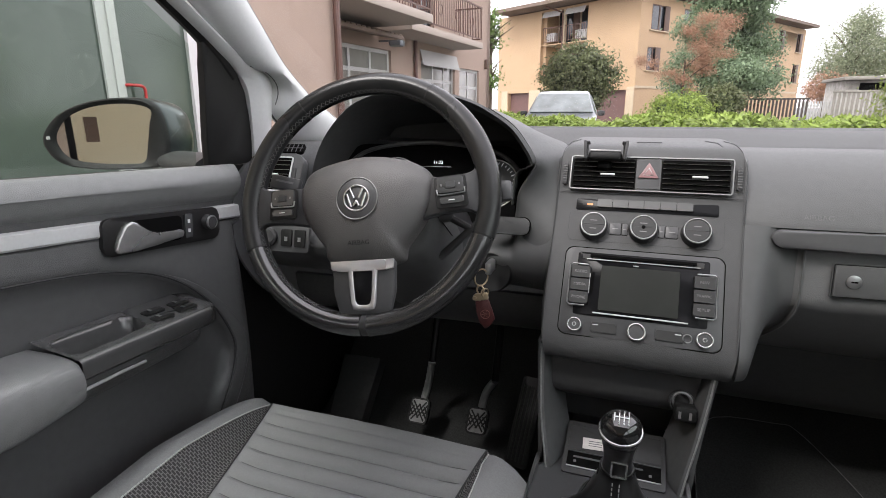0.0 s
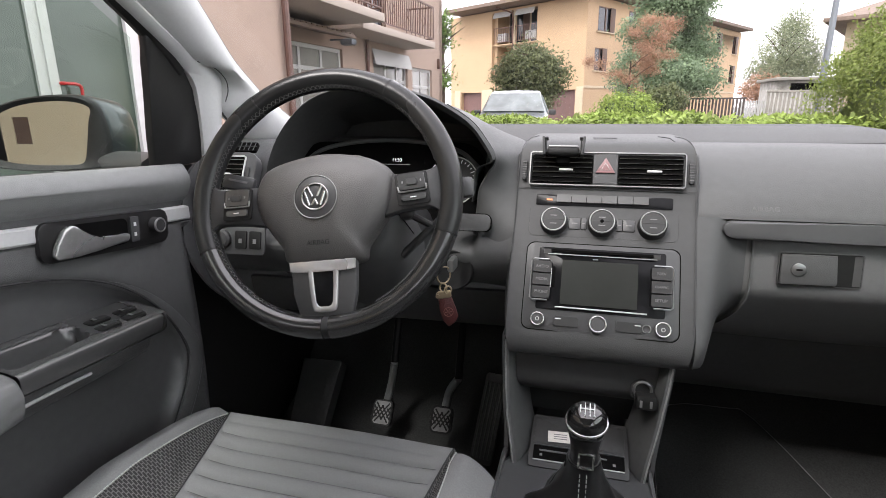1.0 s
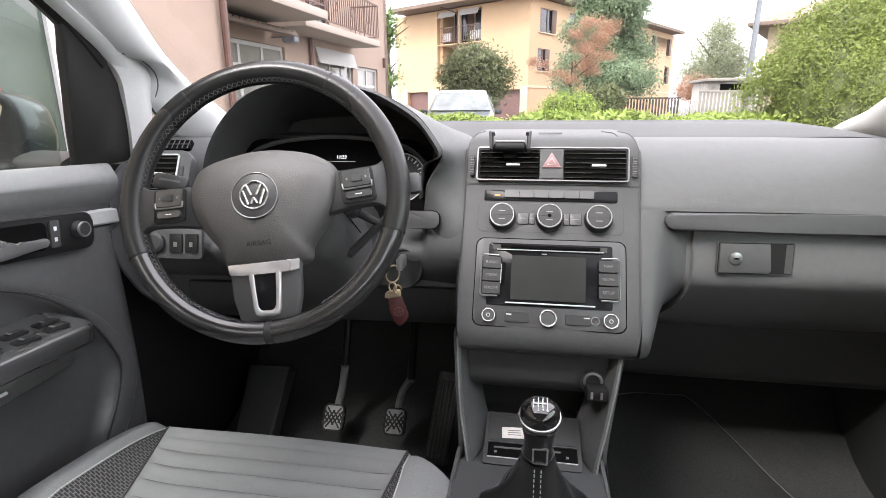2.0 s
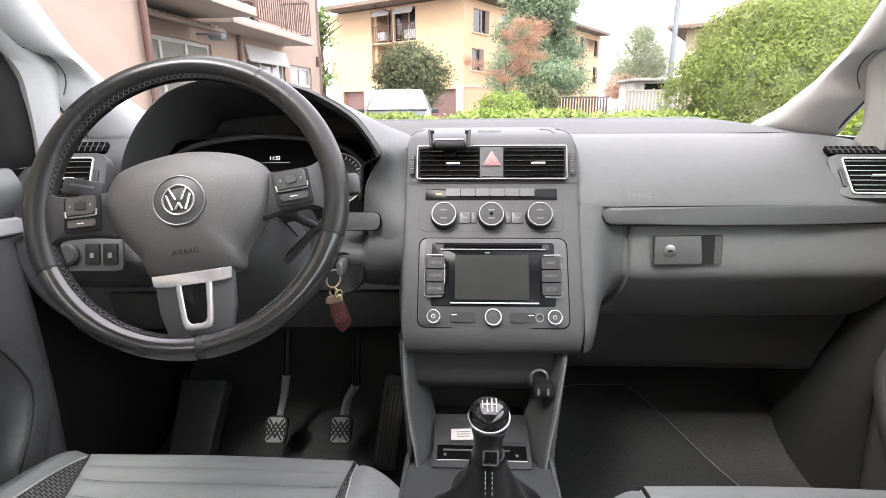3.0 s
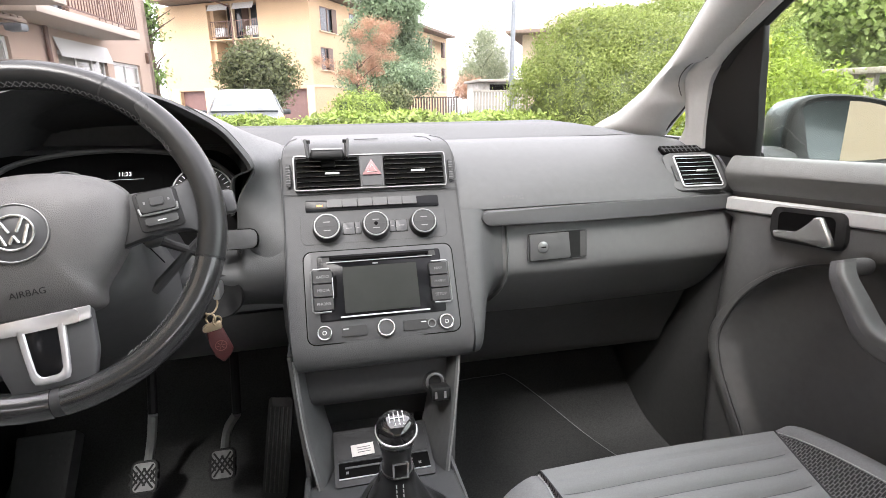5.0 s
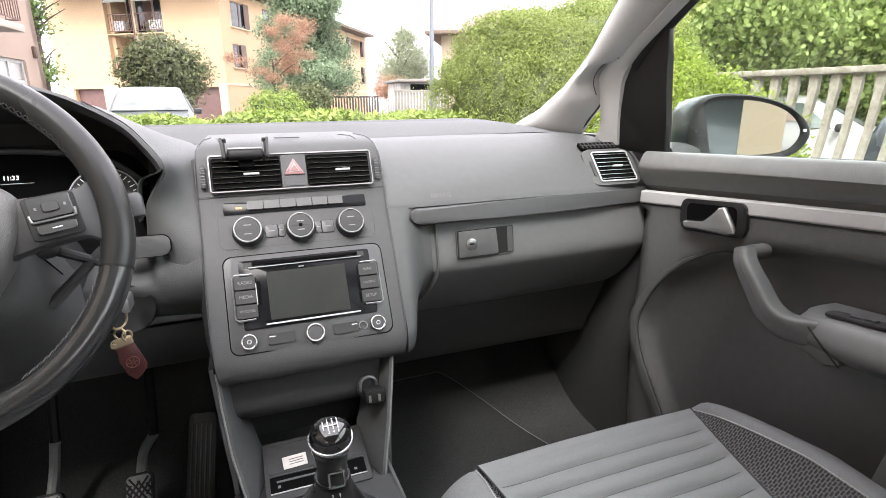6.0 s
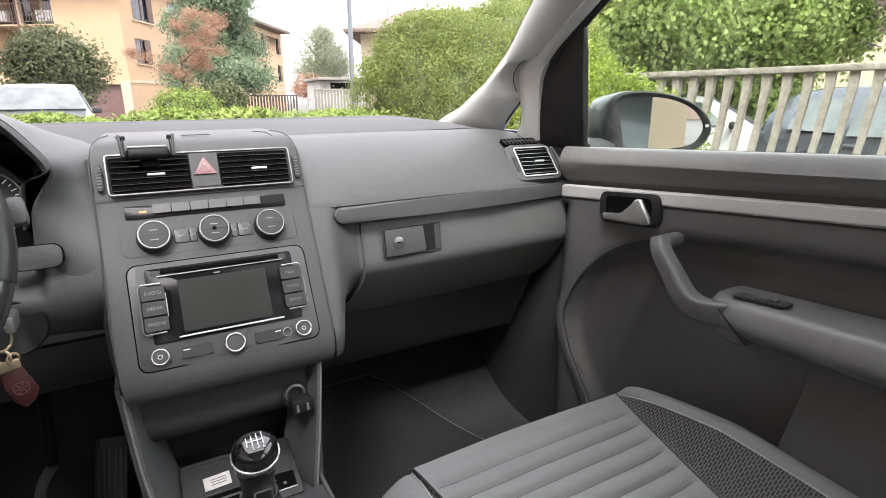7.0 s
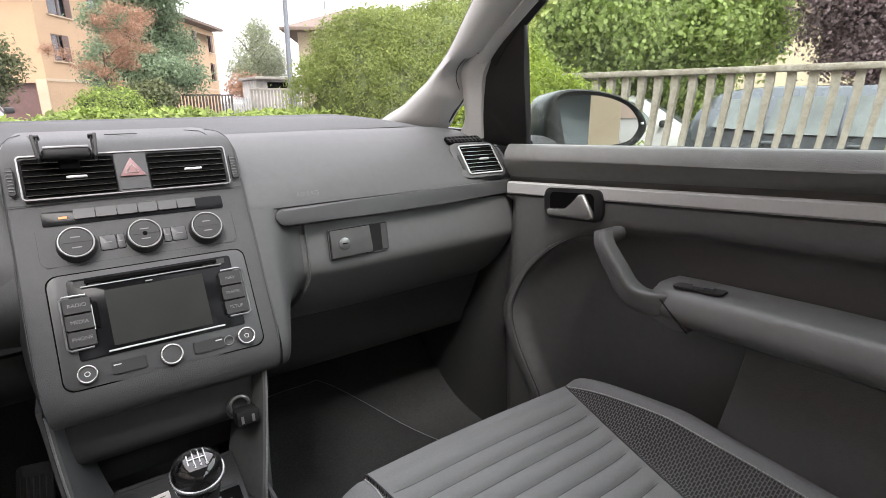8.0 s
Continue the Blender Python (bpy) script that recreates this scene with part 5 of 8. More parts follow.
# ---- ignition key with its fob ----
def build_key():
    k = thing("key_ring", (-0.238, 0.668, 0.90), "ignition key with a ring and a maroon leather fob", "keys")
    gold = material("worn_gold_metal", (0.40, 0.32, 0.21), 0.35, 0.6, scale=90, vary=0.12)
    part("key_head", box((0.011, 0.034, 0.021), (-0.230, 0.698, 0.886), pose(0, 0, 0, 0, 0, 0), 0.004), STEEL, k)
    part("split_ring", ring(0.0135, 0.0014, Matrix.Translation((-0.238, 0.673, 0.874)) @ pose(0, 0, 0, 86, 0, 55), 32, 6), gold, k)
    part("chain_link", ring(0.0072, 0.0015, Matrix.Translation((-0.239, 0.672, 0.853)) @ pose(0, 0, 0, 80, 0, -25), 24, 6), gold, k)
    part("chain_link", ring(0.0062, 0.0014, Matrix.Translation((-0.231, 0.671, 0.850)) @ pose(0, 0, 0, 84, 0, 40), 24, 6), gold, k)
    lean = Matrix.Translation((-0.237, 0.671, 0.842)) @ pose(0, 0, 0, 0, -10, 12) @ Matrix.Scale(0.88, 4)
    part("clasp", box((0.026, 0.009, 0.014), (0, 0, 0), lean, 0.003, 3), gold, k, "gold-toned metal clasp")
    part("clasp_pin", tube([lean @ Vector((-0.012, -0.006, 0)), lean @ Vector((-0.012, 0.006, 0))], 0.0035, 10), gold, k)
    f = part("fob", prism([lean @ Vector(p) for p in ((-0.0125, -0.003, -0.006), (0.0125, -0.003, -0.006), (0.0160, -0.003, -0.028), (0.0185, -0.003, -0.046), (0.010, -0.003, -0.057), (-0.002, -0.003, -0.064), (-0.0115, -0.003, -0.050), (-0.0135, -0.003, -0.028))], lean.to_3x3() @ Vector((0, 0.007, 0)), 0.0022), MAROON, k, "maroon leather tag")
    crest = lean @ Matrix.Translation((0.002, -0.0034, -0.034)) @ pose(0, 0, 0, 90, 0, 0)
    print_mat = material("worn_gold_print", (0.20, 0.085, 0.07), 0.5)
    part("fob_crest", ring(0.0085, 0.0006, crest, 24, 5), print_mat, f)
    for i in range(6):
        part("fob_crest", box((0.0060, 0.0008, 0.0006), (0.0042, 0, 0.0002), crest @ pose(0, 0, 0, 0, 0, 60 * i)), print_mat, f)


build_key()


# ---- pedals ----
def build_pedal(x, y, z, top):
    p = thing("pedal", (x, y + 0.03, z), "steel foot pedal with a cross-ribbed rubber pad", "pedal", "pedals")
    m = face_frame((x, y, z), 35)
    pad = part("pad", plate(0.050, 0.062, 0.012, 0.012, m, (0, 0), 0.003), RUBBER, p)
    part("pad_edge", rim(0.049, 0.061, 0.004, 0.0142, 0.011, m), RUBBER, pad)
    part("worn_plate", plate(0.042, 0.054, 0.0013, 0.009, m @ Matrix.Translation((0, 0, 0.0118))), WORNPAD, pad, "worn metal between the ribs")
    for i in range(-2, 3):
        for a in (-1, 1):
            o = i * 0.0125
            part("rib", box((0.0036, 0.056 - abs(o) * 1.2, 0.003), (0, 0, 0), m @ Matrix.Translation((o * 0.8, 0, 0.0135)) @ pose(0, 0, 0, 0, 0, 36 * a), 0.001, 1), RUBBER, pad)
    part("arm", tube(smooth_line([(x, y + 0.015, z + 0.01), (x + 0.010, y + 0.03, z + 0.06), top], 5), 0.0092, 8), PEDALSTEEL, p)
    # upper arm turns black in place of the shade under the dashboard
    part("arm_root", tube([top, (top[0], top[1] + 0.06, top[2] + 0.16)], 0.009, 8), COVER, p)


build_pedal(-0.466, 0.955, 0.418, (-0.437, 0.965, 0.552))
build_pedal(-0.317, 0.950, 0.425, (-0.281, 0.960, 0.532))


def build_throttle():
    p = thing("throttle_pedal", (-0.21, 1.0, 0.345), "tall ribbed black rubber accelerator pedal", "pedal", "pedals")
    m = Matrix.Translation((-0.205, 0.955, 0.445)) @ pose(0, 0, 0, 62, 0, -14)
    body = part("plate", plate(0.052, 0.20, 0.010, 0.008, m, (0, 0), 0.002), PANEL, p)
    for i in range(5):
        part("groove_rib", box((0.004, 0.17, 0.003), (-0.018 + i * 0.009, -0.004, 0.0112), m, 0.001, 1), DOORPLASTIC, body)


build_throttle()


def build_footrest():
    f = thing("footrest", (-0.63, 1.05, 0.34), "grey plastic driver's footrest with a dimpled surface", "footrest")
    poly = [(-0.702, 1.005, 0.513), (-0.592, 1.00, 0.518), (-0.606, 0.86, 0.335), (-0.700, 0.88, 0.335)]
    b = part("board", prism(poly, (0, 0.03, -0.03), 0.004), LOWER, f)
    src = None
    for i in range(12):
        for j in range(3):
            a = i / 12
            p = Vector(poly[0]).lerp(Vector(poly[3]), 0.06 + a * 0.8).lerp(Vector(poly[1]).lerp(Vector(poly[2]), 0.06 + a * 0.8), 0.62 + j * 0.14)
            if src is None:
                src = part("dimple", lathe([(0.0035, -0.002), (0.003, 0.0012), (0.0001, 0.0016)], pose(0, 0, 0, 45, 0, 0), 8), LOWER, b)
                src.location = p
            else:
                twin(src, "dimple", Matrix.Translation(p), b)


build_footrest()


# ---- floor mat on the passenger's side ----
def build_mat():
    e = thing("floor_mat", (0.38, 0.9, 0.335), "black carpet floor mat with a stitched edge", "floor mat")
    pts = smooth_line([(0.15, 0.55, 0.348), (0.16, 0.92, 0.352), (0.18, 1.10, 0.436), (0.33, 1.125, 0.448), (0.37, 1.116, 0.442), (0.4355, 1.06, 0.400), (0.512, 0.925, 0.358), (0.60, 0.72, 0.348), (0.65, 0.55, 0.348)], 5)
    rows = []
    half = len(pts) // 2
    for i in range(half):
        a, b = pts[i], pts[len(pts) - 1 - i]
        rows.append([a.lerp(b, k / 6) for k in range(7)])
    part("carpet_sheet", loft([[p + Vector((0, 0, dz)) for p in row] for row in rows for dz in (0.003,)]), MATCARPET, e)
    bm = bmesh.new()
    edge = [p + Vector((-0.004, -0.006, 0.0065)) for p in pts]
    tube(edge, 0.0010, 5, bm=bm)
    part("edge_stitching", bm, material("grey_overlock_thread", (0.21, 0.21, 0.21), 0.8, vary=0.6, scale=700), e, "grey overlocked edge")


build_mat()
# kick panels that close the footwells
for s, n in ((1, "right"), (-1, "left")):
    rows = [side(s, [(0.70, y, 0.30), (0.69, y, 0.45), (0.685, y, 0.62), (0.69, y, 0.80), (0.70, y, 1.03)]) for y in (0.70, 0.85, 1.05, 1.40)]
    # the left panel is blacker: its footwell's shade is put into the colour
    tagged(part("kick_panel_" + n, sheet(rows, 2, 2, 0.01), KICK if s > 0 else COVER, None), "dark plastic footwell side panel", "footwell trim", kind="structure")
    rows = [side(s, [(0.66, y, 0.34), (0.67, y, 0.375), (0.72, y, 0.385), (0.78, y, 0.36)]) for y in (0.80, 0.4, -0.3)]
    tagged(part("sill_trim_" + n, sheet(rows, 2, 2, 0.01), DOORPLASTIC, None), "dark plastic door sill trim", "sill trim", kind="structure")


# ---- seats ----
def knit():
    m = bpy.data.materials.new("grey_black_honeycomb_knit")
    m.use_nodes = True
    n, l = m.node_tree.nodes, m.node_tree.links
    b = n["Principled BSDF"]
    b.inputs["Roughness"].default_value = 0.8
    tc, v, mp = n.new("ShaderNodeTexCoord"), n.new("ShaderNodeTexBrick"), n.new("ShaderNodeMapping")
    mp.inputs["Scale"].default_value = (1.0, 1.0, 0.0)
    v.inputs["Scale"].default_value, v.inputs["Mortar Size"].default_value, v.inputs["Mortar Smooth"].default_value = 1.0, 0.0010, 0.9
    v.inputs["Brick Width"].default_value, v.inputs["Row Height"].default_value = 0.0064, 0.0040
    l.new(tc.outputs["Object"], mp.inputs[0])
    l.new(mp.outputs[0], v.inputs["Vector"])
    r = n.new("ShaderNodeMapRange")
    l.new(v.outputs["Fac"], r.inputs["Value"])
    x = n.new("ShaderNodeMix")
    x.data_type = 'RGBA'
    x.inputs[6].default_value, x.inputs[7].default_value = (0.026, 0.026, 0.026, 1), (0.17, 0.169, 0.167, 1)
    l.new(r.outputs[0], x.inputs[0])
    l.new(x.outputs[2], b.inputs["Base Color"])
    bp = n.new("ShaderNodeBump")
    bp.inputs["Strength"].default_value, bp.inputs["Distance"].default_value = 0.8, 0.002
    l.new(r.outputs[0], bp.inputs["Height"])
    l.new(bp.outputs[0], b.inputs["Normal"])
    return m


KNIT = knit()


def build_seat(cx, F, inner, label, zt=0.632):
    """A front seat's cushion: cx its middle, F its front edge, inner the side of the centre console (-1 left, 1 right)."""
    e = thing("car_seat", (cx, F - 0.3, 0.36), label, "car seat", "front seats")
    LEN = 0.66

    def half(d, x=0.0):
        taper = min(1.0, max(0, d) / 0.34) ** 0.85
        return 0.204 - 0.040 * taper if x * inner > 0 else 0.196 - 0.080 * taper

    def top(x, d):
        """Height of the cushion at x from its middle and d behind its front edge."""
        z = zt - 0.035 * min(1, d / 0.5) - 0.010 * math.exp(-d / 0.02)
        a = abs(x)
        h = half(d, x)
        rise = min(1, max(0.0, (d - 0.0) / 0.22)) ** 0.7
        if a > h:
            t = min(1.0, (a - h) / max(0.02, 0.206 - h))
            z += (0.003 + 0.052 * rise) * (t * t * (3 - 2 * t)) * (0.3 if x * inner > 0 else 1.0)
        else:
            z += 0.006 * (a / h) ** 4
        if a > 0.200:
            q = (a - 0.200) / 0.065
            z -= 0.030 * q ** 2.2
        return z

    def nose(x):
        """The front edge falls back towards both corners."""
        return F - 0.030 * min(1.0, abs(x) / 0.265) ** 2.6

    def along(x, d):
        return F - d - (F - nose(x)) * max(0.0, 1 - d / 0.30)

    def front(x):
        """The rounded nose of the cushion, from below up."""
        return [(x, -0.035, 0.40), (x, -0.012, 0.47), (x, -0.003, 0.53), (x, -0.001, 0.575), (x, 0.004, zt - 0.036), (x, 0.014, zt - 0.020)]

    def skin(xs, ds, pleat):
        rows = []
        for f in xs:
            row = [(cx + x, nose(x) - d + 0.004, z + (top(x, 0.03) - zt) * (1.0 if z > 0.58 else 0.0)) for x, d, z in front(f(0.0))]
            for d in ds:
                x = f(d)
                z = top(x, d)
                if pleat and d > 0.045:
                    ph = ((d - 0.045) % 0.031) / 0.031
                    w = 1 - min(1, abs(x) / (half(d, x) * 0.995)) ** 24
                    z += 0.0078 * (abs(math.sin(math.pi * ph)) ** 0.6 - 1.0) * w
                row.append((cx + x, along(x, d), z))
            rows.append(row)
        return loft(rows)

    fine = [0.045 + 0.031 / 7 * (i - 4) for i in range(int((LEN - 0.03) / 0.00443))]
    coarse = [0.03 + 0.014 * i for i in range(int((LEN - 0.03) / 0.014))]
    part("cushion", skin([(lambda d, k=k: math.sin(math.pi / 2 * (k / 10 - 1)) * half(d, k - 10)) for k in range(21)], fine, True), FABRIC, e, "grey cloth cushion sewn in cross pleats", sharp=70)
    for i in range(19):
        d = 0.045 + 0.031 * i
        xs = [(k / 10 * 2 - 1) * half(d, k - 5) * 0.95 for k in range(11)]
        part("pleat_seam", tube([(cx + x, along(x, d), top(x, d) - 0.0075 * (1 - min(1, abs(x) / (half(d, x) * 0.995)) ** 24) + 0.0001) for x in xs], 0.0005, 5), PLEATSEAM, e)
    for s in (-1, 1):
        def hem(d, s=s):
            return max(half(d, s) + 0.004, (0.204 if s == inner else 0.194) - (0.012 if s == inner else 0.005) * math.exp(-d / 0.06))

        b = part("bolster_insert", skin([(lambda d, k=k: s * (half(d, s) + (hem(d) - half(d, s)) * k / 6)) for k in range(7)], coarse, False), KNIT, e, "black and grey honeycomb knit insert", sharp=70)
        o = part("bolster", skin([(lambda d, k=k: s * (hem(d) * (1 - k / 6) + 0.265 * k / 6)) for k in range(7)], coarse, False), SIDECLOTH, e, sharp=70)
        line = [(cx + s * hem(d), along(hem(d), d), top(s * hem(d), d) + 0.0012) for d in coarse]
        bm = bmesh.new()
        for i in range(0, len(line) - 1):
            for j in range(3):
                p, q = Vector(line[i]).lerp(Vector(line[i + 1]), j / 3 + 0.02), Vector(line[i]).lerp(Vector(line[i + 1]), j / 3 + 0.27)
                tube([p, q], 0.0011, 4, bm=bm)
        part("top_stitching", bm, THREAD, e, "pale grey top stitching", kind="stuff")
        seam = [(cx + s * half(d, s), along(half(d, s), d), top(s * half(d, s), d) + 0.0006) for d in coarse]
        part("seam", tube(seam, 0.0013, 5), BLACK, e)
        # side skirt
        rows = [[(cx + s * 0.265, along(0.265, d), top(s * 0.265, d)), (cx + s * 0.270, along(0.265, d), 0.575), (cx + s * 0.262, along(0.265, d) - 0.006, 0.50), (cx + s * 0.25, along(0.265, d) - 0.006, 0.42)] for d in [0.02] + coarse[2::4]]
        part("side_skirt", loft(rows), SIDECLOTH, e, sharp=60)
    part("seat_base", box((0.44, 0.50, 0.14), (cx, F - 0.36, 0.41), None, 0.03), BLACK, e)
    for s in (-1, 1):
        part("rail", box((0.04, 0.60, 0.03), (cx + s * 0.18, F - 0.36, 0.347), None, 0.004), STEEL, e)
    return e


build_seat(-0.392, 0.598, 1, "charcoal cloth driver's seat with pleated cushion", 0.641)
build_seat(0.392, 0.560, -1, "charcoal cloth passenger seat with pleated cushion", 0.642)


# ---- front doors ----
def strip_top(y):
    return 0.967 + 0.0733 * (0.756 - y)


def strip_low(y):
    return 0.940 + 0.0795 * (0.756 - y)


def belt(y):
    return 1.040 + 0.045 * (0.73 - y)


INSERT = [(-0.30, 0.945), (0.10, 0.945), (0.36, 0.930), (0.50, 0.912), (0.585, 0.885), (0.645, 0.848), (0.695, 0.795), (0.728, 0.735), (0.738, 0.690), (0.722, 0.640), (0.690, 0.590), (0.655, 0.540), (0.62, 0.47), (0.60, 0.40), (-0.30, 0.40)]


def inside(y, z, poly):
    """Signed distance to a polygon's edge, positive inside."""
    hit, best = False, 9.0
    for i in range(len(poly)):
        (y0, z0), (y1, z1) = poly[i - 1], poly[i]
        if (z0 > z) != (z1 > z) and y < (y1 - y0) * (z - z0) / (z1 - z0) + y0:
            hit = not hit
        dy, dz = y1 - y0, z1 - z0
        t = max(0, min(1, ((y - y0) * dy + (z - z0) * dz) / max(1e-9, dy * dy + dz * dz)))
        best = min(best, math.hypot(y - y0 - t * dy, z - z0 - t * dz))
    return best if hit else -best


def build_door(s, n):
    e = thing("door_1" if s > 0 else "door_2", side(s, [(0.70, 0.25, 0.38)])[0], "closed front car door, dark grey card with silver strip", "car door", "front doors", kind="structure")
    X = 0.655
    # the card
    rows = []
    Y0 = 0.775 if s > 0 else 0.80
    ys = [Y0 - 0.0125 * i for i in range(90)]
    for y in ys:
        zs, zt, zb = belt(y), strip_top(y), strip_low(y)
        row = [(X + 0.055, y, zs - 0.04), (X + 0.047, y, zs - 0.010), (X + 0.03, y, zs - 0.002), (X + 0.010, y, zs + 0.001), (X + 0.001, y, zs - 0.008), (X - 0.006, y, zs - 0.024), (X - 0.004, y, zt + 0.036), (X + 0.004, y, zt + 0.020), (X + 0.016, y, zt + 0.008), (X + 0.020, y, zt), (X + 0.012, y, zb), (X + 0.004, y, zb - 0.003)]
        for i in range(1, 46):
            z = zb - 0.003 - (zb - 0.003 - 0.40) * i / 45
            d = inside(y, z, INSERT)
            t = max(0, min(1, (d + 0.006) / 0.022))
            rec = t * t * (3 - 2 * t)
            edge = max(0, min(1, (Y0 - y) / 0.03))
            belly = 0.010 * math.sin(math.pi * min(1, max(0, (z - 0.42) / 0.5)))
            bowl = 0.020 * min(1.0, max(0.0, d) / 0.15) ** 0.6 if s > 0 else 0.0
            row.append((X + 0.004 + bowl + 0.020 * rec - belly * (1 - rec) - 0.006 * rec * math.sin(math.pi * min(1, max(0, (z - 0.45) / 0.45))) + 0.02 * (1 - edge), y, z))
        rows.append([side(s, [p])[0] for p in row])
    outer, inner = bmesh.new(), bmesh.new()
    depth = [[-1.0 if j <= 12 else inside(p.y if s > 0 else p.y + 0.10, p.z, INSERT) - 0.003 for j, p in enumerate(r)] for r in rows]
    for i in range(len(rows) - 1):
        for j in range(8, len(rows[0]) - 1):
            ring4 = [(rows[a][b], depth[a][b]) for a, b in ((i, j), (i, j + 1), (i + 1, j + 1), (i + 1, j))]
            for bm, sign in ((inner, 1), (outer, -1)):
                poly = []
                for k in range(4):
                    (p, d), (q, f) = ring4[k], ring4[(k + 1) % 4]
                    if d * sign >= 0:
                        poly.append(p)
                    if d * f < 0:
                        poly.append(p.lerp(q, d / (d - f)))
                if len(poly) > 2:
                    bm.faces.new([bm.verts.new(p) for p in poly])
    for bm in (outer, inner):
        bmesh.ops.remove_doubles(bm, verts=bm.verts, dist=0.0002)
    part("door_card", outer, DOORPLASTIC, e, sharp=60)
    part("door_insert", inner, INSERTSKIN, e, "smooth dark vinyl insert", sharp=60)
    part("top_roll", loft([smooth_line(r[:9], 4) for r in rows]), ROLL, e, "padded grey top roll", sharp=60)
    # shut line of the fabric insert
    curve = smooth_line([(0, y, z) for y, z in INSERT[3 if s > 0 else 1:13]], 6)
    seam = [side(s, [(X + 0.0040 - 0.0082 * math.sin(math.pi * min(1, max(0, (p.z - 0.42) / 0.5))), p.y, p.z)])[0] for p in curve]
    part("insert_seam", tube(seam, 0.0013, 6), BLACK, e)
    # raised band round the insert's front end
    rows = []
    for i in range(8 if s > 0 else 20, len(curve) - 1):
        p, d = curve[i], (curve[i + 1] - curve[i - 1]).normalized()
        nrm = Vector((0, -d.z, d.y))
        if nrm.y < 0:
            nrm = -nrm
        g = min(1.0, (i - (8 if s > 0 else 20)) / 22)
        w = 0.004 + (0.024 if s > 0 else 0.034) * g
        bx = X + 0.0040 - 0.0092 * math.sin(math.pi * min(1, max(0, (p.z - 0.42) / 0.5))) - 0.004 * g
        rows.append([side(s, [q])[0] for q in ((bx + 0.012, p.y + nrm.y * 0.001, p.z + nrm.z * 0.001), (bx + 0.001, p.y + nrm.y * 0.002, p.z + nrm.z * 0.002), (bx, p.y + nrm.y * 0.004, p.z + nrm.z * 0.004), (bx, p.y + nrm.y * w * 0.8, p.z + nrm.z * w * 0.8), (bx + 0.004, p.y + nrm.y * w, p.z + nrm.z * w), (bx + 0.016, p.y + nrm.y * (w + 0.006), p.z + nrm.z * (w + 0.006)))])
    part("insert_frame", loft(rows, caps=True), DOORPLASTIC, e, sharp=50)
    # padded top roll is soft plastic; the silver strip
    ys2 = [Y0 - 0.005 - 0.03 * i for i in range(37)]
    rows = []
    for y in ys2:
        zt, zb = strip_top(y), strip_low(y)
        rows.append(side(s, [(X + 0.012, y, zt - 0.001), (X + 0.004, y, zt - 0.002), (X + 0.0015, y, zt - 0.004), (X + 0.0005, y, zb + 0.004), (X + 0.003, y, zb + 0.001), (X + 0.012, y, zb)]))
    part("silver_strip", loft(rows, caps=True), SILVER, e, "matt silver trim strip")
    # mirror triangle cover
    lead = 0.0 if s > 0 else 0.012
    tri = on_pillar(s, [(0.870, 1.035), (0.858, 1.085), (0.846, 1.125), (0.832, 1.168), (0.812, 1.193), (0.788, 1.213), (0.760, 1.228), (0.735, 1.242), (0.706 + lead, 1.255 - lead * 0.6), (0.712 + lead, 1.21), (0.720 + lead, 1.16), (0.729 + lead, 1.09), (0.738 + lead, 1.030)], 0.006)
    part("mirror_cover", prism(tri, (0.014 * s, 0, 0), 0.004), COVER, e, "matt black corner cover", sharp=50)
    # upper window frame
    fr = on_pillar(s, [(0.80, 1.196), (0.745, 1.240), (0.66, 1.292), (0.40, 1.430), (0.20, 1.535), (-0.10, 1.56), (-0.28, 1.555)], 0.015)
    part("window_frame", tube(smooth_line(fr, 4), 0.013, 8), COVER, e)
    gl = [on_pillar(s, [(y, z)], 0.024)[0] for y, z in ((0.74, 1.03), (0.708, 1.24), (0.42, 1.40), (0.18, 1.53), (-0.28, 1.54), (-0.28, 1.05))]
    g = part("window_pane", prism(gl, (0.004 * s, 0, 0)), SIDEGLASS, e, "wound-up green-tinted window pane")
    g.visible_shadow = False
    part("window_seal", loft([side(s, [(X + 0.030, y, belt(y) - 0.003), (X + 0.034, y, belt(y)), (X + 0.042, y, belt(y)), (X + 0.044, y, belt(y) - 0.01)]) for y in (0.73, 0.4, 0.1, -0.28)]), RUBBER, e)
    return e


right_door = build_door(1, "right")
left_door = build_door(-1, "left")


def handle_frame(s, y, z):
    p = side(s, [(0.655, y, z)])[0]
    return Matrix.Translation(p) @ (pose(0, 0, 0, 90, 0, -90) if s > 0 else pose(0, 0, 0, 90, 0, 90))


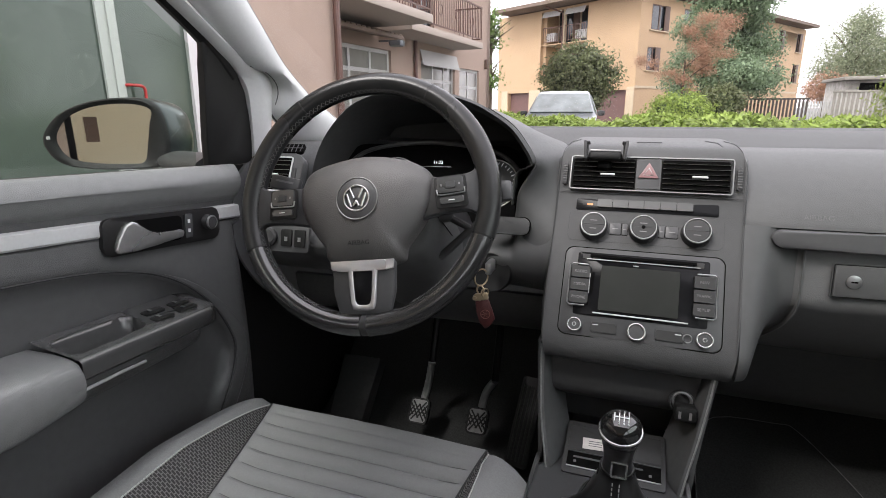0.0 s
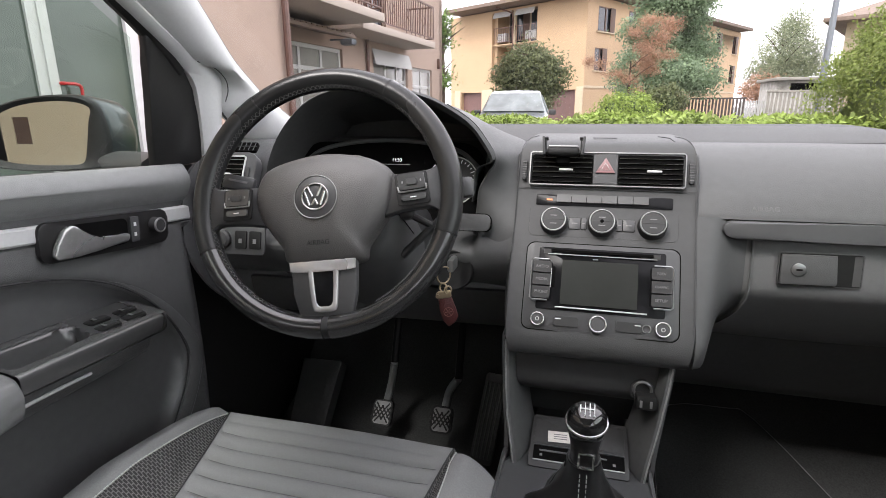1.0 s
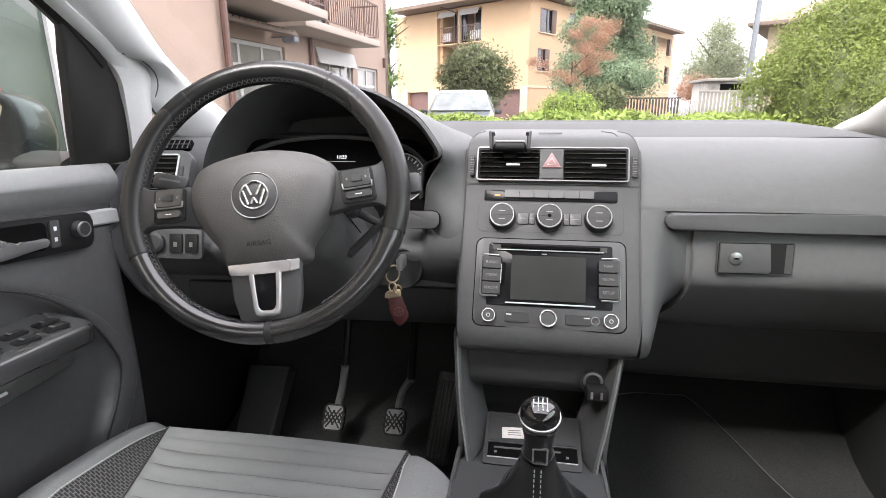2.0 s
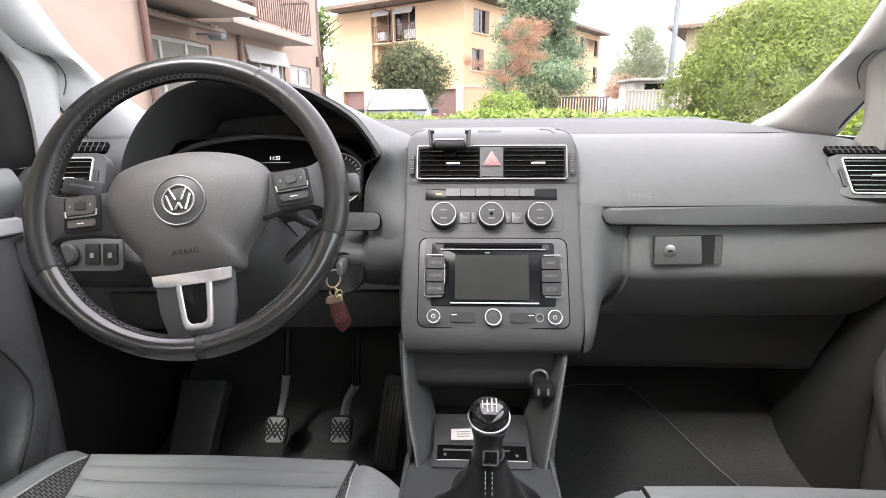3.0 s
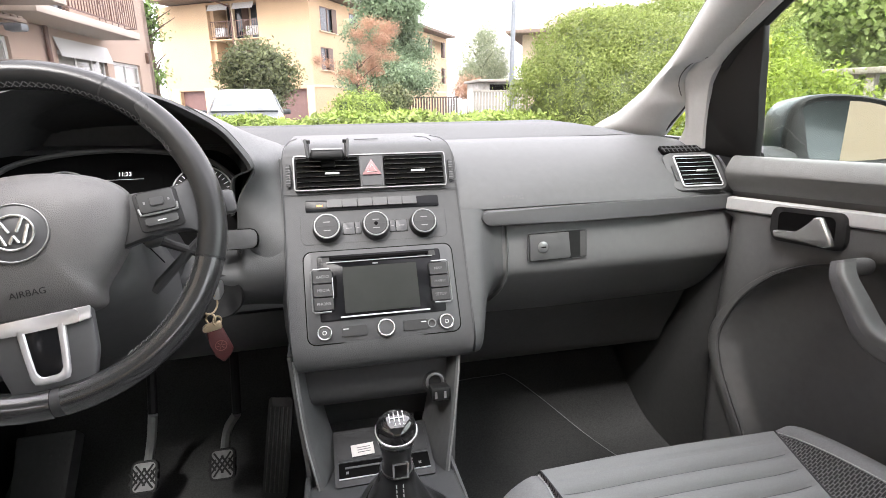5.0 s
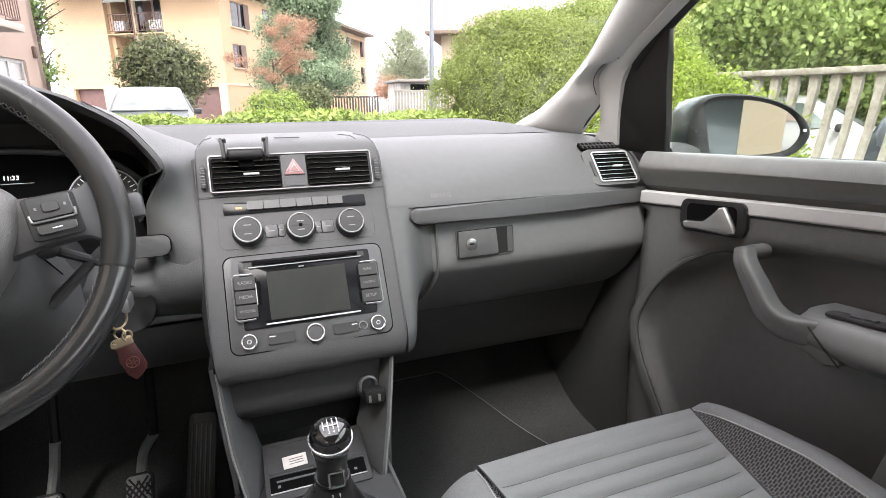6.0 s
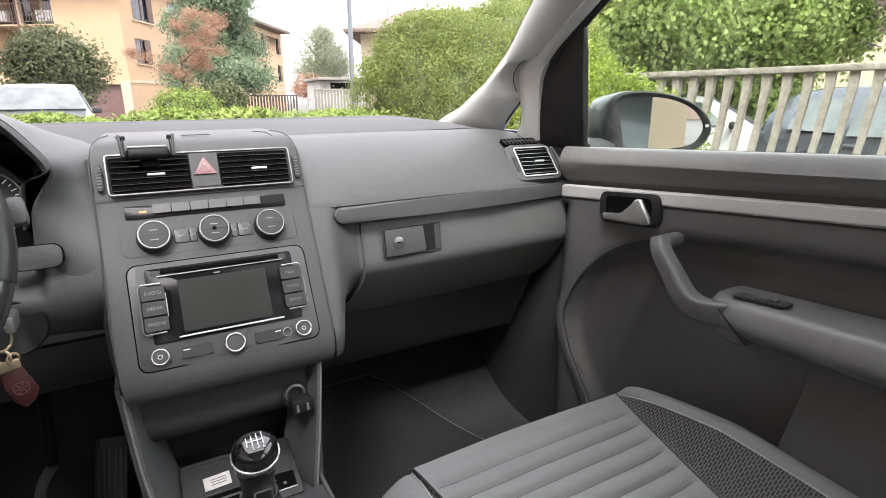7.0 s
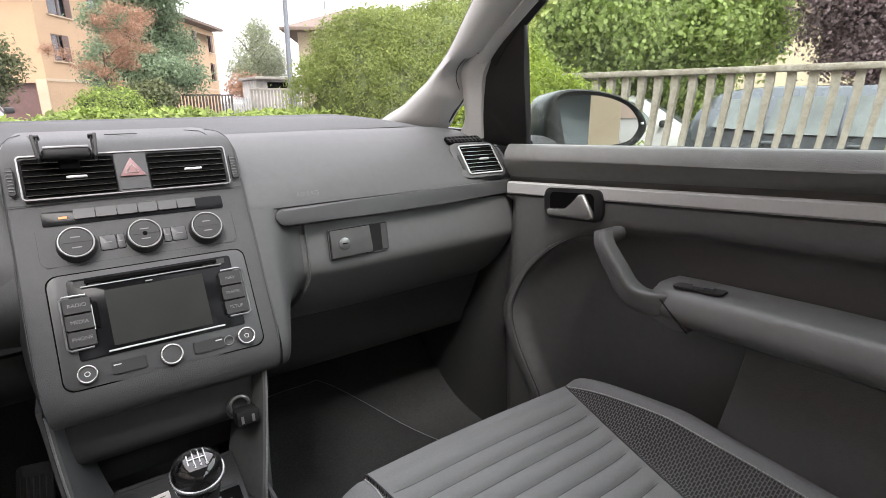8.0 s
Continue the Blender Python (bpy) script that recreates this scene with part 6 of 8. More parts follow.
def build_release(e, s, y, z, w, knob):
    """The inner door handle: dark bezel, well, and a silver lever. Local x runs towards the car's rear on the right-hand door."""
    m = handle_frame(s, y, z) @ pose(0, 0, 0, 0, 0, 5 * s)
    h = part("handle_bezel", plate(w, 0.056, 0.008, 0.014, m @ Matrix.Translation((0, 0, -0.004)), (0, 0), 0.002), GLOSSBEZEL, e)
    lw = 0.100
    off = 0.0 if not knob else -0.022
    # flat plate; the grip well's shade is put into its colour
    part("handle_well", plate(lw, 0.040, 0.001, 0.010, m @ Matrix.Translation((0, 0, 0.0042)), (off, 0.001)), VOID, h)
    if s > 0:
        lever = [(-0.051, -0.012), (-0.047, -0.008), (-0.004, -0.010), (0.010, 0.000), (0.022, 0.019), (0.034, 0.021), (0.052, -0.010), (0.055, -0.021), (0.045, -0.025), (-0.048, -0.021)]
    else:
        lever = [(-0.102, -0.018), (-0.096, 0.0), (-0.085, 0.016), (-0.072, 0.0225), (-0.062, 0.018), (-0.050, 0.003), (-0.030, -0.005), (0.020, -0.001), (0.024, -0.006), (0.020, -0.014), (-0.030, -0.019), (-0.070, -0.023), (-0.096, -0.024)]
    part("lever", prism([m @ Vector((x, yy, 0.006)) for x, yy in lever], m.to_3x3() @ Vector((0, 0, 0.010)), 0.0035, 3), LEVER, h, "satin silver door lever", sharp=50)
    if knob:
        k = m @ Matrix.Translation((0.082, 0.004, 0.005))
        kk = part("mirror_knob", lathe([(0.013, 0), (0.012, 0.010), (0.0105, 0.013), (0.0001, 0.0135)], k, 28), BLACK, h, "mirror adjuster knob")
        part("knob_ring", ring(0.0108, 0.0018, k @ Matrix.Translation((0, 0, 0.012)), 28, 6), CHROME, kk)
        part("lock_key", plate(0.016, 0.040, 0.003, 0.002, m @ Matrix.Translation((0, 0, 0.0045)), (0.040, 0.002), 0.0008), PANEL, h)
        for v in (0.010, -0.006):
            part("key_symbol", box((0.005, 0.006, 0.0004), (0.040, v, 0.0078), m), WHITEINK, h)
    return h


build_release(right_door, 1, 0.594, 0.9445, 0.132, False)
build_release(left_door, -1, 0.622, 0.9500, 0.226, True)


def build_right_armrest(e):
    pts = smooth_line([(0.607, 0.488, 0.926), (0.600, 0.478, 0.905), (0.598, 0.450, 0.872), (0.597, 0.425, 0.845), (0.606, 0.398, 0.832), (0.630, 0.362, 0.832)], 6)
    rows = []
    for i, p in enumerate(pts):
        f = i / (len(pts) - 1)
        w, h = 0.0135 + 0.0045 * f, 0.0125 + 0.0085 * f
        d = (pts[min(i + 1, len(pts) - 1)] - pts[max(i - 1, 0)]).normalized()
        up = Vector((1, 0, 0)).cross(d).normalized()
        rows.append([p + Vector((1, 0, 0)) * w * math.copysign(abs(math.cos(a)) ** 0.55, math.cos(a)) + up * h * 0.86 * math.copysign(abs(math.sin(a)) ** 0.55, math.sin(a)) for a in [2 * math.pi * (j + 0.5) / 24 for j in range(24)]])
    grip = part("pull_handle", loft(rows, across=True, caps=True), HARD, e, "dark satin pull handle", sharp=60)
    part("handle_root", box((0.046, 0.022, 0.024), (0.634, 0.488, 0.914), None, 0.010, 3), HARD, e)
    bm = bmesh.new()
    rows = []
    for i, p in enumerate(pts[1:-1]):
        f = i / (len(pts) - 3)
        d = (pts[i + 2] - pts[i]).normalized()
        up = Vector((1, 0, 0)).cross(d).normalized()
        if up.z < 0:
            up = -up
        w, h = 0.0125 + 0.0040 * f, (0.0125 + 0.0085 * f) * 0.86
        rows.append([p + Vector((-x * w, 0, 0)) + up * h * n for x, n in ((1.09, 0.25), (1.12, 0.75), (0.92, 1.10), (0.2, 1.16), (-0.7, 1.08))])
    # strip paler than the grip: the highlight from above is put into it
    part("grip_strip", loft([smooth_line(r2, 3) for r2 in rows], bm=bm), ARMSKIN, grip, "lighter satin strip along the grip with a painted highlight", sharp=60)
    rows = []
    for y, zt, zb, xi in ((0.405, 0.853, 0.805, 0.618), (0.395, 0.860, 0.802, 0.606), (0.34, 0.864, 0.802, 0.598), (0.20, 0.871, 0.808, 0.597), (0.05, 0.875, 0.814, 0.597), (-0.28, 0.885, 0.825, 0.598)):
        zm = (zt + zb) / 2
        rows.append([(0.68, y, zt), (0.645, y, zt + 0.001), (xi + 0.022, y, zt - 0.002), (xi + 0.010, y, zt - 0.008), (xi + 0.001, y, zm + 0.004), (xi + 0.001, y, zm - 0.008), (xi + 0.010, y, zb + 0.012), (xi + 0.030, y, zb + 0.001), (0.67, y, zb - 0.012), (0.68, y, zb - 0.012)])
    rows = [smooth_line(r, 3) for r in rows]
    part("armrest", loft(rows, caps=True), ARMSKIN, e, "padded satin dark grey armrest", sharp=60)
    m = Matrix.Translation((0.630, 0.335, 0.8645)) @ pose(0, 0, 0, 0, 0, -88) @ pose(0, 0, 0, 0, -5, 0)
    sw = part("window_switch", plate(0.070, 0.022, 0.003, 0.004, m, (0, 0), 0.001), BLACK, e)
    part("switch_rocker", plate(0.030, 0.012, 0.006, 0.003, m, (0.006, 0), 0.0015), SHINE, sw)
    # front edge of the door pocket, a raised panel behind it
    part("pocket_panel", prism([(0.664, 0.272, 0.800), (0.664, 0.283, 0.720), (0.664, 0.295, 0.654), (0.664, 0.312, 0.50), (0.664, -0.28, 0.50), (0.664, -0.28, 0.80)], (-0.009, 0, 0), 0.0035, 3), DOORPLASTIC, e, "smooth front of the door pocket", sharp=50)
    part("handle_foot", prism([(0.603, 0.425, 0.842), (0.606, 0.372, 0.846), (0.606, 0.330, 0.806), (0.606, 0.352, 0.798), (0.604, 0.395, 0.812)], (0.03, 0, 0), 0.005, 3), HARD, e, sharp=50)
    part("armrest_seam", tube([(0.5990, 0.374, 0.846), (0.5995, 0.352, 0.826), (0.604, 0.331, 0.806)], 0.0011, 5), COVER, e)


build_right_armrest(right_door)


def build_left_armrest(e):
    def Lp(x, y, z):
        return (x, y, z)

    # control bar with switches and a sunken grip well
    well = [(0.304, -0.708), (0.312, -0.714), (0.412, -0.716), (0.424, -0.708), (0.418, -0.674), (0.406, -0.667), (0.314, -0.661), (0.304, -0.668)]
    rows = []
    for i in range(66):
        y = 0.556 - 0.260 * i / 65
        k = min(1.0, (0.556 - y) / 0.045)
        xi = -0.735 + (0.088 + 0.006 * (0.556 - y) / 0.26) * (0.35 + 0.65 * math.sqrt(1 - (1 - k) ** 2))
        zt = 0.826 + 0.012 * (0.556 - y) / 0.26 - 0.008 * (1 - k) ** 2
        row = []
        for j in range(29):
            x = -0.735 + (xi - 0.007 + 0.735) * j / 28
            d = inside(y, x, well)
            t = max(0.0, min(1.0, (d + 0.001) / 0.010))
            row.append((x, y, zt + 0.010 * (1 - j / 28) - 0.034 * t * t * (3 - 2 * t)))
        row += [(xi - 0.003, y, zt - 0.0012), (xi - 0.0006, y, zt - 0.0042), (xi, y, zt - 0.009), (xi - 0.001, y, zt - 0.024), (xi - 0.004, y, zt - 0.029), (xi - 0.012, y, zt - 0.031), (-0.735, y, zt - 0.034)]
        rows.append(row)
    part("control_bar", loft(rows), SATIN, e, "dark satin control bar with window switches", sharp=60)
    for x, y in ((-0.698, 0.452), (-0.673, 0.446), (-0.696, 0.498), (-0.674, 0.492)):
        m = Matrix.Translation((x, y, 0.8345 - 0.14 * (x + 0.69) - 0.046 * (y - 0.46))) @ pose(0, 0, 0, 0, 0, 82)
        k = part("window_switch", plate(0.032, 0.019, 0.0030, 0.004, m, (0, 0), 0.0006), COVER, e)
        part("switch_rocker", plate(0.020, 0.011, 0.0055, 0.003, m, (0.003, 0), 0.0015), BUTTON, k)
        part("switch_mark", box((0.004, 0.009, 0.0006), (-0.005, 0, 0.0058), m), CHROME, k)
    # padded rest behind it
    rows = []
    for y, zt, zb, xi in ((0.299, 0.834, 0.785, -0.645), (0.296, 0.838, 0.776, -0.640), (0.22, 0.844, 0.768, -0.638), (0.05, 0.856, 0.778, -0.636), (-0.38, 0.89, 0.81, -0.636)):
        rows.append(smooth_line([(-0.74, y, zt), (-0.69, y, zt + 0.001), (xi - 0.014, y, zt - 0.003), (xi - 0.003, y, zt - 0.014), (xi, y, (zt + zb) / 2), (xi - 0.008, y, zb + 0.008), (xi - 0.025, y, zb), (-0.74, y, zb - 0.01)], 3))
    part("armrest", loft(rows, caps=True), ROLL, e, "padded dark grey armrest", sharp=60)
    # underside with a bright lip
    part("bar_lip", tube(smooth_line([(-0.664, 0.40, 0.785), (-0.660, 0.36, 0.789), (-0.656, 0.302, 0.792)], 4), 0.0024, 8), SILVER, e, "bright lower edge")
    rows = []
    for y, f in ((0.53, 0.0), (0.50, 0.6), (0.42, 1.0), (0.30, 1.0), (0.10, 1.0), (-0.38, 1.0)):
        rows.append(smooth_line([(-0.735, y, 0.812), (-0.69 + 0.024 * f, y, 0.804), (-0.69 + 0.014 * f, y, 0.778), (-0.70 + 0.004 * f, y, 0.755), (-0.735, y, 0.74)], 3))
    part("bar_underside", loft(rows, caps=True), DOORPLASTIC, e, sharp=60)


build_left_armrest(left_door)


# ---- door mirrors ----
def build_mirror(s):
    cx, cy, cz = (0.948, 0.80, 1.073) if s > 0 else (-1.105, 0.75, 1.083)
    e = thing("door_mirror", (cx - 0.2 * s, cy, cz - 0.05), "dark grey-green car door mirror on a black foot", "door mirror", "door mirrors")
    turn = -19.0 if s > 0 else 16.0
    m = Matrix.Translation((cx, cy, cz)) @ pose(0, 0, 0, 0, 0, turn) @ pose(0, 0, 0, 90, 0, 0)
    m = m @ Matrix.Diagonal((0.93, 1.0, 1.0, 1.0) if s > 0 else (1.0, 1.09, 1.0, 1.0))
    # outline of the housing: square shoulder towards the car, narrow nose outwards
    shape = smooth_line([(-0.135, 0.020, 0), (-0.120, 0.058, 0), (-0.070, 0.072, 0), (0.02, 0.066, 0), (0.095, 0.042, 0), (0.138, 0.004, 0), (0.138, -0.028, 0), (0.105, -0.056, 0), (0.03, -0.066, 0), (-0.07, -0.064, 0), (-0.125, -0.055, 0), (-0.138, -0.02, 0)], 4, True)
    # the glass has a straight, slanting edge towards the car
    inset = smooth_line([(-0.100, 0.022, 0), (-0.106, 0.050, 0), (-0.060, 0.061, 0), (0.02, 0.056, 0), (0.080, 0.036, 0), (0.112, 0.004, 0), (0.112, -0.022, 0), (0.088, -0.045, 0), (0.03, -0.054, 0), (-0.045, -0.055, 0), (-0.078, -0.050, 0), (-0.090, -0.018, 0)], 4, True)
    rows = []
    for k, d in ((0.90, 0.006), (0.955, 0.012), (1.0, 0.008), (1.02, -0.004), (1.0, -0.03), (0.93, -0.075), (0.78, -0.11), (0.55, -0.135), (0.25, -0.148), (0.02, -0.150)):
        rows.append([m @ Vector((p.x * k * s - (0.03 * s * max(0, -d) / 0.15), p.y * k, d)) for p in shape])
    part("housing", loft(rows, across=True, caps=True), PAINT, e, sharp=60)
    part("bezel", loft([[m @ Vector((p.x * k * s, p.y * k, d)) for p in shape] for k, d in ((1.012, 0.004), (1.0, 0.013), (0.96, 0.016))] + [[m @ Vector((p.x * k * s, p.y * k, d)) for p in inset] for k, d in ((1.03, 0.012), (0.98, 0.004))], across=True), COVER, e, "black mirror surround", sharp=60)
    pane_bm = bmesh.new()
    pane_bm.faces.new([pane_bm.verts.new(m @ Vector((p.x * s, p.y, 0.0075 + (p.x * 0.085 if s > 0 else 0.0)))) for p in inset])
    g = part("mirror_glass", pane_bm, MIRROR, e, "silvered mirror glass")
    part("repeater", box((0.007, 0.006, 0.004), (0.128 * s, -0.004, 0.015), m, 0.001), WHITEINK, e)
    # foot
    f0, f1 = m @ Vector((-0.11 * s, -0.05, -0.04)), Vector(side(s, [(0.70, 0.80, 1.035)])[0])
    rows = []
    for t in (0, 0.35, 0.7, 1):
        c = f0.lerp(f1, t)
        rows.append([c + Vector((0, 0.045 * math.cos(a) * (1 + 0.3 * t), 0.020 * math.sin(a))) for a in [2 * math.pi * j / 14 for j in range(14)]])
    part("foot", loft(rows, across=True, caps=True), BLACK, e, sharp=60)
    return e


build_mirror(1)
build_mirror(-1)


# ---- outdoors: materials ----
ASPHALT = material("pale_worn_asphalt", (0.13, 0.126, 0.12), 0.9, bump=0.6, bump_scale=55, scale=9, vary=0.3, big=0.4)
SOIL = material("dry_lawn_soil", (0.076, 0.084, 0.042), 0.95, bump=0.6, bump_scale=30, scale=6, vary=0.4, big=0.5)
PINK = material("pink_beige_render", (0.36, 0.27, 0.216), 0.9, bump=0.3, bump_scale=180, scale=7, vary=0.07, big=0.5)
YELLOW = material("warm_yellow_render", (0.452, 0.318, 0.195), 0.9, bump=0.3, bump_scale=40, scale=2, vary=0.06, big=0.25)
CREAM = material("cream_render", (0.487, 0.403, 0.286), 0.9, bump=0.3, bump_scale=40, scale=2, vary=0.06, big=0.25)
WHITEFRAME = material("white_window_paint", (0.45, 0.45, 0.435), 0.45, vary=0.05, scale=12)
DARKFRAME = material("brown_shutter_wood", (0.101, 0.059, 0.042), 0.6, bump=0.4, bump_scale=90, pattern="wave", scale=8)
GARAGE = material("maroon_garage_steel", (0.134, 0.071, 0.063), 0.55, vary=0.15, scale=4)
ROOFTILE = material("grey_brown_roof_edge", (0.160, 0.118, 0.092), 0.8, vary=0.25, scale=5)
CONCRETE = material("weathered_concrete", (0.252, 0.239, 0.210), 0.9, bump=0.6, bump_scale=70, scale=9, vary=0.25, big=2)
LICHEN = material("stained_concrete_baluster", (0.40, 0.375, 0.335), 0.9, bump=0.7, bump_scale=80, scale=34, vary=0.15, big=7, second=(0.20, 0.165, 0.12))
BALCONY = material("pale_pink_balcony_render", (0.42, 0.36, 0.31), 0.9, bump=0.3, bump_scale=120, scale=5, vary=0.08, big=0.6)
# Pale panes: reflected sky is painted in with the white curtains.
PALEGLASS = material("curtain_and_sky_glass", (0.22, 0.215, 0.195), 0.1, vary=0.25, scale=2.5, big=0.8)
RUST = material("brown_railing_paint", (0.12, 0.062, 0.048), 0.5, vary=0.2, scale=10)
GATE = material("dark_brown_gate_paint", (0.075, 0.060, 0.052), 0.6, vary=0.2, scale=8)
WINDOWDARK = material("dark_window_glass", (0.025, 0.029, 0.034), 0.08, vary=0.3, scale=2)
SHOPGLASS = material("dark_green_shop_glass", (0.062, 0.078, 0.064), 0.12, vary=0.25, scale=1.5, big=0.6)
REDPAINT = material("red_door_handle", (0.420, 0.025, 0.025), 0.35, vary=0.1)
CARPAINT = material("silver_blue_car_paint", (0.21, 0.228, 0.24), 0.32, 0.3, vary=0.06, coat=0.6)
GREYCAR = material("slate_grey_car_paint", (0.10, 0.112, 0.132), 0.28, 0.5, vary=0.06, coat=0.6)
WHITECAR = material("white_van_paint", (0.605, 0.605, 0.605), 0.35, vary=0.04, coat=0.5)
# The pale base colour holds the sky's reflection in the car windows.
CARGLASS = material("car_glass_with_painted_sky", (0.12, 0.14, 0.138), 0.06, vary=0.5, scale=3, big=1.5, spec=0.9)
BARK = material("grey_brown_bark", (0.084, 0.063, 0.046), 0.95, bump=0.8, bump_scale=40, scale=12, vary=0.4)
GALV = material("galvanised_steel", (0.176, 0.193, 0.210), 0.5, 0.3, vary=0.12, scale=8)
HEDGELEAF = leafy("bright_laurel_leaf", (0.262, 0.345, 0.086), 0.5, 0.4)
BUSHLEAF = leafy("yellow_green_cypress_spray", (0.235, 0.290, 0.085), 0.28, 0.45)
GREENLEAF = leafy("mid_green_leaf", (0.126, 0.193, 0.059), 0.45, 0.35)
BLUELEAF = leafy("blue_green_leaf", (0.205, 0.275, 0.165), 0.3, 0.35)
OLIVELEAF = leafy("dull_green_leaf", (0.135, 0.155, 0.075), 0.45, 0.3)
PALELEAF = leafy("pale_birch_leaf", (0.277, 0.311, 0.202), 0.35, 0.4)
REDLEAF = leafy("copper_maple_leaf", (0.40, 0.245, 0.165), 0.3, 0.35)
PURPLELEAF = leafy("dark_purple_plum_leaf", (0.27, 0.20, 0.215), 0.45, 0.35)
# Far darker than the leaves: shade inside the foliage is put into this colour.
INNERSHADE = material("painted_inner_shade", (0.050, 0.071, 0.029), 1.0, bump=1.0, bump_scale=20, scale=10, vary=0.5)


# ---- ground ----
def build_ground():
    bm = bmesh.new()
    n = 40
    vs = [[bm.verts.new(((i / n - 0.5) * 3000 * abs(i / n - 0.5) ** 1.6 * 3, (j / n - 0.5) * 3000 * abs(j / n - 0.5) ** 1.6 * 3, 0.0)) for i in range(n + 1)] for j in range(n + 1)]
    for j in range(n):
        for i in range(n):
            bm.faces.new((vs[j][i], vs[j][i + 1], vs[j + 1][i + 1], vs[j + 1][i]))
    tagged(part("ground", bm, ASPHALT, None), "worn grey asphalt yard and street", "ground", kind="structure")
    beds = bmesh.new()
    box((7.2, 3.2, 0.14), (0.6, 6.4, 0.07), bm=beds, bevel=0.03)
    tagged(part("planting_bed", beds, SOIL, None), "raised planting bed behind a kerb", "planting bed", kind="structure")


build_ground()


# ---- foliage ----
def leaves(centres, normals, size, rng, droop=0.3, slim=0.5):
    """Small folded leaves: two quads each, at the given places."""
    n = len(centres)
    face = normals / (np.linalg.norm(normals, axis=1)[:, None] + 1e-9) + rng.normal(0, 0.42, (n, 3))
    face /= np.linalg.norm(face, axis=1)[:, None] + 1e-9
    d = rng.normal(0, 1, (n, 3))
    d[:, 2] -= droop * 1.5 * rng.random(n)
    d -= face * (d * face).sum(1)[:, None]
    d /= np.linalg.norm(d, axis=1)[:, None] + 1e-9
    d += face * 0.35
    d /= np.linalg.norm(d, axis=1)[:, None]
    side_v = np.cross(face, d)
    side_v /= np.linalg.norm(side_v, axis=1)[:, None] + 1e-9
    up = np.cross(d, side_v)
    s = (size * (0.65 + 0.7 * rng.random(n)))[:, None]
    base, tip, mid = centres, centres + d * s, centres + d * s * 0.5 - up * s * 0.08
    a, b = mid + side_v * s * slim * 0.5 + up * s * 0.12, mid - side_v * s * slim * 0.5 + up * s * 0.12
    v = np.stack([base, a, tip, b], 1).reshape(-1, 3)
    i = np.arange(n) * 4
    f = np.concatenate([np.stack([i, i + 1, i + 2], 1), np.stack([i, i + 2, i + 3], 1)])
    return v, f


def crown(name, blobs, count, size, mat, parent, seed, droop=0.3, slim=0.5, clump=0.25, label="", ragged=0.25, shell=0.55, facing=False, lump=0.0):
    """Leaves gathered in clumps on the skin of several ellipsoids (x, y, z, rx, ry, rz)."""
    rng = np.random.default_rng(seed)
    blobs = np.array(blobs, float)
    area = (blobs[:, 3] * blobs[:, 4] * blobs[:, 5]) ** (2 / 3)
    k = max(8, count // 26)
    pick = rng.choice(len(blobs), k, p=area / area.sum())
    u = rng.normal(0, 1, (k, 3))
    u /= np.linalg.norm(u, axis=1)[:, None]
    r = 1 - (1 - shell) * rng.random(k) ** 1.6 + rng.normal(0, ragged * 0.25, k)
    cc = blobs[pick, :3] + u * blobs[pick, 3:] * r[:, None]
    if facing:
        # only the clumps on the side of the yard
        view = np.array([0.0, 0.0, 1.2]) - cc
        view /= np.linalg.norm(view, axis=1)[:, None]
        good = (view * u).sum(1) > -0.25
        cc, u = cc[good], u[good]
        k = len(cc)
    if lump:
        # rounded billows in the outline
        cc = cc + u * (lump * np.sin(cc[:, 0] * 5.1 + cc[:, 2] * 2.0) * np.sin(cc[:, 2] * 6.3 + cc[:, 1] * 3.0 + 1.0) + lump * 0.6 * np.sin(cc[:, 0] * 11 + 2) * np.sin(cc[:, 2] * 12 - cc[:, 1] * 5))[:, None]
    own = rng.integers(0, k, count)
    spread = rng.normal(0, 1, (count, 3)) * clump * (0.6 + 0.8 * rng.random(count))[:, None]
    c = cc[own] + spread
    nrm = u[own] * 0.8 + spread / (clump * 2)
    v, f = leaves(c, nrm, size, rng, droop, slim)
    return part(name, (v.tolist(), [], f.tolist()), mat, parent, label)


def trunk(parent, base, height, r, limbs, seed, name="trunk", lean=(0, 0)):
    rng = random.Random(seed)
    bm = bmesh.new()
    pts = [Vector(base) + Vector((lean[0] * t + rng.uniform(-0.03, 0.03) * height * 0.1, lean[1] * t, height * t)) for t in (0, 0.25, 0.5, 0.75, 1.0)]
    pts = smooth_line(pts, 3)
    tube(pts, [r * (1 - 0.65 * i / (len(pts) - 1)) for i in range(len(pts))], 9, bm=bm)
    for i in range(limbs):
        p = pts[int(len(pts) * (0.35 + 0.6 * i / max(1, limbs)))]
        a = rng.uniform(0, 6.28)
        ln = height * rng.uniform(0.18, 0.34)
        q = [p, p + Vector((math.cos(a) * ln * 0.5, math.sin(a) * ln * 0.5, ln * 0.4)), p + Vector((math.cos(a) * ln, math.sin(a) * ln, ln * 0.7))]
        tube(smooth_line(q, 3), [r * 0.4 * (1 - 0.8 * j / 6) for j in range(7)], 6, bm=bm)
    return part(name, bm, BARK, parent)


